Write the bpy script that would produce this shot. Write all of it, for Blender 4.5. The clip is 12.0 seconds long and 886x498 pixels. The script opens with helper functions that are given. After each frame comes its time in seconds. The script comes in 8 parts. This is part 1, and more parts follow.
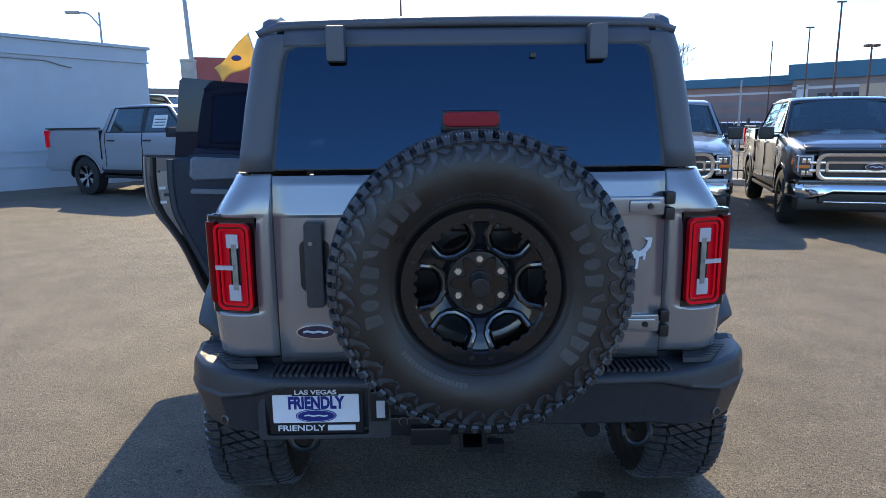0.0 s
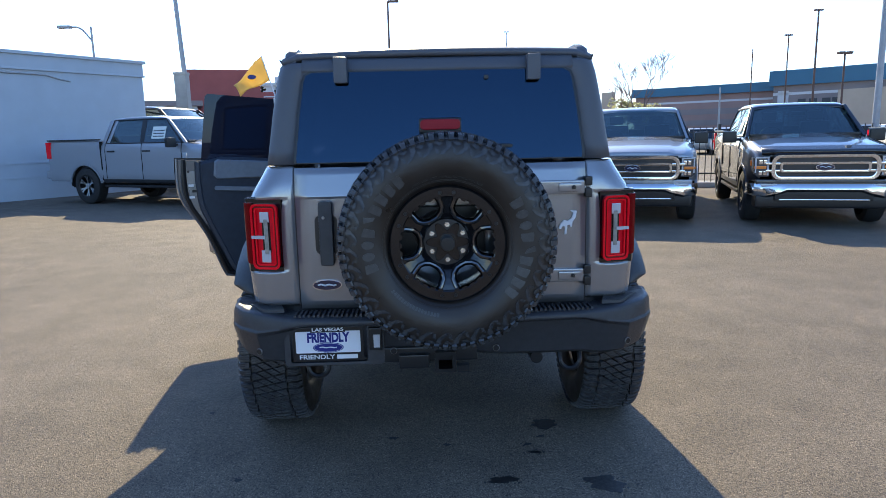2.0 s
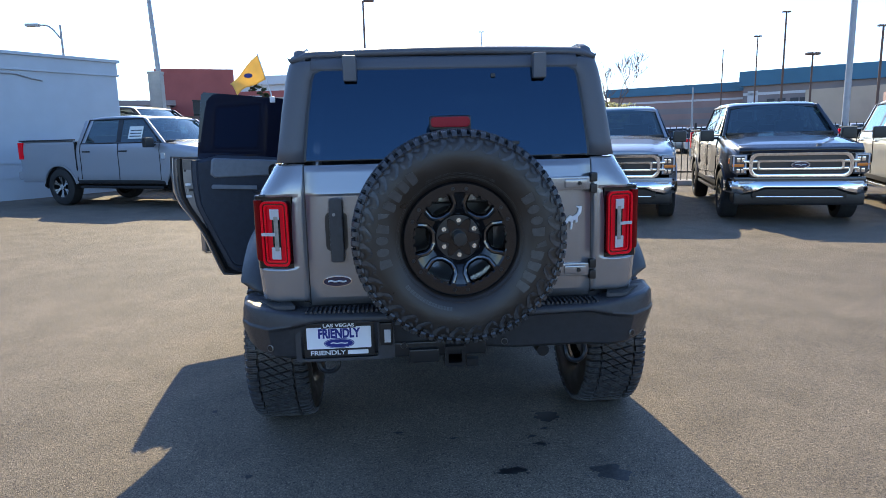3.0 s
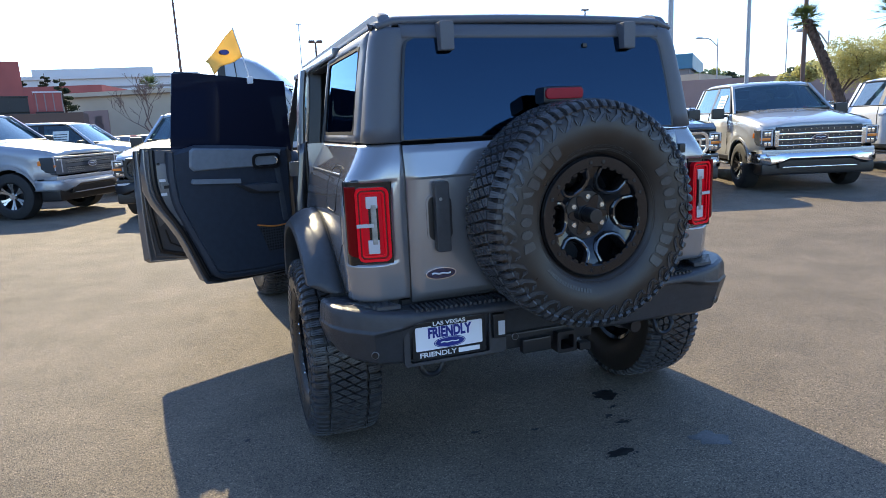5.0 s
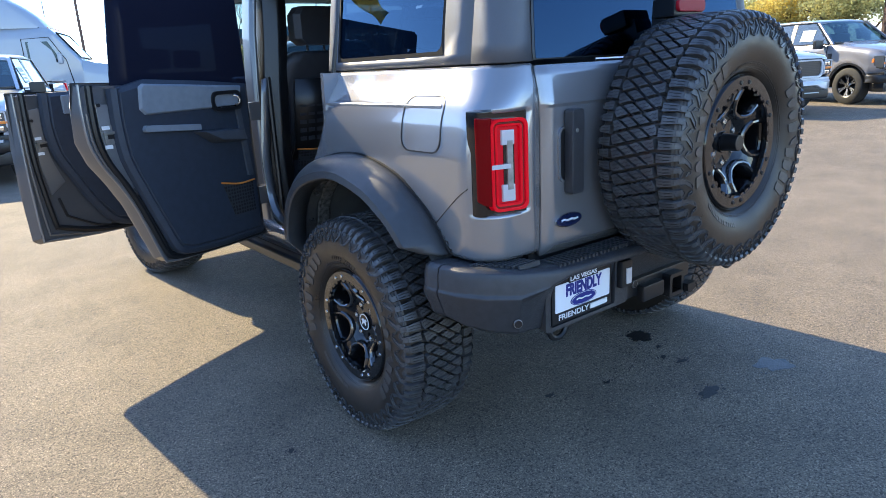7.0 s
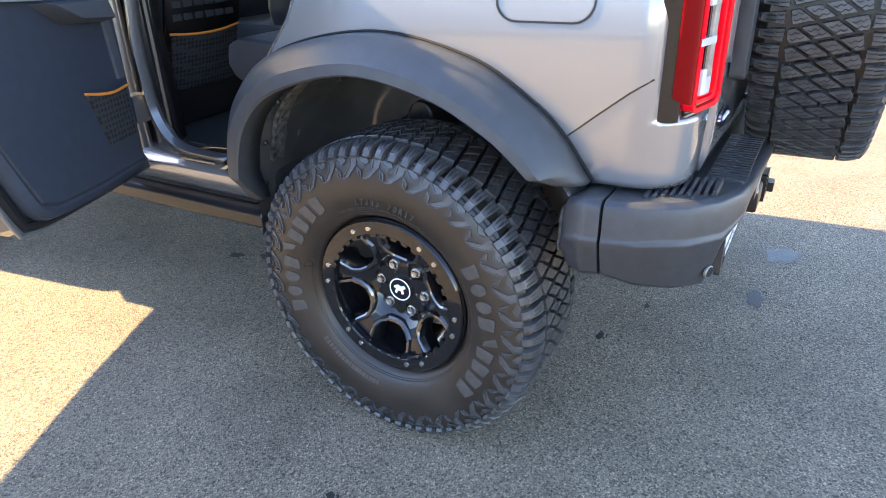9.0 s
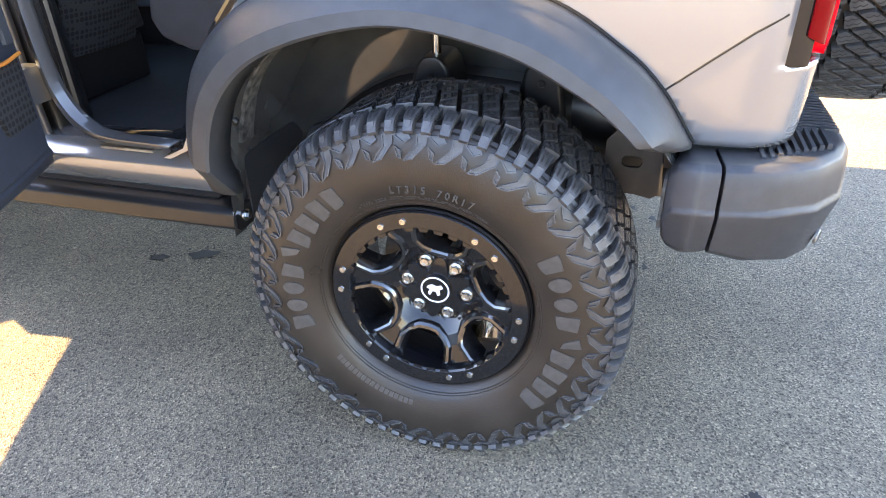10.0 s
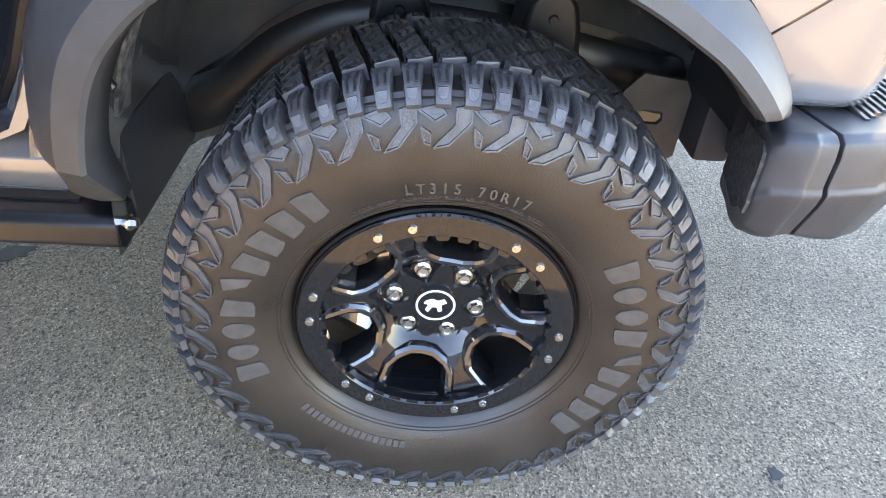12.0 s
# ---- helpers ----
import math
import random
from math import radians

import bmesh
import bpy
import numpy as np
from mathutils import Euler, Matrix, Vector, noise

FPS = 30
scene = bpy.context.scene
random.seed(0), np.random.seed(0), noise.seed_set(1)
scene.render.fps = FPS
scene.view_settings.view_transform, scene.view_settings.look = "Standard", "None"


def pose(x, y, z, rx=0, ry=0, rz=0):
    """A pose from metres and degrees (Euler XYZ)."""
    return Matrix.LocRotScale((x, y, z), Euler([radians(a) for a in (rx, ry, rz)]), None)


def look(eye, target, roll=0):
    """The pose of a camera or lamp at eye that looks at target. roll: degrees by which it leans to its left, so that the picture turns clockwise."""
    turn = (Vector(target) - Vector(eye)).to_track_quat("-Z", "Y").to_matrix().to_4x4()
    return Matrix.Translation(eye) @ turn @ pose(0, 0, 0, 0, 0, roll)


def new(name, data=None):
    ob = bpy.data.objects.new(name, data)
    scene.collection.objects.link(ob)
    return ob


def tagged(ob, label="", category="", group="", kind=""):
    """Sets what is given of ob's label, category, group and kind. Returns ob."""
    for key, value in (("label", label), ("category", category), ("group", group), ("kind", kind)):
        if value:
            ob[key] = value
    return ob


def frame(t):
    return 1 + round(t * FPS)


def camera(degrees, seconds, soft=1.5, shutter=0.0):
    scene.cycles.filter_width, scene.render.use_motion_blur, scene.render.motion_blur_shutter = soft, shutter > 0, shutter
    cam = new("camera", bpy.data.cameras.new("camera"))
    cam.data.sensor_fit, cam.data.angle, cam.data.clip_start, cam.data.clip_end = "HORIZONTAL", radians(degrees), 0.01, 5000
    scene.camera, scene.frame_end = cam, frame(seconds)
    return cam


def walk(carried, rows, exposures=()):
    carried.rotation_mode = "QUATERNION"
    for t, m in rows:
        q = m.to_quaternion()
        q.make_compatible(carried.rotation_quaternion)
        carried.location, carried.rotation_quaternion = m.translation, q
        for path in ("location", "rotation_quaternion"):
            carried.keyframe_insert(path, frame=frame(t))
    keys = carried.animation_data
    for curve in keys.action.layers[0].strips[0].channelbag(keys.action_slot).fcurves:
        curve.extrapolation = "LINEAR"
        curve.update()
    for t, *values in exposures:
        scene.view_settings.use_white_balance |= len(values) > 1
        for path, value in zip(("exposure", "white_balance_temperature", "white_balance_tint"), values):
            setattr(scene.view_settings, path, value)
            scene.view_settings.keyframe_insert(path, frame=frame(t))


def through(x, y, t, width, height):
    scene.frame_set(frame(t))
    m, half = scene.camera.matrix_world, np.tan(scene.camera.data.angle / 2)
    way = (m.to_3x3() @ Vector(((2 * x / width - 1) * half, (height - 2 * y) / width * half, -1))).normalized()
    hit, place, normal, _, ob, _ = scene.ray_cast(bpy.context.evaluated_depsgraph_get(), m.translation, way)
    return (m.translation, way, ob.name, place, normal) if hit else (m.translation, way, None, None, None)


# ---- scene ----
cam = camera(68.4, 12.0, 0.35)
PATH = [
    (0, (-0.067, -2.744, 1.523), (-0.047, -0.778, 1.156), -0.7),
    (0.5, (-0.044, -2.963, 1.533), (0.019, -1.002, 1.144), -0.9),
    (1, (-0.079, -3.178, 1.518), (-0.012, -1.213, 1.152), -1.4),
    (1.5, (-0.059, -3.339, 1.499), (-0.001, -1.368, 1.165), -1.3),
    (2, (-0.028, -3.477, 1.498), (0.022, -1.507, 1.157), -1.3),
    (2.5, (-0.032, -3.536, 1.495), (0.006, -1.566, 1.152), -1.5),
    (3, (-0.174, -3.517, 1.491), (-0.05, -1.551, 1.148), -1.4),
    (3.2, (-0.285, -3.524, 1.491), (-0.117, -1.56, 1.15), -2.0),
    (4.8, (-1.123, -3.117, 1.454), (-0.571, -1.232, 1.079), -2.6),
    (5, (-1.268, -3.078, 1.454), (-0.629, -1.221, 1.075), -2.8),
    (5.5, (-1.52, -2.907, 1.432), (-0.728, -1.116, 1.025), -3.2),
    (6, (-1.71, -2.641, 1.44), (-0.782, -0.936, 0.959), -3.5),
    (6.5, (-1.951, -2.391, 1.422), (-0.894, -0.769, 0.919), -3.8),
    (7, (-2.097, -2.131, 1.396), (-0.927, -0.604, 0.851), -3.1),
    (7.2, (-2.118, -1.985, 1.392), (-0.906, -0.499, 0.822), -2.8),
    (8.8, (-2.206, -0.982, 1.298), (-0.661, -0.029, 0.459), -2.3),
    (9, (-2.153, -0.895, 1.297), (-0.606, 0.019, 0.42), -2.0),
    (9.5, (-2.123, -0.607, 1.256), (-0.489, 0.066, 0.32), -1.1),
    (10, (-2.036, -0.389, 1.235), (-0.386, 0.131, 0.231), -1.6),
    (10.5, (-1.892, -0.202, 1.211), (-0.225, 0.123, 0.153), -1.2),
    (11, (-1.786, -0.081, 1.187), (-0.136, 0.049, 0.064), 0.7),
    (11.5, (-1.723, -0.001, 1.173), (-0.107, 0.001, -0.005), 2.4),
    (12, (-1.696, 0.049, 1.16), (-0.105, -0.063, -0.046), 5.0),
]
walk(cam, [(t, look(eye, target, roll)) for t, eye, target, roll in PATH],
     [(0.0, 0.90, 5550, 14), (2.5, 0.99, 5620, 14), (5.0, 1.12, 5700, 14), (6.0, 1.33, 5750, 14), (6.5, 1.50, 5750, 14), (7.2, 1.86, 5850, 13), (9.0, 3.06, 7150, 17),
      (10.0, 3.64, 8050, 20), (10.5, 3.80, 8200, 19), (12.0, 3.95, 8500, 20)])

# ---- world and sun ----
SUN_TO = Vector((-0.16, 1.6, 1.0)).normalized()
world = bpy.data.worlds.new("world")
scene.world = world
world.use_nodes = True
wn = world.node_tree
sky = wn.nodes.new("ShaderNodeTexSky")
sky.sky_type = "NISHITA"
sky.sun_disc = False
sky.sun_elevation = math.asin(SUN_TO.z)
sky.sun_rotation = math.atan2(SUN_TO.x, SUN_TO.y)
sky.air_density, sky.dust_density, sky.ozone_density = 1.0, 0.3, 3.5
wn.links.new(sky.outputs[0], wn.nodes["Background"].inputs[0])
wn.nodes["Background"].inputs[1].default_value = 0.143
sun = new("sun", bpy.data.lights.new("sun", "SUN"))
sun.data.energy, sun.data.angle, sun.data.color = 4.0, radians(0.55), (1.0, 0.80, 0.44)
sun.matrix_world = look(SUN_TO * 30, (0, 0, 0))

# ---- materials ----
def mat(name, color, rough=0.5, metal=0.0, vary=0.0, scale=8.0, bump=0.0, bump_scale=60.0, coat=0.0, rough_vary=0.0, per_object=0.0):
    m = bpy.data.materials.new(name)
    m.use_nodes = True
    nt = m.node_tree
    b = nt.nodes["Principled BSDF"]
    b.inputs["Base Color"].default_value = (*color, 1)
    b.inputs["Roughness"].default_value = rough
    b.inputs["Metallic"].default_value = metal
    b.inputs["Coat Weight"].default_value = coat
    b.inputs["Coat Roughness"].default_value = 0.04
    tc = nt.nodes.new("ShaderNodeTexCoord")
    if vary or rough_vary:
        n1 = nt.nodes.new("ShaderNodeTexNoise")
        n1.inputs["Scale"].default_value, n1.inputs["Detail"].default_value = scale, 6
        nt.links.new(tc.outputs["Object"], n1.inputs["Vector"])
        if vary:
            r = nt.nodes.new("ShaderNodeMapRange")
            r.inputs[1].default_value, r.inputs[2].default_value = 0.3, 0.7
            r.inputs[3].default_value, r.inputs[4].default_value = 1 - vary, 1 + vary
            nt.links.new(n1.outputs[0], r.inputs[0])
            mul = nt.nodes.new("ShaderNodeMix")
            mul.data_type, mul.blend_type = "RGBA", "MULTIPLY"
            mul.inputs[0].default_value = 1
            mul.inputs[6].default_value = (*color, 1)
            last = r.outputs[0]
            if per_object:
                oi = nt.nodes.new("ShaderNodeObjectInfo")
                ro = nt.nodes.new("ShaderNodeMapRange")
                ro.inputs[3].default_value, ro.inputs[4].default_value = 1 - per_object, 1 + per_object
                nt.links.new(oi.outputs["Random"], ro.inputs[0])
                mm = nt.nodes.new("ShaderNodeMath")
                mm.operation = "MULTIPLY"
                nt.links.new(last, mm.inputs[0]), nt.links.new(ro.outputs[0], mm.inputs[1])
                last = mm.outputs[0]
            nt.links.new(last, mul.inputs[7])
            nt.links.new(mul.outputs[2], b.inputs["Base Color"])
        if rough_vary:
            r2 = nt.nodes.new("ShaderNodeMapRange")
            r2.inputs[1].default_value, r2.inputs[2].default_value = 0.3, 0.7
            r2.inputs[3].default_value, r2.inputs[4].default_value = rough - rough_vary, rough + rough_vary
            nt.links.new(n1.outputs[0], r2.inputs[0])
            nt.links.new(r2.outputs[0], b.inputs["Roughness"])
    if bump:
        n2 = nt.nodes.new("ShaderNodeTexNoise")
        n2.inputs["Scale"].default_value, n2.inputs["Detail"].default_value = bump_scale, 3
        nt.links.new(tc.outputs["Object"], n2.inputs["Vector"])
        bp = nt.nodes.new("ShaderNodeBump")
        bp.inputs["Strength"].default_value, bp.inputs["Distance"].default_value = bump, 0.002
        nt.links.new(n2.outputs[0], bp.inputs["Height"])
        nt.links.new(bp.outputs[0], b.inputs["Normal"])
    return m


def glass(name, tint, rough=0.0, see=0.0, base=0.06, gloss=(1, 1, 1)):
    """Window glass: a mirror coat over a dark or clear pane. see: how much light passes."""
    m = bpy.data.materials.new(name)
    m.use_nodes = True
    nt = m.node_tree
    out = nt.nodes["Material Output"]
    nt.nodes.remove(nt.nodes["Principled BSDF"])
    gl = nt.nodes.new("ShaderNodeBsdfGlossy")
    gl.inputs["Roughness"].default_value = rough
    gl.inputs["Color"].default_value = (*gloss, 1)
    tr = nt.nodes.new("ShaderNodeBsdfTransparent")
    tr.inputs["Color"].default_value = (*[see * c for c in tint], 1)
    lw = nt.nodes.new("ShaderNodeLayerWeight")
    lw.inputs["Blend"].default_value = 0.5
    pw = nt.nodes.new("ShaderNodeMath")
    pw.operation = "POWER"
    pw.inputs[1].default_value = 4.0
    nt.links.new(lw.outputs["Facing"], pw.inputs[0])
    fr = nt.nodes.new("ShaderNodeMapRange")
    fr.inputs[3].default_value, fr.inputs[4].default_value = base, 1.0
    nt.links.new(pw.outputs[0], fr.inputs[0])
    mx = nt.nodes.new("ShaderNodeMixShader")
    nt.links.new(fr.outputs[0], mx.inputs[0])
    nt.links.new(tr.outputs[0], mx.inputs[1]), nt.links.new(gl.outputs[0], mx.inputs[2])
    nt.links.new(mx.outputs[0], out.inputs["Surface"])
    return m


def paint(name, color, metal=0.5, rough=0.38, flake=0.08):
    return mat(name, color, rough, metal, vary=flake, scale=900, coat=1.0)


def asphalt():
    m = bpy.data.materials.new("asphalt")
    m.use_nodes = True
    nt = m.node_tree
    b = nt.nodes["Principled BSDF"]
    tc = nt.nodes.new("ShaderNodeTexCoord")

    def noise_at(scale, detail, lo, hi, a, c):
        n = nt.nodes.new("ShaderNodeTexNoise")
        n.inputs["Scale"].default_value, n.inputs["Detail"].default_value = scale, detail
        nt.links.new(tc.outputs["Object"], n.inputs["Vector"])
        r = nt.nodes.new("ShaderNodeMapRange")
        r.inputs[1].default_value, r.inputs[2].default_value, r.inputs[3].default_value, r.inputs[4].default_value = lo, hi, a, c
        nt.links.new(n.outputs[0], r.inputs[0])
        return r.outputs[0]

    # a wandering offset makes the chippings angular and uneven instead of round
    wander = nt.nodes.new("ShaderNodeTexNoise")
    wander.inputs["Scale"].default_value, wander.inputs["Detail"].default_value = 160, 2
    nt.links.new(tc.outputs["Object"], wander.inputs["Vector"])
    shift = nt.nodes.new("ShaderNodeVectorMath")
    shift.operation = "MULTIPLY_ADD"
    shift.inputs[1].default_value = (0.0045, 0.0045, 0.0)
    nt.links.new(wander.outputs["Color"], shift.inputs[0]), nt.links.new(tc.outputs["Object"], shift.inputs[2])
    vor = nt.nodes.new("ShaderNodeTexVoronoi")
    vor.inputs["Scale"].default_value = 240
    nt.links.new(shift.outputs[0], vor.inputs["Vector"])
    ramp = nt.nodes.new("ShaderNodeValToRGB")
    ramp.color_ramp.elements[0].position, ramp.color_ramp.elements[1].position = 0.0, 1.0
    ramp.color_ramp.elements[0].color, ramp.color_ramp.elements[1].color = (0.050, 0.040, 0.029, 1), (0.34, 0.272, 0.185, 1)
    for place, tone in ((0.22, (0.130, 0.103, 0.073, 1)), (0.80, (0.215, 0.172, 0.120, 1))):
        ramp.color_ramp.elements.new(place).color = tone
    sep = nt.nodes.new("ShaderNodeSeparateColor")
    nt.links.new(vor.outputs["Color"], sep.inputs[0])
    nt.links.new(sep.outputs[0], ramp.inputs[0])
    # larger stones that stand out singly: pale ones and open dark pits
    stone = nt.nodes.new("ShaderNodeTexVoronoi")
    stone.inputs["Scale"].default_value = 92
    nt.links.new(shift.outputs[0], stone.inputs["Vector"])
    ssep = nt.nodes.new("ShaderNodeSeparateColor")
    nt.links.new(stone.outputs["Color"], ssep.inputs[0])
    tone = nt.nodes.new("ShaderNodeValToRGB")
    tone.color_ramp.interpolation = "CONSTANT"
    tone.color_ramp.elements[0].position, tone.color_ramp.elements[1].position = 0.0, 0.16
    tone.color_ramp.elements[0].color, tone.color_ramp.elements[1].color = (0.45, 0.45, 0.45, 1), (1, 1, 1, 1)
    tone.color_ramp.elements.new(0.92).color = (1.5, 1.46, 1.4, 1)
    nt.links.new(ssep.outputs[0], tone.inputs[0])
    near = nt.nodes.new("ShaderNodeMapRange")
    near.inputs[1].default_value, near.inputs[2].default_value, near.inputs[3].default_value, near.inputs[4].default_value = 0.30, 0.48, 1.0, 0.0
    nt.links.new(stone.outputs["Distance"], near.inputs[0])
    speck = nt.nodes.new("ShaderNodeMix")
    speck.data_type = "RGBA"
    speck.inputs[6].default_value = (1, 1, 1, 1)
    nt.links.new(near.outputs[0], speck.inputs[0]), nt.links.new(tone.outputs[0], speck.inputs[7])
    base = nt.nodes.new("ShaderNodeMix")
    base.data_type, base.blend_type = "RGBA", "MULTIPLY"
    base.inputs[0].default_value = 1
    nt.links.new(ramp.outputs[0], base.inputs[6]), nt.links.new(speck.outputs[2], base.inputs[7])
    big = noise_at(0.35, 5, 0.3, 0.7, 0.86, 1.13)
    mid = noise_at(2.4, 8, 0.35, 0.65, 0.86, 1.13)
    fine = noise_at(110, 5, 0.32, 0.68, 0.80, 1.20)
    grit = noise_at(30, 5, 0.34, 0.66, 0.95, 1.05)
    last = big
    for other in (mid, fine, grit):
        mm = nt.nodes.new("ShaderNodeMath")
        mm.operation = "MULTIPLY"
        nt.links.new(last, mm.inputs[0]), nt.links.new(other, mm.inputs[1])
        last = mm.outputs[0]
    mul = nt.nodes.new("ShaderNodeMix")
    mul.data_type, mul.blend_type = "RGBA", "MULTIPLY"
    mul.inputs[0].default_value = 1
    nt.links.new(base.outputs[2], mul.inputs[6]), nt.links.new(last, mul.inputs[7])
    nt.links.new(mul.outputs[2], b.inputs["Base Color"])
    b.inputs["Roughness"].default_value = 0.82
    bp = nt.nodes.new("ShaderNodeBump")
    bp.inputs["Strength"].default_value, bp.inputs["Distance"].default_value = 0.9, 0.0042
    nt.links.new(vor.outputs["Distance"], bp.inputs["Height"])
    rough = nt.nodes.new("ShaderNodeBump")
    rough.inputs["Strength"].default_value, rough.inputs["Distance"].default_value = 0.4, 0.005
    nt.links.new(noise_at(42, 4, 0.3, 0.7, 0.0, 1.0), rough.inputs["Height"])
    nt.links.new(bp.outputs[0], rough.inputs["Normal"])
    nt.links.new(rough.outputs[0], b.inputs["Normal"])
    return m


def mesh_screen(name, color, hole, scale):
    """Black hexagon-like netting: dark cells in a lighter web."""
    m = mat(name, color, 0.7)
    nt = m.node_tree
    b = nt.nodes["Principled BSDF"]
    tc = nt.nodes.new("ShaderNodeTexCoord")
    v = nt.nodes.new("ShaderNodeTexVoronoi")
    v.inputs["Scale"].default_value, v.inputs["Randomness"].default_value = scale, 0.15
    nt.links.new(tc.outputs["Object"], v.inputs["Vector"])
    r = nt.nodes.new("ShaderNodeValToRGB")
    r.color_ramp.interpolation = "CONSTANT"
    r.color_ramp.elements[0].color, r.color_ramp.elements[1].color = (*hole, 1), (*color, 1)
    r.color_ramp.elements[1].position = 0.42
    nt.links.new(v.outputs["Distance"], r.inputs[0])
    nt.links.new(r.outputs[0], b.inputs["Base Color"])
    return m


ASPHALT = asphalt()
GREY_PAINT = paint("carbon_grey_paint", (0.265, 0.263, 0.270), 0.50, 0.24)
GREY_PAINT.node_tree.nodes["Principled BSDF"].inputs["Coat IOR"].default_value = 1.75
ROOF_GREY = mat("grey_roof", (0.090, 0.094, 0.106), 0.46, 0.0, vary=0.06, scale=300, bump=0.15, bump_scale=400)
BLACK_PLASTIC = mat("black_textured_plastic", (0.036, 0.0365, 0.040), 0.38, vary=0.15, scale=40, bump=0.35, bump_scale=900)
FLARE_PLASTIC = mat("flare_plastic", (0.045, 0.046, 0.048), 0.42, vary=0.12, scale=30, bump=0.3, bump_scale=800)
LINER = mat("wheel_liner", (0.070, 0.067, 0.063), 0.18, vary=0.15, scale=14, bump=0.12, bump_scale=30, coat=0.6, rough_vary=0.1)
# black rubber; its brown cast stands in for warm light off the sunlit asphalt
RUBBER = mat("tyre_rubber", (0.025, 0.0190, 0.0145), 0.38, vary=0.25, scale=9, bump=0.25, bump_scale=300, rough_vary=0.12)
RUBBER_TREAD = mat("tread_rubber", (0.062, 0.061, 0.062), 0.27, vary=0.3, scale=30, bump=0.4, bump_scale=350)
RUBBER_MARK = mat("raised_sidewall_rubber", (0.058, 0.055, 0.052), 0.38, vary=0.2, scale=60)
GLOSS_BLACK = mat("gloss_black_alloy", (0.008, 0.008, 0.009), 0.16, 0.0, coat=1.0)
GLOSS_BLACK.node_tree.nodes["Principled BSDF"].inputs["Specular IOR Level"].default_value = 0.1
GLOSS_EDGE = mat("polished_black_alloy", (0.008, 0.008, 0.009), 0.16, 0.0, coat=1.0)
GLOSS_EDGE.node_tree.nodes["Principled BSDF"].inputs["Coat IOR"].default_value = 1.75
SATIN_BLACK = mat("satin_black", (0.010, 0.010, 0.011), 0.34, vary=0.1, scale=50)
CHROME = mat("chrome", (0.75, 0.75, 0.76), 0.1, 1.0)
STEEL = mat("bright_steel", (0.62, 0.61, 0.58), 0.24, 1.0, vary=0.1, scale=80)
DULL_STEEL = mat("dull_steel", (0.3, 0.29, 0.27), 0.5, 0.8, vary=0.25, scale=40)
RED_LENS = mat("red_lens", (0.88, 0.005, 0.016), 0.14)
DEEP_RED = mat("deep_red_lens", (0.14, 0.002, 0.005), 0.06, coat=1.0)
DARK_RED = mat("dark_red_lens", (0.72, 0.004, 0.016), 0.3)
DARK_RED.node_tree.nodes["Principled BSDF"].inputs["Specular IOR Level"].default_value = 0.15
BRAKE_RED = mat("brake_lamp_red", (0.30, 0.010, 0.02), 0.38)
BRAKE_RED.node_tree.nodes["Principled BSDF"].inputs["Specular IOR Level"].default_value = 0.2
SIDE_RED = mat("side_red_lens", (0.16, 0.001, 0.003), 0.10)
for lens in (RED_LENS, SIDE_RED):
    lens.node_tree.nodes["Principled BSDF"].inputs["Specular IOR Level"].default_value = 0.15
CLEAR_LENS = mat("clear_lens", (0.52, 0.52, 0.54), 0.12, coat=1.0)
AMBER = mat("amber_lens", (0.8, 0.22, 0.02), 0.2, coat=1.0)
WHITE_PLATE = mat("white_plate", (0.82, 0.82, 0.84), 0.35)
BLUE_PRINT = mat("blue_print", (0.012, 0.020, 0.20), 0.4)
OVAL_BLUE = mat("oval_blue", (0.006, 0.013, 0.055), 0.2, coat=1.0)
WHITE_PRINT = mat("white_print", (0.8, 0.8, 0.8), 0.45)
# blue gloss colours the reflection, standing in for a deeper blue sky
DARK_GLASS = glass("privacy_glass", (0.5, 0.65, 0.9), see=0.10, base=0.085, gloss=(0.30, 0.50, 0.78))
DOOR_TRIM = mat("navy_black_trim", (0.025, 0.033, 0.049), 0.55, vary=0.12, scale=30, bump=0.25, bump_scale=700)
GREY_TRIM = mat("grey_trim", (0.19, 0.215, 0.245), 0.55, vary=0.08, scale=30, bump=0.25, bump_scale=700)
SEAT_CLOTH = mat("black_seat_leather", (0.030, 0.031, 0.036), 0.5, vary=0.15, scale=18, bump=0.3, bump_scale=300)
ORANGE = mat("orange_cord", (0.60, 0.20, 0.03), 0.7)
NETTING = mesh_screen("pocket_netting", (0.03, 0.032, 0.036), (0.004, 0.004, 0.005), 60)
CARPET = mat("black_rubber_mat", (0.012, 0.012, 0.013), 0.75, vary=0.3, scale=25, bump=0.5, bump_scale=200)
# body grey darkened: the shade on door shells and posts is in this colour
SHADED_JAMB = paint("shaded_grey_jamb", (0.11, 0.112, 0.118), 0.45, 0.30)


def thin(name, color, vary=0.2, scale=3.0, through=0.5):
    """Cloth or leaf that lets light through from behind."""
    m = mat(name, color, 0.7, vary=vary, scale=scale)
    nt = m.node_tree
    b, out = nt.nodes["Principled BSDF"], nt.nodes["Material Output"]
    t = nt.nodes.new("ShaderNodeBsdfTranslucent")
    src = b.inputs["Base Color"].links
    if src:
        nt.links.new(src[0].from_socket, t.inputs["Color"])
    mx = nt.nodes.new("ShaderNodeMixShader")
    mx.inputs[0].default_value = through
    nt.links.new(b.outputs[0], mx.inputs[1]), nt.links.new(t.outputs[0], mx.inputs[2])
    nt.links.new(mx.outputs[0], out.inputs["Surface"])
    return m


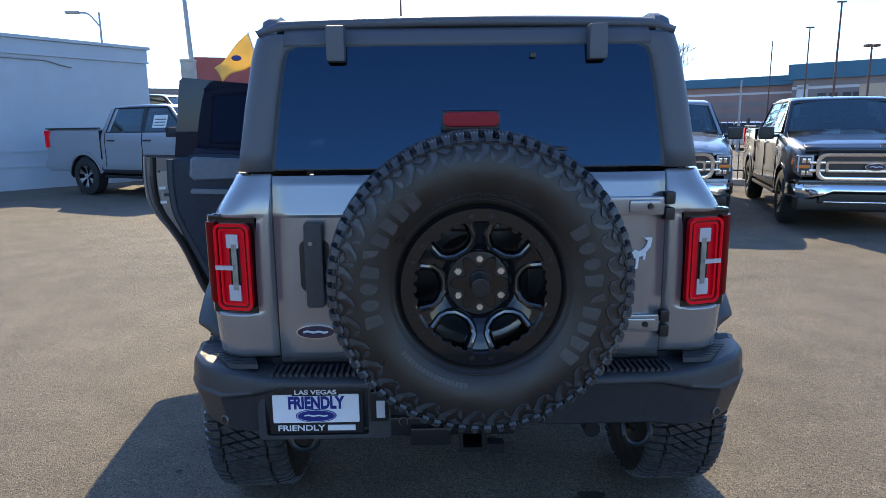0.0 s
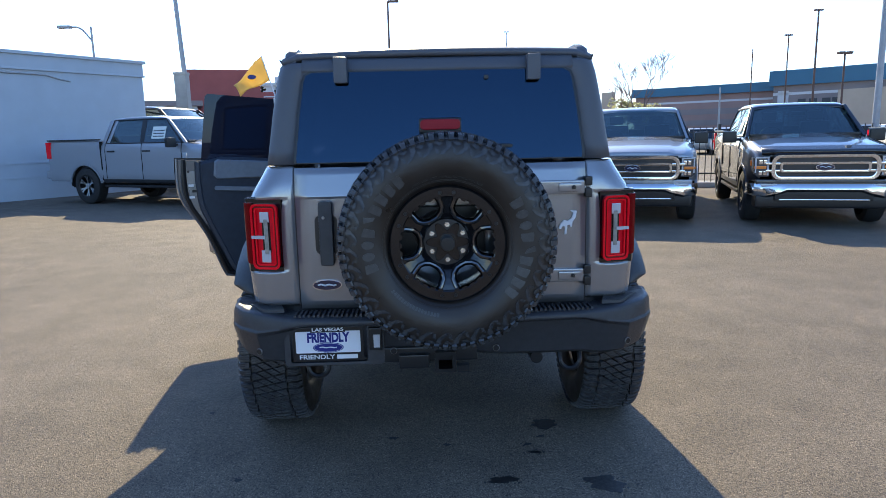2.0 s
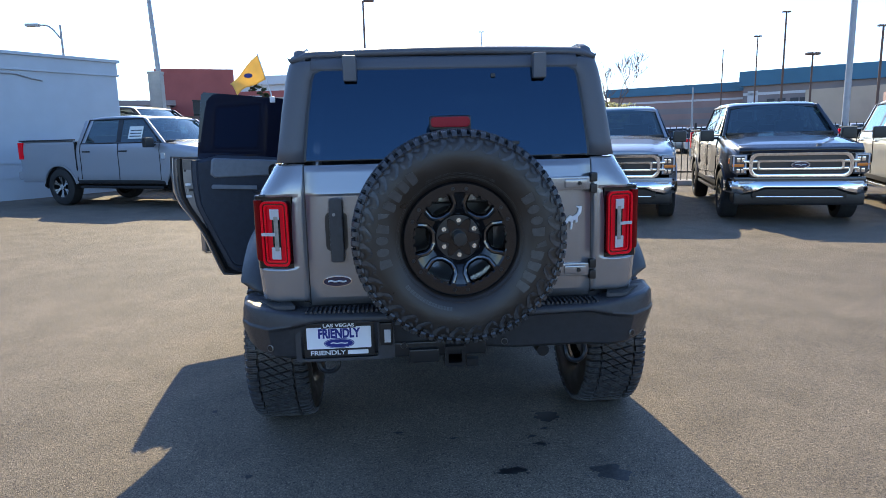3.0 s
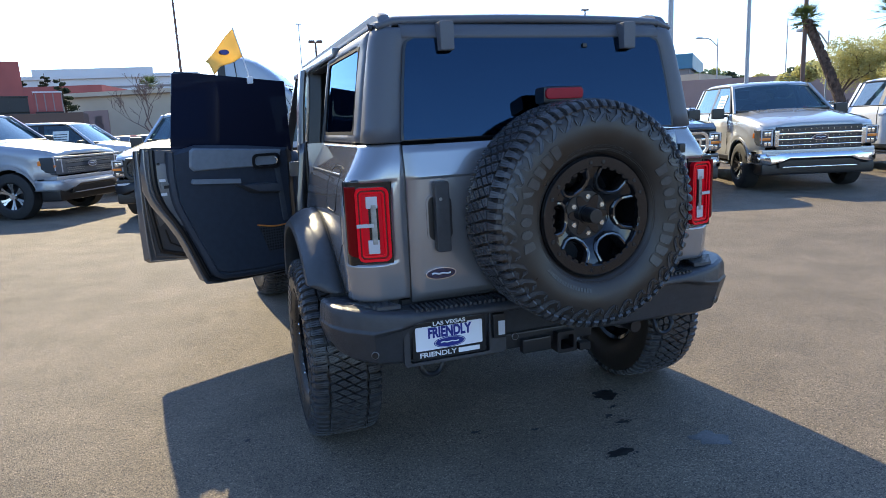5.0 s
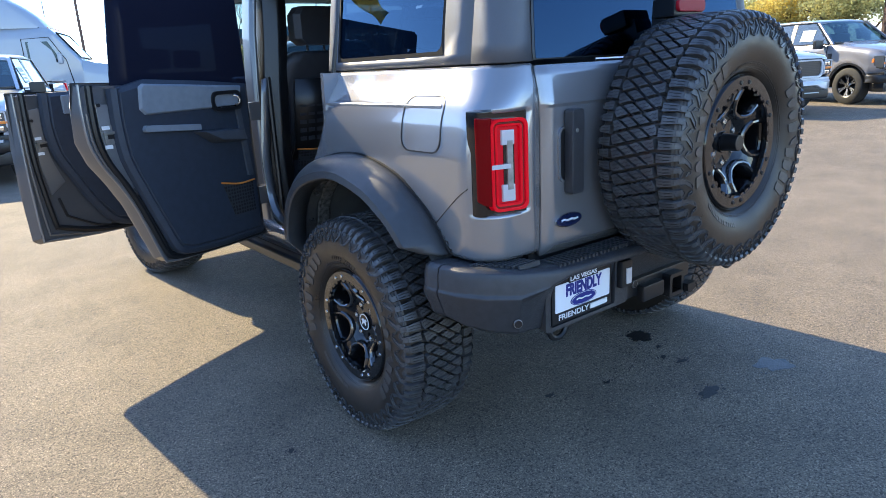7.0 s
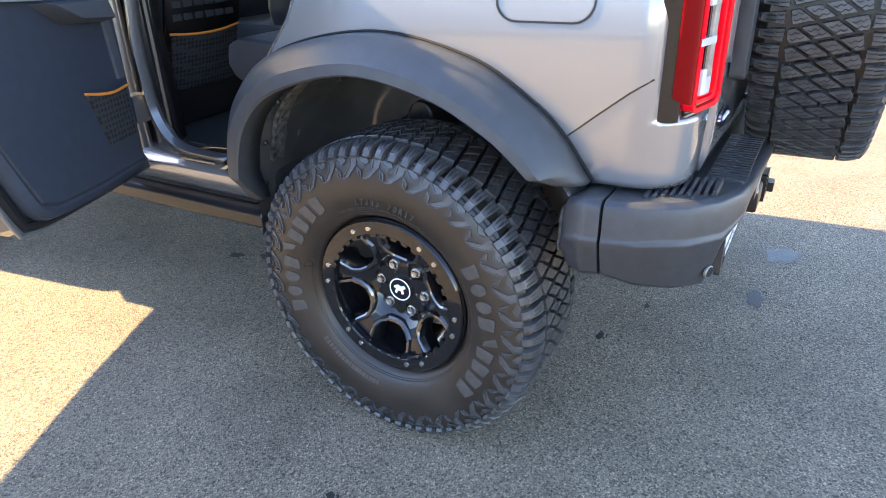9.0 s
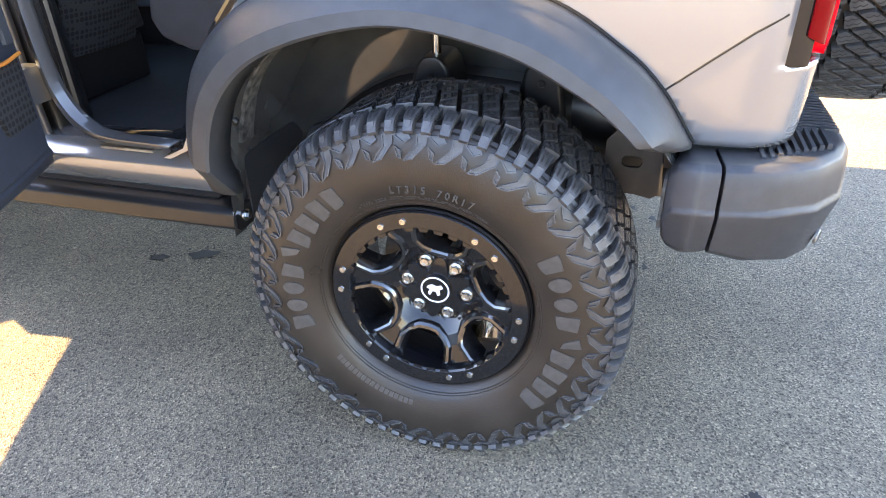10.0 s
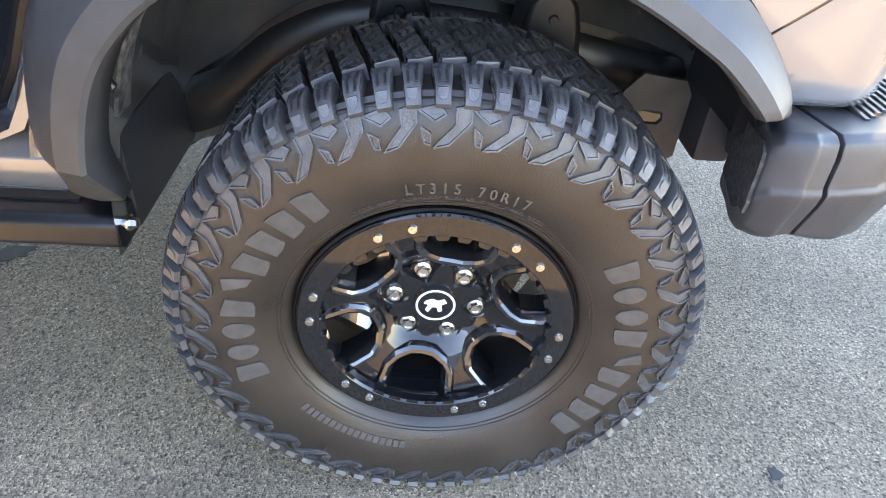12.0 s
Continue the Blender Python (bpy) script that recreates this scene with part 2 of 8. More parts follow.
FLAG_YELLOW = thin("yellow_flag_cloth", (0.88, 0.66, 0.20), 0.06, 15)
JOINT = mat("panel_gap", (0.004, 0.004, 0.004), 0.9)
SIPE = mat("tread_sipe", (0.003, 0.003, 0.003), 0.8)
WET_OIL = mat("wet_oil", (0.014, 0.013, 0.012), 0.55, vary=0.5, scale=40, bump=0.5, bump_scale=200)
DAMP = mat("damp_stain", (0.05, 0.047, 0.043), 0.45, vary=0.5, scale=60, bump=0.6, bump_scale=200)

# ---- building tools ----
def thing(name, label, category, at=(0, 0, 0), rz=0.0, group="", kind=""):
    e = new(name)
    e.empty_display_size = 0.2
    e.matrix_world = pose(*at, 0, 0, rz)
    return tagged(e, label, category, group, kind)


def finish(name, bm, material, bevel=0.0, segs=2, angle=38):
    """Bevel, then smooth the mesh with normals weighted by face area, so that flat faces stay flat."""
    bmesh.ops.recalc_face_normals(bm, faces=bm.faces)
    bm.normal_update()
    if bevel:
        edges = [e for e in bm.edges if len(e.link_faces) == 2 and e.calc_face_angle(0) > radians(30)]
        bmesh.ops.bevel(bm, geom=edges, offset=bevel, segments=segs, profile=0.6, affect="EDGES", clamp_overlap=True)
    bmesh.ops.recalc_face_normals(bm, faces=bm.faces)
    bm.normal_update()
    bm.faces.ensure_lookup_table()
    limit = math.cos(radians(angle))
    areas = [f.calc_area() for f in bm.faces]
    for i, f in enumerate(bm.faces):
        f.index = i
        f.smooth = True
    normals = []
    for f in bm.faces:
        fn = f.normal
        for v in f.verts:
            n = Vector((0, 0, 0))
            for g in v.link_faces:
                if g.normal.dot(fn) >= limit:
                    n += g.normal * areas[g.index]
            normals.append(n.normalized() if n.length > 1e-12 else fn.copy())
    me = bpy.data.meshes.new(name)
    bm.to_mesh(me)
    bm.free()
    me.normals_split_custom_set(normals)
    if material:
        me.materials.append(material)
    return me


def part(name, bm, material, parent, label="", bevel=0.0, segs=2, m=None, angle=38):
    me = bm if isinstance(bm, bpy.types.Mesh) else finish(name, bm, material, bevel=bevel, segs=segs, angle=angle)
    ob = new(name, me)
    ob.parent = parent
    if m is not None:
        ob.matrix_local = m
    return tagged(ob, label)


def solid(ob, thick, offset=-1):
    md = ob.modifiers.new("solidify", "SOLIDIFY")
    md.thickness, md.offset = thick, offset
    return ob


def box(bm, x0, x1, y0, y1, z0, z1, m=None):
    vs = [bm.verts.new((x, y, z)) for x in (x0, x1) for y in (y0, y1) for z in (z0, z1)]
    for a, b, c, d in ((0, 1, 3, 2), (4, 6, 7, 5), (0, 4, 5, 1), (2, 3, 7, 6), (0, 2, 6, 4), (1, 5, 7, 3)):
        bm.faces.new((vs[a], vs[b], vs[c], vs[d]))
    if m is not None:
        bmesh.ops.transform(bm, matrix=m, verts=vs)
    return bm


def boxes(*specs):
    bm = bmesh.new()
    for s in specs:
        box(bm, *s)
    return bm


def loft(bm, rings, close=True, caps=True):
    rows = [[bm.verts.new(p) for p in r] for r in rings]
    n = len(rows[0])
    for a, b in zip(rows, rows[1:]):
        for i in range(n if close else n - 1):
            j = (i + 1) % n
            bm.faces.new((a[i], a[j], b[j], b[i]))
    if caps and close:
        bm.faces.new(rows[0][::-1])
        bm.faces.new(rows[-1])
    return bm


def prism(bm, pts, axis, a, b):
    """A flat outline pushed from a to b along axis; pts give the other two axes in order."""
    def at(p, h):
        q = list(p)
        q.insert("xyz".index(axis), h)
        return q
    return loft(bm, [[at(p, a) for p in pts], [at(p, b) for p in pts]])


def revolve(bm, profile, n=48, close=False):
    """Profile of (r, h) turned about z."""
    rings = [[(r * math.cos(2 * math.pi * i / n), r * math.sin(2 * math.pi * i / n), h) for i in range(n)] for r, h in profile]
    if close:
        rings.append(rings[0])
    return loft(bm, rings, True, False)


def disc(bm, r0, r1, z0, z1, n=24, m=None):
    """A capped cone or cylinder about z."""
    start = len(bm.verts)
    loft(bm, [[(r * math.cos(2 * math.pi * i / n), r * math.sin(2 * math.pi * i / n), z) for i in range(n)] for r, z in ((r0, z0), (r1, z1))])
    if m is not None:
        bm.verts.ensure_lookup_table()
        bmesh.ops.transform(bm, matrix=m, verts=bm.verts[start:])
    return bm


def tube(bm, pts, r, n=8, r_end=None, cap=True):
    """A round bar along points."""
    pts = [Vector(p) for p in pts]
    rings, side = [], None
    for i, p in enumerate(pts):
        d = (pts[min(i + 1, len(pts) - 1)] - pts[max(i - 1, 0)]).normalized()
        if side is None:
            side = d.orthogonal().normalized()
        side = (side - d * side.dot(d)).normalized()
        up = d.cross(side)
        rr = r if r_end is None else r + (r_end - r) * i / (len(pts) - 1)
        rings.append([p + rr * (math.cos(2 * math.pi * k / n) * side + math.sin(2 * math.pi * k / n) * up) for k in range(n)])
    return loft(bm, rings, True, cap)


def round_rect(x0, x1, y0, y1, r, n=5):
    out = []
    for cx, cy, a in ((x1 - r, y1 - r, 0), (x0 + r, y1 - r, 90), (x0 + r, y0 + r, 180), (x1 - r, y0 + r, 270)):
        for i in range(n + 1):
            t = radians(a + 90 * i / n)
            out.append((cx + r * math.cos(t), cy + r * math.sin(t)))
    return out


def frame_prism(bm, outer, inner, axis, a, b):
    """A flat frame between two outlines of the same count, pushed from a to b."""
    def at(p, h):
        q = list(p)
        q.insert("xyz".index(axis), h)
        return q
    rings = [[at(p, h) for p in o] for o, h in ((outer, a), (outer, b), (inner, b), (inner, a), (outer, a))]
    return loft(bm, rings, True, False)


def spline(pts, n):
    """A smooth line through points (Catmull-Rom), n steps a span."""
    P = [Vector(p) for p in pts]
    P = [2 * P[0] - P[1]] + P + [2 * P[-1] - P[-2]]
    out = []
    for i in range(1, len(P) - 2):
        for k in range(n):
            t = k / n
            a, b, c, d = P[i - 1:i + 3]
            out.append(0.5 * ((2 * b) + (c - a) * t + (2 * a - 5 * b + 4 * c - d) * t * t + (3 * b - a - 3 * c + d) * t ** 3))
    out.append(P[-2])
    return out


def lerp(table, v):
    return float(np.interp(v, [a for a, _ in table], [b for _, b in table]))


def words(text, size, depth, material, parent, m, name="lettering", align="CENTER", bold=0.0, width=0.0):
    cu = bpy.data.curves.new("words", "FONT")
    cu.offset = bold
    cu.body, cu.size, cu.extrude, cu.align_x, cu.align_y = text, size, depth, align, "CENTER"
    ob = bpy.data.objects.new("words", cu)
    me = bpy.data.meshes.new_from_object(ob)
    bpy.data.objects.remove(ob)
    bpy.data.curves.remove(cu)
    if width:
        xs = [v.co.x for v in me.vertices]
        m = m @ Matrix.Diagonal((width / (max(xs) - min(xs)), 1, 1, 1))
    me.materials.clear()
    me.materials.append(material)
    return part(name, me, material, parent, m=m)


# ---- off-road wheel: axis z points outward, y up; the studs' plane is z = 0 ----
MID = -0.0475
SIDEWALL = ((0.228, 0.060), (0.240, 0.080), (0.264, 0.096), (0.300, 0.107), (0.335, 0.110), (0.370, 0.104), (0.395, 0.094), (0.409, 0.080))


def polar(r, deg, h):
    t = radians(deg)
    return (-r * math.sin(t), r * math.cos(t), h)


def wall_h(r):
    return lerp(SIDEWALL, r)


def tyre_meshes():
    bm = bmesh.new()
    outer = list(SIDEWALL)
    inner = [(r, 2 * MID - h) for r, h in reversed(SIDEWALL)]
    revolve(bm, outer + [(0.408, 0.06), (0.409, MID), (0.408, 2 * MID - 0.06)] + inner, 96)
    carcass = finish("tyre", bm, RUBBER)
    bm = bmesh.new()

    n = 70
    step = 360 / n
    sipes = bmesh.new()

    def sipe(pts, w=0.0006):
        """A hairline cut across a block: pts of (degrees, h) on the tread."""
        line = [Vector(polar(lerp(((0.0, 0.4312), (0.0845, 0.4311), (0.0865, 0.4297), (0.112, 0.4282), (0.132, 0.4232), (0.144, 0.4137)), abs(h - MID)), a_, h)) for a_, h in pts]
        for p, q in zip(line, line[1:]):
            d = (q - p).normalized()
            up = Vector((p.x, p.y, 0)).normalized()
            sd = d.cross(up).normalized() * w
            sipes.faces.new([sipes.verts.new(v) for v in (p - sd, p + sd, q + sd, q - sd)])

    for i in range(n):
        for side in (1, -1):
            s = lambda d: MID + side * d
            k = i * step + (0 if side == 1 else 0.95 * step)
            long = i % 2
            # shoulder lug: rolls over from the tread into the sidewall, narrower towards its foot
            inn = 0.087 if long else 0.092
            sect = [(0.404, inn), (0.4290, inn), (0.4286, 0.100), (0.4275, 0.112), (0.4225, 0.132), (0.4130, 0.1440), (0.4010, 0.1525), (0.394, 0.148), (0.392, 0.120)]
            lo_f = lambda d: lerp(((0.06, 0.08), (0.10, 0.11), (0.13, 0.17), (0.15, 0.19)), d)
            hi_f = lambda d: lerp(((0.06, 0.90), (0.10, 0.86), (0.13, 0.77), (0.15, 0.73)), d)
            rings = []
            for f, pull in ((0.0, 0.004), (0.05, 0.0), (0.95, 0.0), (1.0, 0.004)):
                rings.append([polar(r - (pull if r > 0.403 else 0), k + (lo_f(d) + (hi_f(d) - lo_f(d)) * f) * step, s(d)) for r, d in sect])
            loft(bm, rings)
            for f in (0.28, 0.56):
                sipe([(k + f * step, s(inn + 0.002)), (k + (f + 0.05) * step, s(0.100)), (k + (f + 0.02) * step, s(0.108))], 0.0011)
            # two deep notches where the lug turns over the shoulder
            for f in (0.34, 0.60):
                sipe([(k + (f + 0.03) * step, s(0.110)), (k + f * step, s(0.122)), (k + f * step, s(0.134))], 0.0019)
            # rounded tab low on the lug's outer face
            loft(bm, [[polar(r, k + f * step, s(d)) for r, d in ((low, 0.1455 + (0.4085 - low) * 0.55), (0.4185, 0.1400), (0.4188, 0.1424), (low, 0.1484 + (0.4085 - low) * 0.55))] for f, low in ((0.30, 0.4120), (0.38, 0.4075), (0.48, 0.4062), (0.58, 0.4075), (0.64, 0.4120))])
    # four rows of skewed blocks across the middle, in a lattice of narrow grooves
    cells = 62
    pitch = 360 / cells
    lean = lambda d: (0.0825 - d) / 0.165 * 0.95
    gap, skew = 0.0050, 0.018
    for i in range(cells):
        for k in range(4):
            hi, lo = 0.0825 - 0.04125 * k, 0.04125 - 0.04125 * k
            th, tl = (0.004 if k == 0 else skew), (0.004 if k == 3 else skew)
            nose = 0.004 if (k in (0, 3) and i % 2) else 0.0
            ring = []
            for d, a, wob in ((hi - th - gap, 0.115, 0.0), ((hi + lo) / 2 - (th + tl) / 2, 0.115, -0.02), (lo - tl + gap, 0.115, 0.0), (lo + gap - (nose if k == 3 else 0), 0.50, 0.0),
                              (lo + tl + gap, 0.885, 0.0), ((hi + lo) / 2 + (th + tl) / 2, 0.885, -0.02), (hi + th - gap, 0.885, 0.0), (hi - gap + (nose if k == 0 else 0), 0.50, 0.0)):
                ring.append(((i + lean(d) + a + wob) * pitch, MID + d))
            ca, ch = sum(q[0] for q in ring) / 8, sum(q[1] for q in ring) / 8
            loft(bm, [[polar(r, ca + (a - ca) * q, ch + (h - ch) * q) for a, h in ring] for r, q in ((0.404, 1.03), (0.4288, 1.0), (0.4305, 0.95))])
            dm = (hi + lo) / 2
            for f in (0.36, 0.66):
                off = skew * (f - 0.5) * 2 * (1 if k in (1, 2) else 0.5)
                sipe([((i + lean(dm + off + d) + f + w_) * pitch, MID + dm + off + d) for d, w_ in ((0.0135, -0.05), (0.0068, 0.06), (0.0, -0.06), (-0.0068, 0.06), (-0.0135, -0.04))], 0.0011)
    sipes = finish("tread_sipe", sipes, SIPE)
    tread = finish("tread", bm, RUBBER_TREAD)
    bm = bmesh.new()

    def plate(pts, lift=0.0028):
        lo = [polar(r, a, wall_h(r) - 0.002) for a, r in pts]
        hi = [polar(r, a, wall_h(r) + lift) for a, r in pts]
        loft(bm, [lo, hi])

    def rimmed(pts, base=0.0016, lift=0.0046, w=0.0022):
        """A low plate with a raised edge; pts of (clockwise degrees, r)."""
        plate([(-c, r) for c, r in pts], base)
        n_ = len(pts)
        for i in range(n_):
            (c0, r0), (c1, r1) = pts[i], pts[(i + 1) % n_]
            p0, p1 = Vector(polar(r0, -c0, 0)), Vector(polar(r1, -c1, 0))
            d = (p1 - p0).normalized()
            sd = Vector((-d.y, d.x, 0)) * w * 0.5
            quad = [p0 - sd - d * w * 0.4, p1 - sd + d * w * 0.4, p1 + sd + d * w * 0.4, p0 + sd - d * w * 0.4]
            hs = [wall_h(v.xy.length) for v in quad]
            loft(bm, [[(v.x, v.y, h - 0.002) for v, h in zip(quad, hs)], [(v.x, v.y, h + lift) for v, h in zip(quad, hs)]])

    q = 360 / 35
    w = q / 12
    for i in range(35):
        c = i * q
        rimmed([(c + 0.2 * w, 0.393), (c + 3.6 * w, 0.398), (c + 3.5 * w, 0.377), (c - 1.2 * w, 0.349), (c - 4.9 * w, 0.345), (c - 3.9 * w, 0.351), (c + 0.2 * w, 0.374)])
        rimmed([(c - 8.0 * w, 0.392), (c - 3.4 * w, 0.396), (c - 2.0 * w, 0.386), (c - 4.4 * w, 0.378)])
        rimmed([(c - 7.6 * w, 0.372), (c - 5.6 * w, 0.364), (c - 5.6 * w, 0.349), (c - 7.0 * w, 0.352)])
    lugs = finish("sidewall_pattern", bm, RUBBER_TREAD)
    bm = bmesh.new()
    rev = [(0.3995, wall_h(0.3995) + 0.0005), (0.4005, wall_h(0.4005) + 0.003), (0.4025, wall_h(0.4025) + 0.003), (0.4035, wall_h(0.4035) - 0.001)]
    revolve(bm, rev, 96)
    for r in (0.249, 0.244):
        revolve(bm, [(r, wall_h(r) - 0.001), (r + 0.001, wall_h(r) + 0.002), (r + 0.002, wall_h(r) + 0.002), (r + 0.003, wall_h(r) - 0.001)], 96)
    ribs = finish("sidewall_rib", bm, RUBBER)
    # plain raised blocks stand in for the maker's name, twice round the wall
    bm = bmesh.new()
    for mid_deg in (71, -94):
        for j in range(9):
            a = mid_deg + (4 - j) * 8.6
            w = 3.0
            if j == 4:
                plate([(a + 2.6, 0.330), (a - 1.0, 0.338), (a - 3.6, 0.296), (a - 0.5, 0.300)], 0.0035)
                continue
            if j in (1, 2):
                plate([(a + w * math.cos(t), 0.305 + 0.024 * math.sin(t)) for t in [2 * math.pi * q / 14 for q in range(14)]], 0.0035)
            else:
                plate([(a + w, 0.281), (a + w, 0.330), (a + 0.4 * w, 0.330), (a - w, 0.325), (a - w, 0.286), (a - 0.2 * w, 0.281)], 0.0035)
    for a0 in range(-8, 9):
        plate([(150 + a0 * 2.6 + 0.9, 0.270), (150 + a0 * 2.6 + 0.9, 0.284), (150 + a0 * 2.6 - 0.9, 0.284), (150 + a0 * 2.6 - 0.9, 0.270)], 0.002)
    for row, (r, n_) in enumerate(((0.262, 40), (0.257, 46))):
        for j in range(n_):
            a = 30 - 62 * j / n_
            if (j * 7 + row * 3) % 5:
                plate([(a + 0.5, r), (a + 0.5, r + 0.003), (a - 0.5, r + 0.003), (a - 0.5, r)], 0.0015)
    marks = finish("sidewall_marking", bm, RUBBER_MARK)
    return carcass, tread, lugs, ribs, sipes, marks


def rim_meshes():
    bm = bmesh.new()
    # barrel
    revolve(bm, [(0.2285, 0.060), (0.2285, 0.071), (0.225, 0.075), (0.222, 0.062), (0.206, 0.05), (0.198, 0.03), (0.196, -0.06), (0.205, -0.15), (0.225, -0.157)], 72)
    rim = finish("rim", bm, GLOSS_BLACK)
    # dished face with six windows, each in a raised and chamfered frame
    dish = ((0.036, 0.012), (0.046, 0.010), (0.060, 0.004), (0.084, 0.006), (0.098, 0.018), (0.116, 0.031), (0.140, 0.042), (0.165, 0.050), (0.190, 0.056), (0.203, 0.060))
    side = ((0.196, 16.5), (0.170, 18.6), (0.142, 20.5), (0.125, 17.5), (0.1115, 9.5), (0.109, 0.0))

    def window_half(r):
        """Half angle of a window at radius r; nothing below its foot."""
        if r < 0.109:
            return -1.0
        return lerp(sorted((q, a) for q, a in side), r)
    bm = bmesh.new()
    radii = [0.036 + 0.167 * i / 46 for i in range(47)]
    for h_off in (0.0, -0.030):
        grid = [[bm.verts.new(polar(r, a, lerp(dish, r) + h_off)) for a in range(0, 360, 2)] for r in radii]
        for i in range(len(radii) - 1):
            for q in range(180):
                c = abs(((2 * q + 1) + 60) % 60 - 30)
                if c < window_half((radii[i] + radii[i + 1]) / 2) - 0.2:
                    continue
                bm.faces.new((grid[i][q], grid[i][(q + 1) % 180], grid[i + 1][(q + 1) % 180], grid[i + 1][q]))
    bmesh.ops.delete(bm, geom=[v for v in bm.verts if not v.link_faces], context="VERTS")
    disc(bm, 0.108, 0.100, -0.05, -0.012, 48)
    spokes = finish("spoke_star", bm, GLOSS_BLACK, angle=25)
    frames = bmesh.new()
    for k in range(6):
        c = 60 * k + 30
        line = [Vector(polar(r, c + a, lerp(dish, r))) for r, a in side] + [Vector(polar(r, c - a, lerp(dish, r))) for r, a in side[-2::-1]]
        rings = []
        for i, p in enumerate(line):
            d = (line[min(i + 1, len(line) - 1)] - line[max(i - 1, 0)]).normalized()
            up = Vector((0, 0, 1))
            out = d.cross(up).normalized()
            mid_w = Vector(polar(0.16, c, 0))
            if out.dot(Vector((p.x, p.y, 0)) - mid_w) < 0:
                out = -out
            rings.append([p + out * sx + up * sz for sx, sz in ((0.0170, -0.010), (0.0155, 0.0010), (0.0110, 0.0075), (0.0045, 0.0090), (-0.0005, 0.0060), (-0.0080, -0.0085), (-0.0085, -0.014), (-0.0085, -0.050))])
        loft(frames, rings, False, False)
    frames = finish("spoke_edge", frames, GLOSS_EDGE, angle=20)
    bm = bmesh.new()
    revolve(bm, [(0.2235, 0.066), (0.2235, 0.076), (0.220, 0.080), (0.187, 0.080), (0.183, 0.076), (0.183, 0.060)], 72)
    # scalloped inner edge
    for k in range(36):
        if k % 6 in (0,):
            continue
        a = k * 10
        loft(bm, [[polar(r, a + d, h) for r, d in ((0.186, 3.4), (0.1775, 2.5), (0.1775, -2.5), (0.186, -3.4))] for h in (0.064, 0.0795)])
    bead = finish("bead_ring", bm, GLOSS_BLACK)
    bm = bmesh.new()
    disc(bm, 0.0076, 0.0064, 0, 0.0034, 14)
    disc(bm, 0.0030, 0.0026, 0.0034, 0.0042, 6)
    bolt = finish("bolt", bm, STEEL)
    bm = bmesh.new()
    disc(bm, 0.0150, 0.0140, -0.006, 0.002, 18)
    disc(bm, 0.0118, 0.0112, 0.002, 0.0105, 6)
    revolve(bm, [(0.0100, 0.0104), (0.0088, 0.0128), (0.0062, 0.0128), (0.0058, 0.0085), (0.0, 0.0085)], 14)
    nut = finish("lug_nut", bm, STEEL)
    # scalloped hub plate that leaves a pocket for every nut
    bm = bmesh.new()
    star = lambda grow, z: [polar(0.047 + grow + 0.038 * math.sin(radians(3 * a)) ** 2, a, z) for a in range(0, 360, 5)]
    loft(bm, [star(0.004, -0.008), star(0.002, 0.010), star(-0.003, 0.0145)])
    hub = finish("hub_plate", bm, GLOSS_BLACK, angle=25)
    bm = bmesh.new()
    revolve(bm, [(0.0205, 0.002), (0.0210, 0.0095), (0.0225, 0.0110), (0.0240, 0.0095), (0.0245, 0.0)], 20)
    pocket = finish("nut_pocket", bm, GLOSS_BLACK, angle=25)
    bm = bmesh.new()
    disc(bm, 0.039, 0.0365, 0.004, 0.022, 36)
    cap = finish("centre_cap", bm, GLOSS_BLACK)
    bm = bmesh.new()
    revolve(bm, [(0.0335, 0.0215), (0.0335, 0.0232), (0.0300, 0.0232), (0.0300, 0.0215)], 36)
    pts = [(-0.016, 0.010), (-0.006, 0.014), (0.004, 0.010), (0.014, 0.014), (0.019, 0.006), (0.010, 0.001), (0.012, -0.012), (0.005, -0.014), (0.002, -0.004), (-0.006, -0.004), (-0.012, -0.015), (-0.017, -0.010), (-0.012, 0.001), (-0.020, 0.004)]
    prism(bm, pts, "z", 0.0215, 0.0230)
    badge = finish("cap_badge", bm, WHITE_PRINT)
    bm = bmesh.new()
    disc(bm, 0.165, 0.165, -0.125, -0.10, 48)
    disc(bm, 0.08, 0.07, -0.14, -0.045, 24)
    box(bm, 0.09, 0.175, -0.06, 0.06, -0.15, -0.075)
    brake = finish("brake_disc", bm, DULL_STEEL)
    return rim, spokes, frames, bead, bolt, nut, cap, badge, brake, hub, pocket


TYRE = tyre_meshes()
RIM = rim_meshes()
DARK_BOLT = RIM[4].copy()
DARK_BOLT.materials[0] = SATIN_BLACK


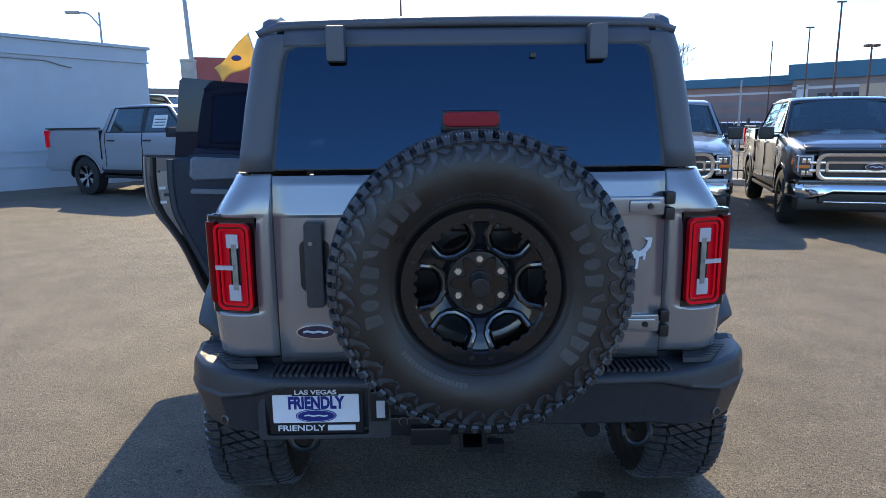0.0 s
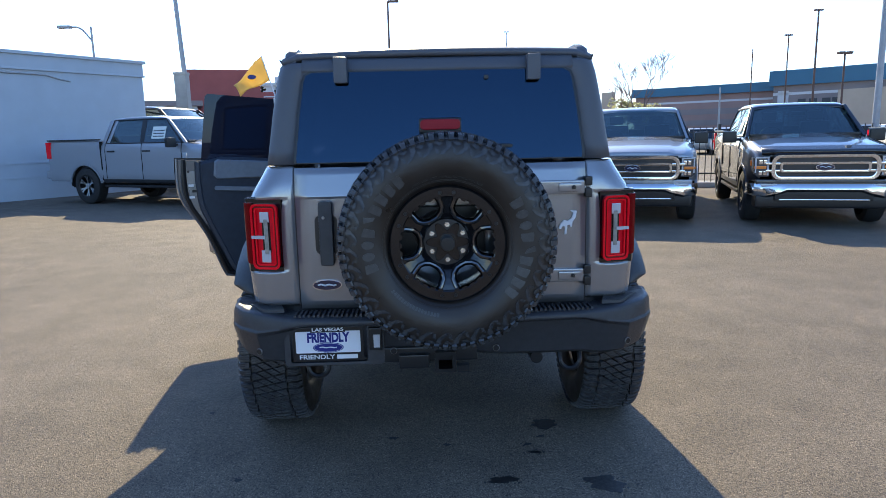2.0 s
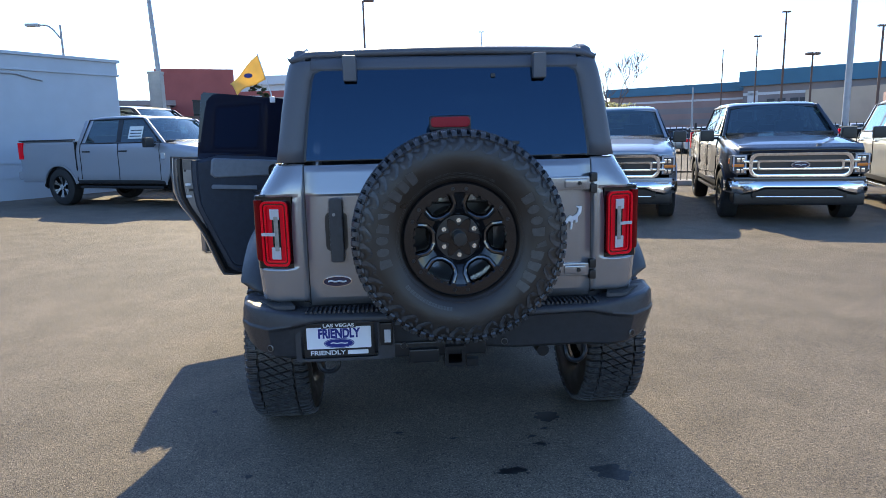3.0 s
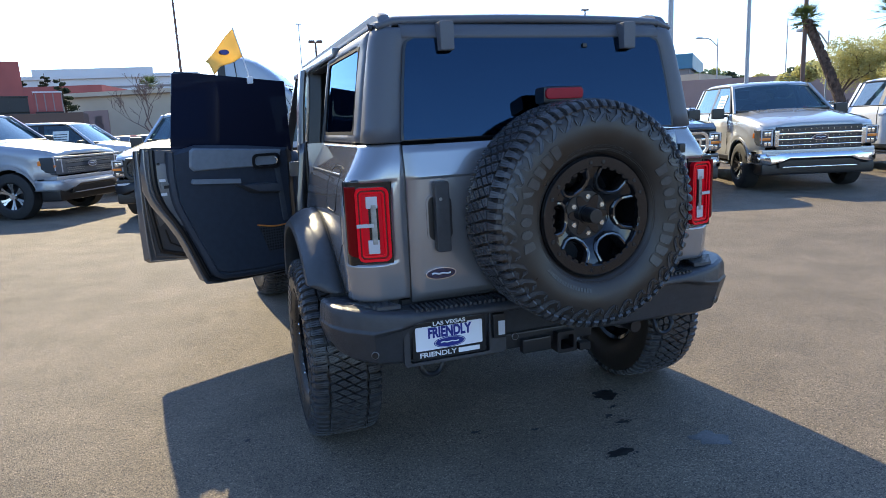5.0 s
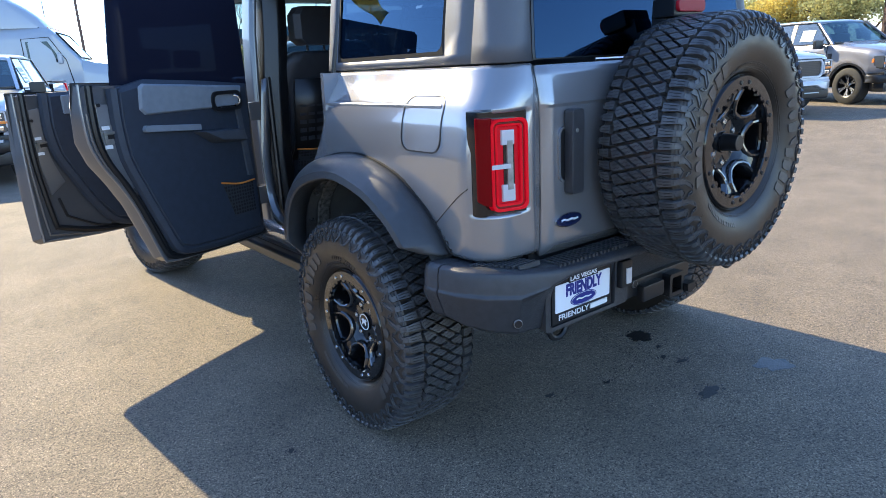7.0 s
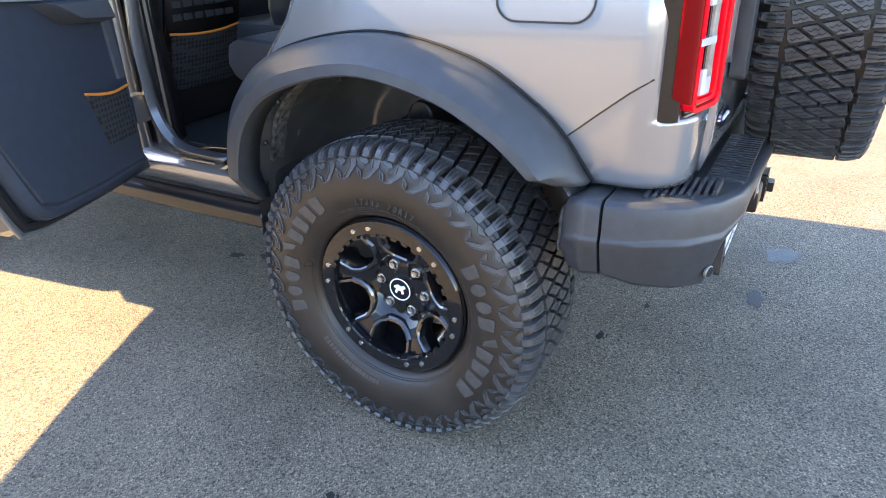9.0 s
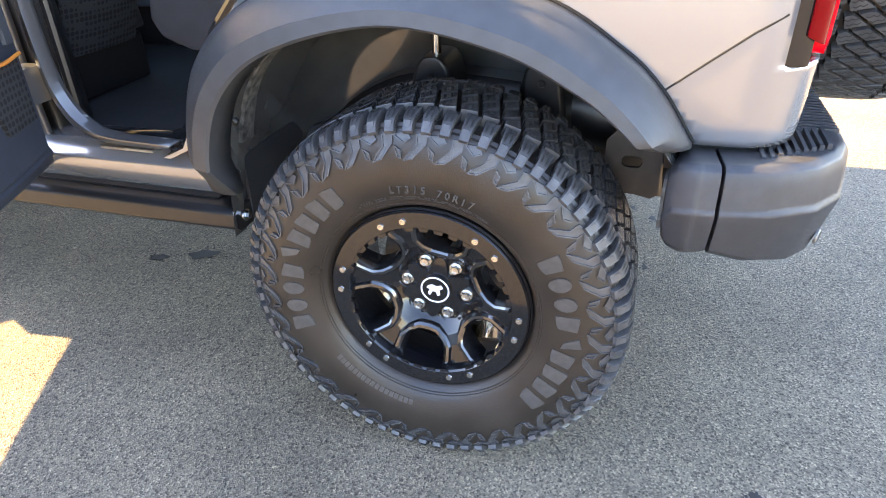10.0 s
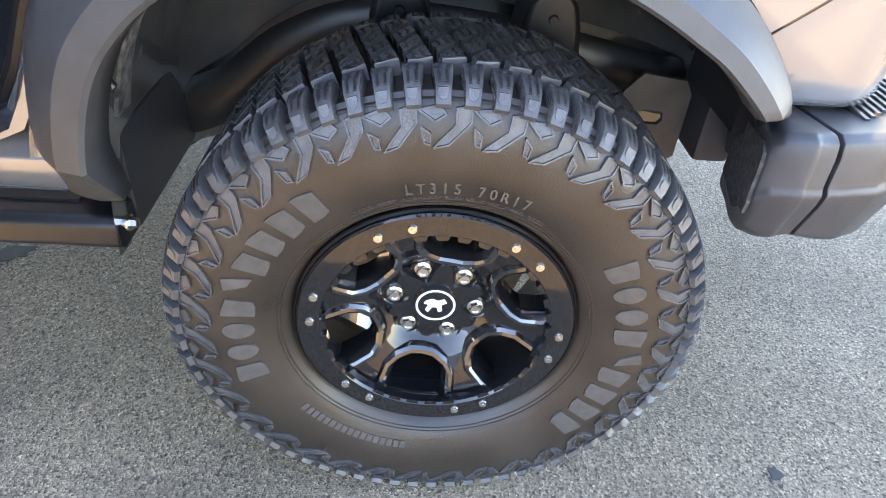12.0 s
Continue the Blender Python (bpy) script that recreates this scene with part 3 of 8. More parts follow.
def wheel(car, m, turn=0.0, spare=False, lettered=False):
    """One wheel under the car; m takes wheel axes to the car's, turn is its rotation."""
    tyre = part("wheel", RIM[0], None, car, "gloss black beadlock alloy wheel", m=m @ Matrix.Rotation(radians(turn), 4, "Z"))
    part("tyre", TYRE[0], None, tyre, "chunky black mud-terrain tyre")
    for me in TYRE[1:5]:
        tagged(part(me.name, me, None, tyre), kind="stuff" if me.name.startswith("tread_sipe") else "")
    part("sidewall_marking", TYRE[5], None, tyre, "raised grey sidewall markings", m=Matrix.Rotation(radians(-turn), 4, "Z"))["kind"] = "stuff"
    for me in RIM[1:4]:
        part(me.name, me, None, tyre)
    for k in range(6):
        for d in (-7.5, 7.5):
            part("bolt", DARK_BOLT if spare else RIM[4], None, tyre, m=Matrix.Translation(polar(0.2015, 60 * k + d, 0.080)))
        part("nut_pocket", RIM[10], None, tyre, m=Matrix.Translation(polar(0.0699, 60 * k, 0.0)))
        part("lug_nut", RIM[5], None, tyre, m=Matrix.Translation(polar(0.0699, 60 * k, 0.006)))
    part("centre_cap", RIM[6], None, tyre)
    part("hub_plate", RIM[9], None, tyre)
    if spare:
        bm = bmesh.new()
        disc(bm, 0.030, 0.027, 0.020, 0.075, 24)
        part("hub_lock", bm, SATIN_BLACK, tyre, bevel=0.004)
    if lettered:
        for i, ch in enumerate("LT315 70R17"):
            if ch == " ":
                continue
            a = 11 - i * 3.3
            words(ch, 0.020, 0.0012, RUBBER, tyre, Matrix.Rotation(radians(-turn + a), 4, "Z") @ Matrix.Translation((0, 0.282, wall_h(0.282) + 0.0045)) @ Matrix.Rotation(radians(-14), 4, "X"), bold=0.0004)
    if not spare:
        part("cap_badge", RIM[7], None, tyre, m=Matrix.Rotation(radians(-turn), 4, "Z"))
        part("brake_disc", RIM[8], None, tyre)
    return tyre


# ---- ground and buildings ----
CONCRETE = mat("pale_concrete", (0.42, 0.40, 0.36), 0.8, vary=0.12, scale=3, bump=0.3, bump_scale=60)
WHITE_WALL = mat("white_painted_wall", (0.46, 0.51, 0.56), 0.55, vary=0.05, scale=1.5, bump=0.12, bump_scale=30)
RED_WALL = mat("red_painted_block", (0.36, 0.10, 0.085), 0.8, vary=0.1, scale=0.6)
TAN_WALL = mat("tan_stucco", (0.52, 0.43, 0.32), 0.85, vary=0.08, scale=0.5)
ARENA_WHITE = mat("white_metal_cladding", (0.62, 0.62, 0.62), 0.5, vary=0.05, scale=0.3)
BLUE_ROOF = mat("blue_metal_roof", (0.05, 0.16, 0.25), 0.45, vary=0.08, scale=0.3)
PINK_BLOCK = mat("pinkish_block", (0.34, 0.23, 0.20), 0.85, vary=0.1, scale=0.4)
GREY_BLOCK = mat("grey_block", (0.27, 0.23, 0.22), 0.85, vary=0.1, scale=0.4)
DARK_OPEN = mat("dark_opening", (0.05, 0.055, 0.06), 0.4)
BLACK_IRON = mat("black_iron", (0.02, 0.02, 0.02), 0.5)
YELLOW_PAINT = mat("yellow_paint", (0.75, 0.50, 0.05), 0.5, vary=0.15, scale=20)
POLE_GREY = mat("grey_pole", (0.36, 0.37, 0.38), 0.5, 0.2, vary=0.1, scale=6)
POLE_BROWN = mat("brown_pole", (0.12, 0.07, 0.05), 0.6)
BARK = mat("bark", (0.10, 0.07, 0.05), 0.9, vary=0.35, scale=9, bump=0.8, bump_scale=40)
PALM_BARK = mat("palm_bark", (0.09, 0.06, 0.045), 0.95, vary=0.5, scale=7, bump=1.0, bump_scale=25)
LEAF = thin("palo_verde_leaf", (0.44, 0.42, 0.17), 0.35, 2.5)
LEAF_YELLOW = thin("yellow_bush_leaf", (0.62, 0.50, 0.13), 0.3, 2.5)
LEAF_PALE = thin("pale_leaf", (0.42, 0.40, 0.20), 0.25, 2.5)
LEAF_DARK = thin("dark_leaf", (0.045, 0.06, 0.03), 0.4, 2.5)
FROND = thin("palm_frond", (0.07, 0.10, 0.03), 0.3, 6)
TWIG = mat("bare_twig", (0.17, 0.12, 0.10), 0.9)

bm = bmesh.new()
ext = [-900, -300, -120, -60, -40] + [-30 + 60 * i / 30 for i in range(31)] + [40, 60, 120, 300, 900]
gv = [[bm.verts.new((x, y, 0)) for x in ext] for y in ext]
for a in range(len(ext) - 1):
    for b in range(len(ext) - 1):
        bm.faces.new((gv[a][b], gv[a][b + 1], gv[a + 1][b + 1], gv[a + 1][b]))
ground = new("ground", finish("ground", bm, ASPHALT))
tagged(ground, "sunlit grey-brown asphalt of a car lot", "ground", kind="structure")


def stain(at, rx, ry, seed, material, label):
    rnd = random.Random(seed)
    bm = bmesh.new()
    n = 40
    pts = []
    for i in range(n):
        t = 2 * math.pi * i / n
        k = 1 + 0.22 * math.sin(2 * t + seed) + 0.14 * math.sin(5 * t + 2 * seed) + rnd.uniform(-0.12, 0.12)
        pts.append((rx * k * math.cos(t), ry * k * math.sin(t)))
    loft(bm, [[(x, y, 0.0) for x, y in pts], [(x * 0.90, y * 0.90, 0.0012) for x, y in pts]])
    for k in range(5 if rx < 0.03 else 12):
        turn, away = rnd.uniform(0, 6.28), rnd.uniform(1.15, 1.75)
        r = rnd.uniform(0.002, 0.0055)
        drop = [(rx * away * math.cos(turn) + r * rnd.uniform(0.7, 1.4) * math.cos(2 * math.pi * q / 9), ry * away * math.sin(turn) + r * rnd.uniform(0.7, 1.2) * math.sin(2 * math.pi * q / 9)) for q in range(9)]
        loft(bm, [[(x, y, 0.0) for x, y in drop], [(x, y, 0.0008) for x, y in drop]])
    ob = new("oil_stain", finish("oil_stain", bm, material))
    ob.location = (*at, 0.0005)
    tagged(ob, label, "stain", "oil stains on the asphalt")


for at, rx, ry, seed, m_ in (((0.283, -0.828), 0.055, 0.035, 1, WET_OIL), ((-0.225, -0.385), 0.018, 0.014, 2, WET_OIL), ((0.463, -0.585), 0.030, 0.014, 3, WET_OIL), ((0.72, -0.886), 0.085, 0.06, 4, DAMP),
                             ((0.56, -0.28), 0.075, 0.05, 5, WET_OIL), ((0.44, -0.50), 0.02, 0.012, 6, WET_OIL), ((0.05, -0.48), 0.014, 0.01, 7, WET_OIL), ((0.52, -0.42), 0.014, 0.01, 8, WET_OIL),
                             ((-0.27, 1.12), 0.032, 0.055, 9, WET_OIL), ((-0.33, 1.27), 0.025, 0.03, 10, WET_OIL), ((-0.9, -0.75), 0.02, 0.012, 11, WET_OIL), ((-1.25, 0.0), 0.014, 0.012, 12, WET_OIL)):
    stain(at, rx, ry, seed, m_, "dark wet oil drips on grey asphalt" if m_ is WET_OIL else "drying fluid stain on grey asphalt")

# white low building on the left, seen along its wall
def at_line(s, d=0.0):
    """Points along the white wall: s along it, d away from it to the left."""
    return (-8.94 + 0.569 * s - 0.822 * d, 18.20 + 0.822 * s + 0.569 * d)


def slab(s0, s1, d0, d1, z0, z1, bm):
    pts = [at_line(s0, d0), at_line(s1, d0), at_line(s1, d1), at_line(s0, d1)]
    return loft(bm, [[(x, y, z) for x, y in pts] for z in (z0, z1)])


wb = thing("white_building", "low white painted building with a shallow cornice", "building", kind="structure")
part("wall", slab(-22, 0.0, 0.0, 9, 0, 3.55, bmesh.new()), WHITE_WALL, wb)
bm = slab(-22.05, 0.06, -0.06, 9.05, 3.55, 3.61, bmesh.new())
slab(-22.02, 0.03, -0.03, 9.03, 3.61, 3.96, bm)
slab(-22.08, 0.10, -0.10, 9.09, 3.96, 4.05, bm)
part("cornice", bm, WHITE_WALL, wb, bevel=0.01)
bm = slab(-22, 0.03, -0.025, 0.0, 1.00, 1.05, bmesh.new())
slab(-22, 0.03, -0.02, 0.0, 0.60, 0.64, bm)
part("wall_rail", bm, WHITE_WALL, wb)
bm = bmesh.new()
tube(bm, [(*at_line(-6.0, -0.03), 3.46), (*at_line(-3.0, -0.03), 3.45), (*at_line(-2.6, -0.03), 3.35), (*at_line(-2.3, -0.03), 3.30)], 0.025, 6)
part("wall_cable", bm, POLE_GREY, wb)
part("downpipe", tube(bmesh.new(), [(*at_line(-2.0, -0.04), 0.0), (*at_line(-2.0, -0.04), 0.62)], 0.03, 6), WHITE_WALL, wb)


def far(heading, dist, eye=(-0.6, -3.3)):
    t = radians(heading)
    return (eye[0] + dist * math.sin(t), eye[1] + dist * math.cos(t))


def block_building(name, label, h0, h1, d0, d1, zt, wall, roof=None, depth=15, windows=(), roof_h=0.0):
    """A far building whose front runs between two headings."""
    b = thing(name, label, "building", kind="structure")
    a, c = Vector((*far(h0, d0), 0)), Vector((*far(h1, d1), 0))
    u = (c - a).normalized()
    nrm = Vector((-u.y, u.x, 0))
    L = (c - a).length
    base = [a, c, c + nrm * depth, a + nrm * depth]
    part("wall", loft(bmesh.new(), [[(p.x, p.y, z) for p in base] for z in (0, zt)]), wall, b)
    if roof:
        big = [a - u * 0.4 - nrm * 0.5, c + u * 0.4 - nrm * 0.5, c + u * 0.4 + nrm * depth, a - u * 0.4 + nrm * depth]
        part("roof", loft(bmesh.new(), [[(p.x, p.y, z) for p in big] for z in (zt, zt + max(roof_h, 0.3))]), roof, b)
    for f0, f1, z0, z1, m_ in windows:
        p, q = a + u * L * f0 - nrm * 0.05, a + u * L * f1 - nrm * 0.05
        quad = [p, q, q + nrm * 0.1, p + nrm * 0.1]
        part("panel", loft(bmesh.new(), [[(v.x, v.y, z) for v in quad] for z in (z0, z1)]), m_, b)
    return b


block_building("red_building", "far red block building", -19.0, -13.0, 62, 62, 7.7, RED_WALL, None, 20)
block_building("red_annex", "lower red wing of the far building", -13.0, -7.9, 62, 60, 5.75, RED_WALL, None, 14)
block_building("arena", "large white metal-clad hall far behind", -15.5, -0.8, 120, 112, 10.6, ARENA_WHITE, ARENA_WHITE, 40, [(0.0, 1.0, 9.1, 9.4, GREY_BLOCK), (0.25, 0.80, 11.1, 12.1, ARENA_WHITE)], 0.5)
block_building("tan_store", "tan stucco store with a shuttered door", -11.2, -1.2, 58, 52, 4.6, TAN_WALL, TAN_WALL, 12, [(0.20, 0.37, 0.0, 3.6, PINK_BLOCK), (0.27, 0.33, 0.0, 3.2, GREY_BLOCK), (0.37, 1.0, 0.0, 1.5, PINK_BLOCK)], 0.3)
block_building("blue_roof_hall", "long striped block building with a blue metal roof", 18.2, 29.7, 95, 90, 6.0, PINK_BLOCK, BLUE_ROOF, 20, [(0, 1, 0.9, 1.5, GREY_BLOCK), (0, 1, 2.1, 2.8, GREY_BLOCK), (0, 1, 3.5, 4.2, GREY_BLOCK), (0, 1, 5.0, 5.25, ARENA_WHITE)], 1.1)
block_building("blue_roof_hall_tall", "taller wing with a blue metal roof", 28.4, 39.3, 88, 85, 6.4, GREY_BLOCK, BLUE_ROOF, 20, [(0.16, 0.21, 1.8, 4.8, DARK_OPEN), (0.23, 0.28, 1.8, 4.8, DARK_OPEN), (0.31, 0.36, 2.6, 4.8, DARK_OPEN), (0.03, 0.10, 1.0, 5.8, ARENA_WHITE), (0.0, 0.55, 5.3, 5.6, ARENA_WHITE), (0.37, 0.42, 2.6, 4.8, DARK_OPEN)], 1.7)
block_building("tan_hall", "tan stucco hall under the blue roof", 32.7, 40.0, 80, 76, 5.3, TAN_WALL, None, 12)
block_building("brown_wall", "long brown block wall far off", 38.0, 52.0, 70, 75, 4.4, PINK_BLOCK, None, 3)
block_building("storage_wall", "low dark brown block wall beside the store", -17.5, -9.6, 47, 46, 3.15, POLE_BROWN, None, 4)
for name, label, hd_, half, z1, m_ in (("cargo_trailer", "red and grey cargo trailer above a brown wall", -11.7, 0.75, 4.4, RED_WALL), ("storage_container", "black storage container above a brown wall", -14.6, 1.35, 4.15, BLACK_IRON)):
    x, y = far(hd_, 48.2)
    box_ob = thing(name, label, "container", (x, y, 3.15), -hd_)
    part("body", boxes((-half, half, -0.9, 1.2, 0.12, z1 - 3.15)), m_, box_ob, bevel=0.04)
    part("skid", boxes((-half, half, -0.8, 1.1, 0.0, 0.12)), BLACK_IRON, box_ob)
    for k in range(4):
        part("rib", boxes((-half + 0.1 + k * half * 0.6, -half + 0.16 + k * half * 0.6, -0.93, -0.89, 0.16, z1 - 3.2)), GREY_BLOCK if m_ is RED_WALL else m_, box_ob)
    part("roof_edge", boxes((-half - 0.03, half + 0.03, -0.95, 1.25, z1 - 3.15, z1 - 3.07)), ARENA_WHITE if m_ is RED_WALL else m_, box_ob)
block_building("far_office", "small far tan building", 15.4, 16.5, 110, 110, 7.8, TAN_WALL, None, 10)
block_building("far_store", "low white store far off", -23.0, -18.0, 58, 58, 4.4, ARENA_WHITE, GREY_BLOCK, 10, [(0, 1, 0.2, 2.2, RED_WALL)], 0.4)


# fence and bollards behind the trucks
A_DIR = Vector((0.943, -0.334, 0))
fence = thing("iron_fence", "black iron bar fence on a low kerb", "fence")
f0 = Vector((3.0, 15.6, 0))
bm = bmesh.new()
for z in (0.35, 1.45):
    p, q = f0, f0 + A_DIR * 14
    loft(bm, [[(v.x, v.y + dy, z + dz) for dy, dz in ((-0.02, -0.02), (0.02, -0.02), (0.02, 0.02), (-0.02, 0.02))] for v in (p, q)])
part("rail", bm, BLACK_IRON, fence)
picket = finish("picket", boxes((-0.009, 0.009, -0.009, 0.009, 0.12, 1.58)), BLACK_IRON)
post = finish("post", boxes((-0.03, 0.03, -0.03, 0.03, 0.0, 1.65)), BLACK_IRON)
for k in range(88):
    p = f0 + A_DIR * (0.16 * k)
    part("post" if k % 16 == 0 else "picket", post if k % 16 == 0 else picket, None, fence, m=Matrix.Translation(p))
kerb = thing("kerb", "low pale concrete kerb along the lot's edge", "kerb", kind="structure")
bm = bmesh.new()
loft(bm, [[(v.x + dx, v.y + dy, z) for dx, dy, z in ((-0.1, -0.3, 0), (-0.1, -0.3, 0.13), (0.1, 0.4, 0.13), (0.1, 0.4, 0))] for v in (f0 - A_DIR * 6, f0 + A_DIR * 40)])
part("kerb_stone", bm, CONCRETE, kerb, bevel=0.02)
bm = bmesh.new()
disc(bm, 0.085, 0.085, 0, 1.0, 20)
disc(bm, 0.085, 0.03, 1.0, 1.06, 20)
BOLLARD = finish("bollard", bm, YELLOW_PAINT)
for p in ((8.25, 13.3), (8.6, 14.0)):
    b = new("bollard", BOLLARD)
    b.location = (*p, 0)
    tagged(b, "yellow painted steel bollard beside the fence", "bollard", "bollards by the fence")

# light poles
def lamp_pole(at, h, r, kind, material, label, lean=0.0, base=False, arm=0.0):
    p = thing("light_pole", label, "light pole", (*at, 0))
    tube_bm = bmesh.new()
    tube(tube_bm, [(0, 0, 0), (lean * h * 0.5, 0, h * 0.5), (lean * h, 0, h)], r, 12, r * 0.6)
    part("pole", tube_bm, material, p)
    if base:
        bm = bmesh.new()
        disc(bm, 0.32, 0.30, 0, 0.9, 20)
        part("pole_base", bm, CONCRETE, p)
    if kind == "single":
        part("lamp_head", boxes((0.05, 0.95, -0.16, 0.16, h - 0.10, h + 0.08)), material, p, bevel=0.03)
    if kind == "box":
        part("lamp_head", boxes((0.05, 0.40, -0.14, 0.14, h - 0.04, h + 0.10)), material, p, bevel=0.02)
        part("lamp_head", boxes((-0.40, -0.05, -0.14, 0.14, h - 0.04, h + 0.10)), material, p, bevel=0.02)
    if kind == "cobra":
        bm = bmesh.new()
        tube(bm, spline([(0, 0, h - 0.8), (-arm * 0.5, 0, h - 0.1), (-arm, 0, h)], 5), 0.05, 8)
        part("arm", bm, material, p)
        part("lamp_head", boxes((-arm - 0.7, -arm + 0.05, -0.15, 0.15, h - 0.08, h + 0.08)), material, p, bevel=0.03)
    return p


START, TURN = (-0.03, -3.54), (-1.27, -3.08)
for p, h, r, kind, m_, arm, lean in ((far(-18.9, 30, START), 8.8, 0.120, "none", POLE_GREY, 0, -0.040), (far(-25.5, 45, START), 8.3, 0.09, "cobra", POLE_GREY, 1.2, 0), (far(-2.7, 60, START), 13.2, 0.13, "single", POLE_BROWN, 0, 0),
                                     (far(7.2, 100, START), 16.3, 0.10, "box", POLE_GREY, 0, 0), (far(9.2, 40, TURN), 6.4, 0.09, "box", POLE_BROWN, 0, 0), (far(26.4, 80, START), 10.0, 0.09, "none", POLE_BROWN, 0, 0),
                                     (far(28.8, 80, START), 11.1, 0.10, "box", POLE_BROWN, 0, 0), (far(30.65, 75, START), 12.6, 0.13, "box", POLE_BROWN, 0, 0), (far(32.5, 45, START), 5.65, 0.08, "box", POLE_BROWN, 0, 0),
                                     (far(24.2, 40, START), 3.8, 0.07, "none", POLE_GREY, 0, 0), ((11.33, 12.88), 13.0, 0.085, "none", POLE_GREY, 0, 0), (far(36.8, 60, START), 8.7, 0.12, "box", POLE_BROWN, 0, 0),
                                     ((12.2, 10.9), 10.0, 0.058, "none", POLE_GREY, 0, 0), (far(47.75, 32, TURN), 12.0, 0.10, "none", POLE_BROWN, 0, 0), (far(41.8, 75, TURN), 8.6, 0.09, "cobra", POLE_GREY, 2.0, 0),
                                     (far(46.6, 60, TURN), 8.2, 0.06, "none", POLE_GREY, 0, 0), (far(49.3, 45, TURN), 5.6, 0.06, "cobra", POLE_GREY, 1.6, 0)):
    lamp_pole(p, h, r, kind, m_, "tall grey metal light pole" if m_ is POLE_GREY else "tall brown metal light pole", arm=arm, lean=lean)
post_at = far(-19.45, 29, START)
bm = bmesh.new()
box(bm, -0.24, 0.24, -0.2, 0.2, 0.0, 4.15)
box(bm, -0.26, 0.26, -0.22, 0.22, 4.15, 4.25)
post_ob = new("concrete_post", finish("concrete_post", bm, CONCRETE, bevel=0.015))
post_ob.location = (*post_at, 0)
tagged(post_ob, "pale square concrete post beside a light pole", "post")


# vegetation
def clumps(name, centres, n, size, material, parent, seed):
    """A crown of many small leaves thrown round several centres."""
    rnd = random.Random(seed)
    verts, faces = [], []
    for i in range(n):
        c, rad, sq = rnd.choice(centres)
        while True:
            v = Vector((rnd.uniform(-1, 1), rnd.uniform(-1, 1), rnd.uniform(-1, 1)))
            if 0.25 < v.length < 1:
                break
        p = Vector(c) + Vector((v.x * rad, v.y * rad, v.z * rad * sq))
        q = Euler((rnd.uniform(0, 6.3), rnd.uniform(0, 6.3), rnd.uniform(0, 6.3))).to_matrix()
        s = size * rnd.uniform(0.5, 1.4)
        k = len(verts)
        verts += [p + q @ Vector(w) * s for w in ((-0.5, -1, 0), (0.5, -1, 0.1), (0.55, 0.2, 0), (0, 1.1, -0.1), (-0.55, 0.2, 0))]
        faces.append((k, k + 1, k + 2, k + 3, k + 4))
    me = bpy.data.meshes.new(name)
    me.from_pydata([tuple(v) for v in verts], [], faces)
    me.materials.append(material)
    return part(name, me, None, parent)


def limbs(bm, p, d, length, r, depth, rnd, tips, rise=0.0):
    pts, q = [p], p
    for i in range(3):
        d = (d + Vector((rnd.uniform(-0.2, 0.2), rnd.uniform(-0.2, 0.2), rnd.uniform(-0.05, 0.15)))).normalized()
        q = q + d * length / 3
        pts.append(q)
    tube(bm, pts, max(r, 0.012), 5, max(r * 0.6, 0.009))
    if depth == 0:
        tips.append(q)
        return
    for k in range(rnd.choice((2, 3, 3))):
        nd = (d + Vector((rnd.uniform(-1.2, 1.2), rnd.uniform(-1.2, 1.2), rnd.uniform(-0.2, 0.55) + rise))).normalized()
        limbs(bm, pts[-1] if k else pts[-2], nd, length * rnd.uniform(0.6, 0.8), r * 0.55, depth - 1, rnd, tips, rise)


def tree(at, h, seed, leaf, label, spread=1.0, n=1500, size=0.16, depth=3):
    t = thing("tree", label, "tree", (*at, 0))
    rnd = random.Random(seed)
    bm, tips = bmesh.new(), []
    limbs(bm, Vector((0, 0, -0.05)), Vector((0.05, 0, 1)), h * 0.46, h * 0.028, depth, rnd, tips, 0.0 if leaf else 0.35)
    part("trunk", bm, BARK if leaf else TWIG, t, angle=60)
    if leaf:
        cs = [(p * 1.0, h * 0.15 * spread, 0.75) for p in tips]
        clumps("crown", cs, n, size, leaf, t, seed)
    return t


tree(far(18.8, 42), 4.4, 5, None, "bare leafless tree beyond the fence", depth=6)
tree(far(17.9, 44), 3.4, 33, LEAF_PALE, "small pale yellow-green tree", 1.1, 1500, 0.08)
tree(far(-4.8, 40), 3.7, 11, None, "bare leafless tree by the tan store", depth=6)
tree(far(-2.6, 43), 2.6, 8, LEAF_YELLOW, "low yellow-green bush tree", 1.4, 2600, 0.08)
tree(far(0.6, 42), 3.0, 18, LEAF_YELLOW, "low yellow-green bush tree", 1.4, 2600, 0.08)
rnd_t = random.Random(12)
for k in range(19):
    hd = 50.0 + 2.0 * k
    d = 42 + rnd_t.uniform(-3, 8)
    lf = (LEAF, LEAF_YELLOW, LEAF)[k % 3]
    tree(far(hd, d), rnd_t.uniform(3.4, 4.2) if hd > 57 else rnd_t.uniform(3.9, 4.7), 40 + k, lf, "bushy yellow-green palo verde tree" if lf is not LEAF else "dusty green roadside tree", 1.5, 11000, 0.05)
for k in range(7):
    tree(far(39.5 + 1.7 * k, 90), rnd_t.uniform(4, 6), 70 + k, LEAF if k % 2 else LEAF_DARK, "distant dusty green tree", 1.3, 900, 0.3)


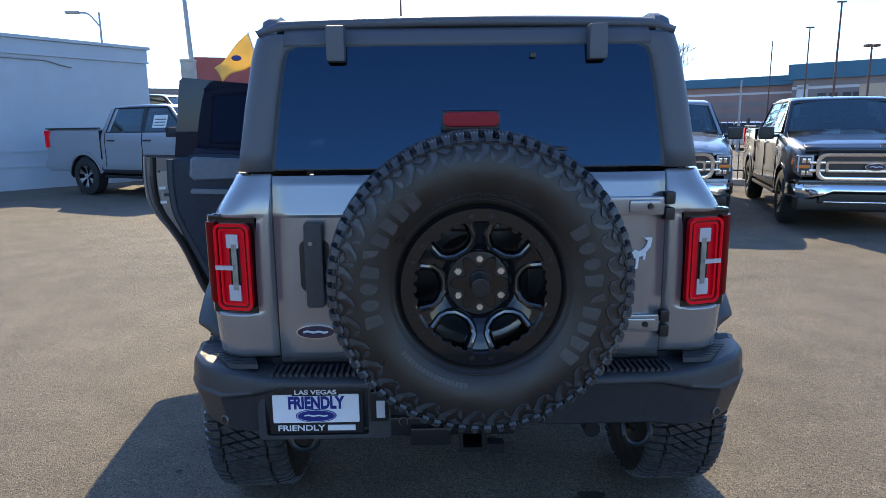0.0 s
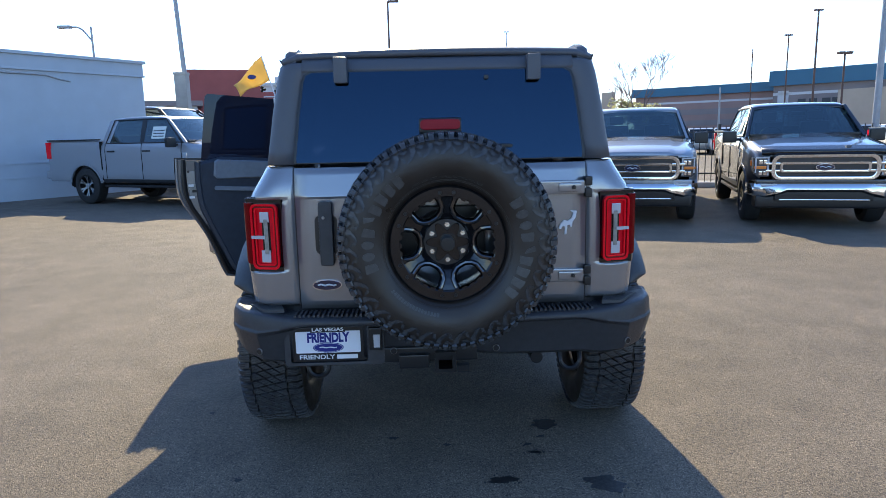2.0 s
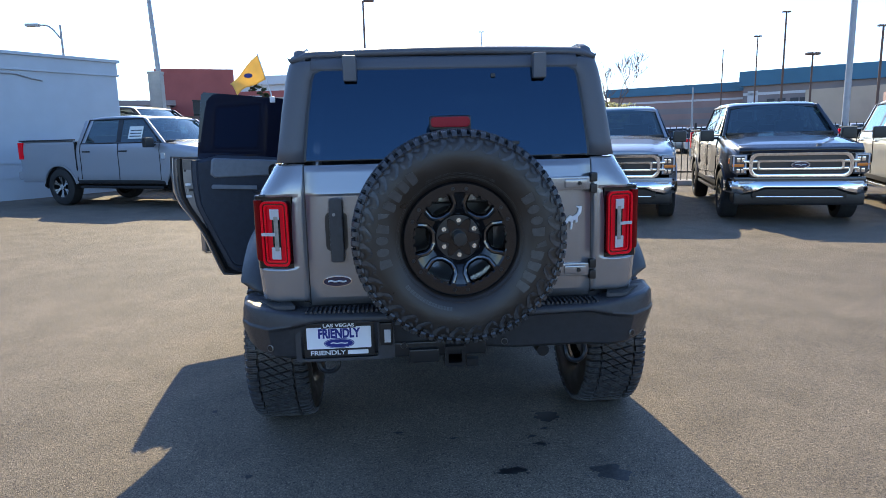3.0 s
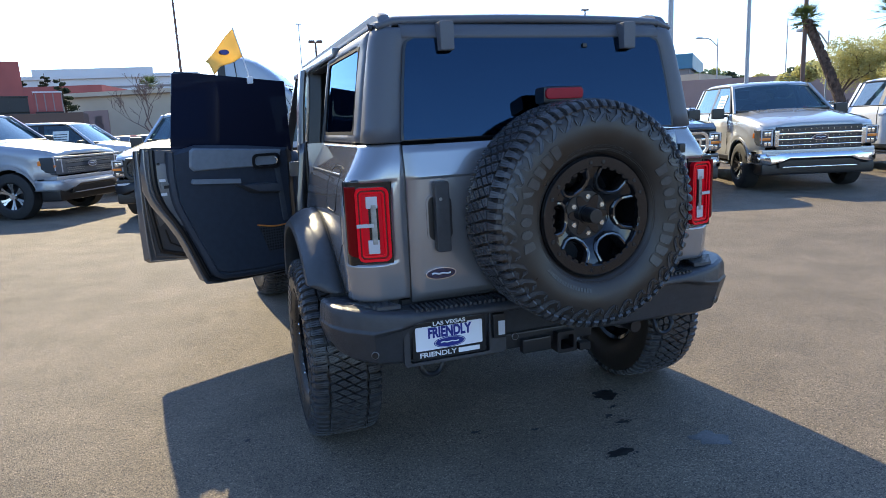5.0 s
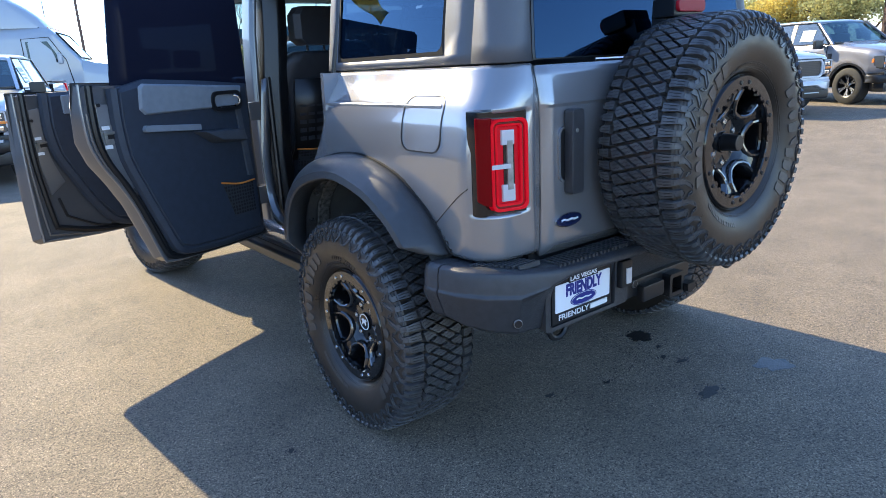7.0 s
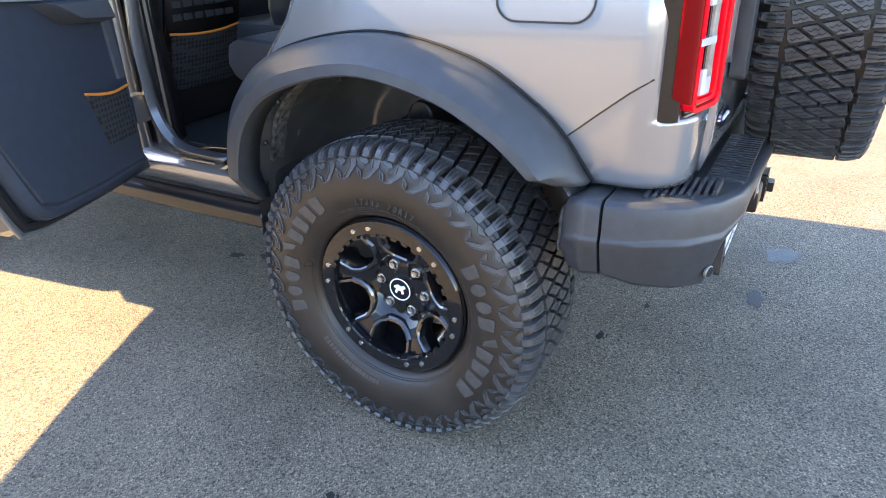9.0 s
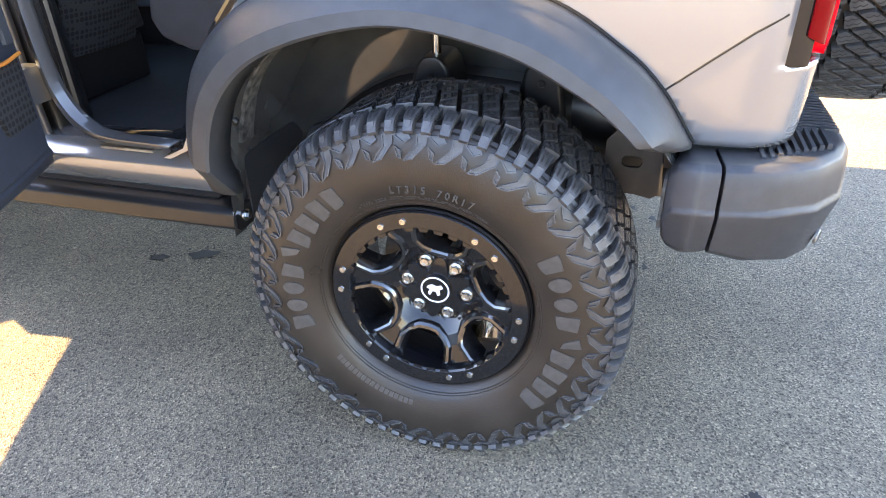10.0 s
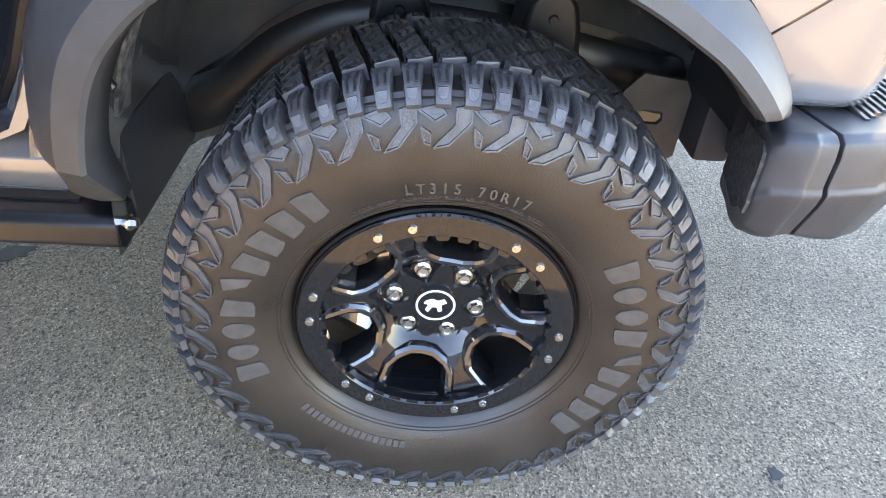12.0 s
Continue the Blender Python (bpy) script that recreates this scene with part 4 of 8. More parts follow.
def palm(at, h, lean, seed, label, size=1.0):
    t = thing("palm_tree", label, "palm tree", (*at, 0))
    bm = bmesh.new()
    pts = [Vector((lean[0] * f ** 1.2, lean[1] * f ** 1.2, h * f - 0.05)) for f in [i / 12 for i in range(13)]]
    tube(bm, pts, 0.155, 12, 0.12)
    rnd = random.Random(seed)
    for i in range(520):
        f = rnd.random() * 0.98
        c = Vector((lean[0] * f ** 1.2, lean[1] * f ** 1.2, h * f))
        a = rnd.uniform(0, 6.3)
        q = c + Vector((math.cos(a), math.sin(a), 0)) * (0.142 - 0.03 * f)
        box(bm, -0.035, 0.035, -0.02, 0.05, -0.03, 0.09, Matrix.Translation(q) @ Euler((rnd.uniform(-0.5, 0.5), 0, a)).to_matrix().to_4x4())
    part("trunk", bm, PALM_BARK, t)
    verts, faces = [], []
    top = pts[-1]
    for i in range(80):
        a, e = rnd.uniform(0, 6.3), rnd.uniform(-0.5, 1.3)
        d = Vector((math.cos(a) * math.cos(e), math.sin(a) * math.cos(e), math.sin(e)))
        stem = top + d * rnd.uniform(0.5, 0.8) * size
        for j in range(12):
            g = (j - 5.5) / 5.5
            side = d.cross(Vector((0, 0, 1))).normalized()
            w = (d * (1 - 0.25 * abs(g)) + side * g * 0.95 + Vector((0, 0, -0.15 * abs(g)))).normalized()
            tip = stem + w * rnd.uniform(0.5, 0.75) * size
            cr = w.cross(d).normalized() if abs(g) > 0.1 else side.cross(d).normalized()
            k = len(verts)
            o = side * 0.022
            verts += [stem - o, stem + o, tip]
            faces.append((k, k + 1, k + 2))
        k = len(verts)
        o = d.cross(Vector((0.3, 0.2, 1))).normalized() * 0.014
        verts += [top - o, top + o, stem + o, stem - o]
        faces.append((k, k + 1, k + 2, k + 3))
    me = bpy.data.meshes.new("fronds")
    me.from_pydata([tuple(v) for v in verts], [], faces)
    me.materials.append(FROND)
    part("fronds", me, None, t)


palm(far(50.0, 26.5), 4.40, (-1.0, 1.32), 1, "leaning fan palm with a rough dark trunk", 0.5)
palm(far(56.9, 27.5), 4.35, (-1.28, 1.79), 2, "leaning fan palm with a full green head", 0.75)
tree(far(47.2, 60), 4.1, 91, LEAF, "bushy yellow-green palo verde tree", 1.3, 5000, 0.11)
palm(far(-4.6, 70), 6.2, (0.2, 0.0), 5, "small far palm behind the bare tree")
palm(far(-2.2, 72), 6.3, (0.0, 0.0), 6, "small far palm behind the bare tree")
palm(far(68.5, 34), 3.6, (0.0, 0.0), 3, "short fan palm among the trees")


def conifer(at, h, seed, label):
    """A dark pine: straight trunk, drooping whorls of branches set with needle tufts."""
    t = thing("pine_tree", label, "tree", (*at, 0))
    part("trunk", tube(bmesh.new(), [(0, 0, -0.05), (0.03 * h, 0, h * 0.5), (0.0, 0, h)], h * 0.025, 8, 0.02), BARK, t)
    rnd = random.Random(seed)
    bm, tufts = bmesh.new(), []
    for i in range(34):
        f = 0.22 + 0.76 * i / 34
        a, reach = rnd.uniform(0, 6.28), h * 0.24 * (1.08 - f) * rnd.uniform(0.6, 1.25) + 0.1
        p, q = Vector((0, 0, h * f)), Vector((reach * math.cos(a), reach * math.sin(a), h * f + reach * rnd.uniform(-0.1, 0.35)))
        tube(bm, [p, p.lerp(q, 0.5), q], 0.02, 4, 0.008)
        tufts += [(p.lerp(q, g), 0.10 + reach * 0.16, 0.6) for g in (0.55, 0.8, 1.0)]
    part("branches", bm, BARK, t)
    clumps("crown", tufts, 4200, 0.05 * h / 5, LEAF_DARK, t, seed)


conifer(far(-10.75, 50), 5.45, 3, "dark green pine in front of a tan store")
conifer(far(-11.5, 70), 7.5, 4, "dark green pine behind a red wall")
conifer(far(-13.0, 70), 7.0, 6, "dark green pine behind a red wall")

# ---- the grey off-road SUV: x to its right, y ahead, rear axle at y = 0 ----
SUV = thing("suv", "dark grey off-road SUV with open doors and a spare wheel", "car", (0.04, 0, 0))
WIDTH = ((0.55, 0.815), (0.62, 0.83), (0.76, 0.848), (0.95, 0.862), (1.10, 0.862), (1.20, 0.852), (1.26, 0.835), (1.30, 0.812), (1.345, 0.785), (1.385, 0.765))
REAR = ((0.55, -0.66), (0.76, -0.675), (0.80, -0.682), (0.95, -0.688), (1.20, -0.688), (1.30, -0.682), (1.385, -0.658))
UPW = ((1.385, 0.752), (1.60, 0.722), (1.76, 0.696), (1.81, 0.682), (1.835, 0.655))
UPR = ((1.385, -0.662), (1.60, -0.632), (1.76, -0.606), (1.81, -0.594), (1.835, -0.568))


def curve(table, v):
    """Smooth value through a table of (v, value)."""
    if v <= table[0][0]:
        return table[0][1]
    for k in range(len(table) - 1):
        (v0, a), (v1, b) = table[k], table[k + 1]
        if v <= v1:
            pa, pb = table[max(k - 1, 0)], table[min(k + 2, len(table) - 1)]
            t, h = (v - v0) / (v1 - v0), v1 - v0
            ma = (b - pa[1]) / (v1 - pa[0]) * h
            mb = (pb[1] - a) / (pb[0] - v0) * h
            return (2 * t ** 3 - 3 * t * t + 1) * a + (t ** 3 - 2 * t * t + t) * ma + (3 * t * t - 2 * t ** 3) * b + (t ** 3 - t * t) * mb
    return table[-1][1]


def outline(w, r, front, rc, gate, side_n=26, rear_n=4):
    """Half plan outline of the left side: from the front edge back round the corner to the tailgate's seam."""
    pts = []
    for i in range(side_n + 1):
        pts.append((-w, front + (r + rc - front) * i / side_n))
    for i in range(1, 9):
        t = radians(90 * i / 8)
        pts.append((-w + rc - rc * math.cos(t), r + rc - rc * math.sin(t)))
    x0 = -w + rc
    for i in range(1, rear_n + 1):
        pts.append((x0 + (-gate - x0) * i / rear_n, r))
    return pts


def quarter(sign):
    bm = bmesh.new()
    zs = [0.56 + 0.825 * k / 66 for k in range(67)]
    rows = []
    for z in zs:
        front = lerp(((0.55, 0.655), (0.62, 0.640), (0.72, 0.605), (0.82, 0.560), (0.92, 0.500), (1.02, 0.410), (1.10, 0.340), (1.18, 0.30)), z)
        o = outline(curve(WIDTH, z), curve(REAR, z), front, 0.115, 0.628, 60)
        rows.append([bm.verts.new((x * -sign, y, z)) for x, y in o])
    for a, b in zip(rows, rows[1:]):
        for i in range(len(a) - 1):
            c = sum(((v.co) for v in (a[i], a[i + 1], b[i], b[i + 1])), Vector()) / 4
            if math.hypot(c.y, c.z - 0.42) < (0.628 if c.y > 0 else 0.612) and abs(c.x) > 0.78:
                continue
            if c.z < 0.78 and c.y < 0:
                continue
            # opening for the tail lamp
            if 0.936 < c.z < 1.252 and c.y < -0.618 and abs(c.x) > 0.689:
                continue
            bm.faces.new((a[i], a[i + 1], b[i + 1], b[i]))
    loose = [v for v in bm.verts if not v.link_faces]
    bmesh.ops.delete(bm, geom=loose, context="VERTS")
    ob = part("quarter_panel", bm, GREY_PAINT, SUV, "glossy grey metallic quarter panel", angle=50)
    solid(ob, 0.02)
    return ob


for sgn in (-1, 1):
    quarter(sgn)

# crease line and fuel door on the left quarter
bm = bmesh.new()
loft(bm, [[(-curve(WIDTH, z) - d, y, z) for z, d in ((1.256, -0.004), (1.259, 0.0), (1.268, 0.0035), (1.273, 0.0005), (1.276, -0.004))] for y in (0.29, 0.1, -0.1, -0.3, -0.46)], False, False)
part("body_crease", bm, GREY_PAINT, SUV)
bm = bmesh.new()
def dense(pts, n=6):
    return [tuple(a + (b - a) * k / n for a, b in zip(p, q)) for p, q in zip(pts, pts[1:] + pts[:1]) for k in range(n)]


o1, i1 = dense(round_rect(-0.478, -0.258, 1.118, 1.302, 0.045)), dense(round_rect(-0.4735, -0.2625, 1.1225, 1.2975, 0.042))
rings = []
for pts, d in ((o1, -0.004), (o1, 0.0022), (i1, 0.0022), (i1, -0.004)):
    rings.append([(-curve(WIDTH, z) - d, y, z) for y, z in pts])
loft(bm, rings, True, False)
fuel = part("fuel_door", bm, SATIN_BLACK, SUV, "rounded grey fuel door")
# panel joint from the lamp to the arch
bm = bmesh.new()
line = [(-0.425, 0.880), (-0.50, 0.942), (-0.56, 0.990), (-0.575, 1.000), (-0.605, 1.02)]
w_at = lambda y, z: curve(WIDTH, z) - (0.115 - math.sqrt(max(0.0, 0.115 ** 2 - max(0.0, -0.573 - y) ** 2)))
tube(bm, [(-w_at(y, z) + 0.0005, y, z) for y, z in line], 0.0022, 6)
part("panel_joint", bm, JOINT, SUV)

# tailgate
bm = bmesh.new()
gate_face = ((0.765, -0.679), (0.80, -0.688), (0.86, -0.692), (1.05, -0.693), (1.246, -0.691), (1.256, -0.695), (1.264, -0.694), (1.30, -0.687), (1.345, -0.679), (1.378, -0.673))
loft(bm, [[(x, r - 0.010 * (1 - (x / 0.63) ** 2), z) for x in [-0.622 + 1.244 * i / 20 for i in range(21)]] for z, r in gate_face], False, False)
gate = part("tailgate", bm, GREY_PAINT, SUV, "glossy grey metallic side-hinged tailgate", angle=7)
solid(gate, 0.03)
for sx in (-0.6255, 0.6255):
    part("tailgate_seal", tube(bmesh.new(), [(sx, lerp(REAR, z) + 0.004, z) for z in (0.77, 0.95, 1.2, 1.3, 1.38)], 0.005, 6), SATIN_BLACK, SUV)
bm = boxes((-0.66, 0.66, -0.665, -0.60, 0.70, 0.775), (-0.82, -0.60, -0.64, -0.45, 0.72, 0.80), (0.60, 0.82, -0.64, -0.45, 0.72, 0.80))
part("rear_valance", bm, SATIN_BLACK, SUV)
# tailgate hinges
for z in (1.272, 0.888):
    bm = boxes((0.40, 0.615, -0.712, -0.69, z - 0.030, z + 0.030), (0.50, 0.60, -0.722, -0.70, z - 0.020, z + 0.020))
    h = part("hinge_arm", bm, GREY_PAINT, SUV, bevel=0.008)
    bm = bmesh.new()
    disc(bm, 0.010, 0.008, 0, 0.008, 12, pose(0.565, -0.722, z, 90))
    part("hinge_bolt", bm, SATIN_BLACK, h)
    bm = boxes((0.615, 0.645, -0.72, -0.68, z - 0.045, z - 0.005), (0.615, 0.645, -0.72, -0.68, z + 0.005, z + 0.045))
    part("hinge_knuckle", bm, SATIN_BLACK, h, bevel=0.006)
# pull handle in its cup
bm = bmesh.new()
frame_prism(bm, round_rect(-0.550, -0.440, 1.00, 1.185, 0.03), round_rect(-0.543, -0.447, 1.007, 1.178, 0.026), "y", -0.703, -0.692)
cup = part("handle_cup", bm, GREY_PAINT, SUV)
bm = bmesh.new()
prism(bm, round_rect(-0.548, -0.442, 1.002, 1.183, 0.03), "y", -0.6995, -0.695)
part("cup_recess", bm, SATIN_BLACK, cup)
bm = bmesh.new()
prism(bm, round_rect(-0.522, -0.464, 0.962, 1.238, 0.012), "y", -0.735, -0.698)
part("gate_handle", bm, BLACK_PLASTIC, SUV, "black vertical pull handle", bevel=0.006)
bm = bmesh.new()
disc(bm, 0.007, 0.006, 0, 0.003, 14, pose(-0.501, -0.735, 1.17, 90))
part("key_lock", bm, DULL_STEEL, SUV)


def oval_badge(parent, at, rx, rz_, m=None, glow_bar=True):
    """Blue oval with a bright rim and a plain pale bar."""
    n = 32
    ell = lambda a, b: [(a * math.cos(2 * math.pi * i / n), b * math.sin(2 * math.pi * i / n)) for i in range(n)]
    base = m if m is not None else Matrix.Translation(at)
    bm = bmesh.new()
    prism(bm, ell(rx, rz_), "y", -0.006, 0.0)
    o = part("badge", bm, CHROME, parent, "blue oval badge with a bright rim", m=base)
    bm = bmesh.new()
    prism(bm, ell(rx * 0.93, rz_ * 0.86), "y", -0.0075, -0.005)
    part("badge_field", bm, OVAL_BLUE, o)
    bm = bmesh.new()
    line = spline([(-0.62, 0.02), (-0.42, 0.14), (-0.15, -0.02), (0.15, 0.08), (0.42, -0.06), (0.62, 0.04)], 24)
    tube(bm, [(a * rx, -0.0078, b * rz_) for a, b in line], rz_ * 0.16, 5)
    part("badge_mark", bm, WHITE_PRINT, o)
    return o


oval_badge(SUV, (-0.503, -0.697, 0.873), 0.064, 0.024)
# plain pale emblem on the tailgate
bm = bmesh.new()
pts = [(0.004, 0.030), (0.020, 0.046), (0.034, 0.040), (0.052, 0.052), (0.060, 0.074), (0.046, 0.086), (0.074, 0.084), (0.070, 0.056), (0.056, 0.038), (0.054, 0.014), (0.046, 0.012), (0.046, 0.026), (0.034, 0.022), (0.030, -0.016), (0.022, -0.018), (0.024, 0.016), (0.014, 0.020), (0.006, 0.006), (-0.004, 0.010)]
prism(bm, [(0.508 + x, 1.085 + z) for x, z in pts], "y", -0.7035, -0.693)
part("emblem", bm, WHITE_PRINT, SUV, "plain pale emblem")

# rear glass, its surround and the roof
ZU = [1.392, 1.45, 1.52, 1.60, 1.68, 1.74, 1.77, 1.79, 1.81, 1.82]
for sign, win in ((-1, True), (1, True)):
    # side shell with an opening for the quarter window
    bm = bmesh.new()
    wy0, wy1, wz0, wz1 = -0.375, 0.325, 1.425, 1.775
    ys = [0.40, 0.365, 0.325, 0.185, 0.045, -0.095, -0.235, -0.375, -0.515]
    zs = [1.392, 1.425, 1.50, 1.60, 1.70, 1.775, 1.80, 1.82, 1.835]
    grid = [[bm.verts.new((sign * lerp(UPW, z), y, z)) for y in ys] for z in zs]
    for a in range(len(zs) - 1):
        for b in range(len(ys) - 1):
            inside = 1 <= a <= 4 and 2 <= b <= 6
            if not inside:
                bm.faces.new((grid[a][b], grid[a][b + 1], grid[a + 1][b + 1], grid[a + 1][b]))
    sh = part("side_shell", bm, ROOF_GREY, SUV, "grey hardtop side")
    solid(sh, 0.03)
    bm = bmesh.new()
    o, i_ = round_rect(wy0 - 0.001, wy1 + 0.001, wz0 - 0.001, wz1 + 0.001, 0.002), round_rect(wy0 + 0.012, wy1 - 0.012, wz0 + 0.012, wz1 - 0.012, 0.028)
    loft(bm, [[(sign * (lerp(UPW, z) + d), y, z) for y, z in pts] for pts, d in ((o, 0.001), (i_, 0.002), (i_, -0.012))], True, False)
    part("window_rim", bm, JOINT, SUV)
    bm = bmesh.new()
    i2 = round_rect(wy0 + 0.010, wy1 - 0.010, wz0 + 0.010, wz1 - 0.010, 0.028)
    bm.faces.new([bm.verts.new((sign * (0.7465 - (z - 1.425) * 0.155 - 0.002), y, z)) for y, z in i2])
    part("quarter_window", bm, DARK_GLASS, SUV, "dark tinted quarter window")
    # rear corner pillar
    bm = bmesh.new()
    rings = []
    for z in ZU:
        w, r = lerp(UPW, z), lerp(UPR, z)
        rc = 0.075
        ring = [(sign * w, -0.516), (sign * w, r + rc)]
        for k in range(1, 8):
            t = radians(90 * k / 7)
            ring.append((sign * (w - rc + rc * math.cos(t)), r + rc - rc * math.sin(t)))
        edge = lerp(((1.39, 0.622), (1.74, 0.578), (1.80, 0.50)), z)
        ring.append((sign * max(edge, 0.01), r))
        rings.append([(x, y, z) for x, y in ring])
    loft(bm, rings, False, False)
    solid(part("corner_pillar", bm, ROOF_GREY, SUV, "grey hardtop corner pillar", angle=50), 0.03)
# header over the glass
bm = bmesh.new()
loft(bm, [[(x, lerp(UPR, z) - 0.002, z) for x in [-0.58 + 1.16 * i / 12 for i in range(13)]] for z in (1.778, 1.79, 1.81, 1.825, 1.835)], False, False)
solid(part("rear_header", bm, ROOF_GREY, SUV), 0.03)
bm = bmesh.new()
gz = [(-0.612, 1.398), (0.612, 1.398), (0.612, 1.42), (0.592, 1.60), (0.572, 1.735), (0.562, 1.762), (0.535, 1.776), (-0.535, 1.776), (-0.562, 1.762), (-0.572, 1.735), (-0.592, 1.60), (-0.612, 1.42)]
loft(bm, [[(x * s, lerp(UPR, z) - d, 1.587 + (z - 1.587) * t) for x, z in gz] for s, t, d in ((1.0, 1.0, 0.004), (1.0, 1.0, -0.006))])
rear_glass = part("rear_window", bm, DARK_GLASS, SUV, "dark tinted rear window")
bm = bmesh.new()
loft(bm, [[(x * s, lerp(UPR, min(z, 1.8)) - d, 1.587 + (z - 1.587) * t) for x, z in gz] for s, t, d in ((1.018, 1.022, -0.004), (1.018, 1.022, 0.003), (1.0, 1.0, 0.003), (1.0, 1.0, -0.004))], True, False)
part("window_seal", bm, SATIN_BLACK, SUV)
# roof with rounded edge
bm = bmesh.new()
rings = []
for y, drop in ((-0.575, 0.028), (-0.56, 0.012), (-0.53, 0.003), (-0.4, 0.0), (0.3, 0.0), (1.0, -0.004), (1.5, 0.0), (1.72, 0.02), (1.80, 0.05)):
    ring = []
    for i in range(21):
        x = -0.668 + 1.336 * i / 20
        e = max(0.0, (abs(x) - 0.60) / 0.068)
        ring.append((x, y, 1.882 - 0.014 * (x / 0.66) ** 2 - 0.020 * e * e - drop))
    rings.append(ring)
loft(bm, rings, False, False)
solid(part("roof", bm, ROOF_GREY, SUV, "grey hardtop roof panel"), 0.03)
for sx in (-1, 1):
    bm = bmesh.new()
    loft(bm, [[(sx * x, y, z) for x, z in ((0.60, 1.79), (0.66, 1.79), (0.655, zz - 0.008), (0.64, zz), (0.61, zz))] for y, zz in ((-0.565, 1.840), (-0.54, 1.870), (-0.48, 1.888), (-0.2, 1.888), (1.6, 1.888), (1.72, 1.868))])
    part("roof_rail", bm, ROOF_GREY, SUV)
# strut covers on the glass
for x in (-0.412, 0.406):
    bm = boxes((x - 0.029, x + 0.029, -0.648, -0.585, 1.727, 1.835))
    part("glass_hinge", bm, ROOF_GREY, SUV, "grey rear-glass hinge cover", bevel=0.008)
bm = boxes((0.195, 0.215, -0.622, -0.612, 1.735, 1.752))
part("washer_nozzle", bm, SATIN_BLACK, SUV, bevel=0.003)
bm = bmesh.new()
tube(bm, [(0.02, -0.668, 1.462), (0.12, -0.666, 1.462), (0.30, -0.664, 1.455)], 0.006, 6)
box(bm, 0.05, 0.31, -0.672, -0.662, 1.448, 1.458)
box(bm, -0.05, 0.06, -0.69, -0.655, 1.44, 1.475)
part("rear_wiper", bm, SATIN_BLACK, SUV)


# tail lamps
def tail_lamp(s):
    cx = s * 0.759
    hw, z0, z1 = 0.072, 0.932, 1.256
    # the lamp's face turns with the body's corner: its outer edge lies further forward
    slant = Matrix.Identity(4)
    slant[1][0], slant[1][3] = s * 0.27, -0.27 * 0.715 + 0.012

    def shape(inset, r, drop=0.0):
        return round_rect(cx - hw + inset, cx + hw - inset, z0 + inset, z1 - inset, r)

    def piece(name, bm, material, parent, label="", bevel=0.0):
        bmesh.ops.transform(bm, matrix=slant, verts=bm.verts)
        return part(name, bm, material, parent, label, bevel=bevel)
    bm = bmesh.new()
    prism(bm, shape(-0.003, 0.012), "y", -0.692, -0.55)
    lamp = piece("tail_lamp", bm, GLOSS_BLACK, SUV, "red and clear tail lamp in a black housing", bevel=0.005)
    bm = bmesh.new()
    ring = lambda d, r: round_rect(cx - hw + 0.010 + d, cx + hw - 0.012 - d, z0 + 0.015 + d, z1 - 0.026 - d, r)
    frame_prism(bm, ring(0.0, 0.024), ring(0.010, 0.018), "y", -0.718, -0.68)
    piece("red_lens", bm, RED_LENS, lamp, bevel=0.004)
    bm = bmesh.new()
    frame_prism(bm, ring(0.011, 0.017), ring(0.015, 0.014), "y", -0.711, -0.68)
    piece("lens_step", bm, DEEP_RED, lamp)
    bm = bmesh.new()
    frame_prism(bm, ring(0.016, 0.013), ring(0.024, 0.009), "y", -0.714, -0.68)
    piece("light_guide", bm, RED_LENS, lamp, bevel=0.003)
    # black flank of the housing with the red lens wrapped round its rear edge
    bm = bmesh.new()
    plan = ((0.8525, -0.600), (0.8515, -0.622), (0.8490, -0.640), (0.8400, -0.656), (0.78, -0.660), (0.78, -0.600))
    loft(bm, [[(s * x, y, z) for x, y in plan] for z in (z0, z1)])
    part("lamp_flank", bm, GLOSS_BLACK, lamp, bevel=0.006)
    bm = bmesh.new()
    plan = ((0.8545, -0.640), (0.8535, -0.646), (0.8510, -0.655), (0.8440, -0.666), (0.8290, -0.675), (0.815, -0.675), (0.815, -0.640))
    loft(bm, [[(s * x, y, z + (0.5 * (y + 0.70) if k == 0 else 0)) for x, y in plan] for k, z in enumerate((z0 + 0.022, 1.10, z1 - 0.02))])
    part("side_lens", bm, SIDE_RED, lamp, bevel=0.006)
    bm = bmesh.new()
    prism(bm, ring(0.0235, 0.008), "y", -0.704, -0.68)
    piece("inner_red_lens", bm, DARK_RED, lamp)
    for za, zb in ((1.150, 1.196), (0.976, 1.030)):
        piece("clear_lens", boxes((cx - 0.022, cx + 0.020, -0.712, -0.68, za, zb)), CLEAR_LENS, lamp, bevel=0.004)
    piece("lamp_column", boxes((cx - s * 0.004 - 0.018, cx - s * 0.004 + 0.018, -0.7065, -0.68, 1.020, 1.160)), GLOSS_BLACK, lamp)
    piece("reverse_lamp", boxes((cx - s * 0.004 - 0.010, cx - s * 0.004 + 0.010, -0.7135, -0.68, 1.012, 1.165)), DULL_STEEL, lamp, bevel=0.004)
    piece("lamp_bar", boxes((min(cx, cx + s * 0.062), max(cx, cx + s * 0.058), -0.7195, -0.68, 1.080, 1.094)), CLEAR_LENS, lamp)


tail_lamp(-1)
tail_lamp(1)

DUSTY = mat("dusty_black_plastic", (0.030, 0.029, 0.027), 0.75, vary=0.9, scale=110, bump=0.6, bump_scale=150)
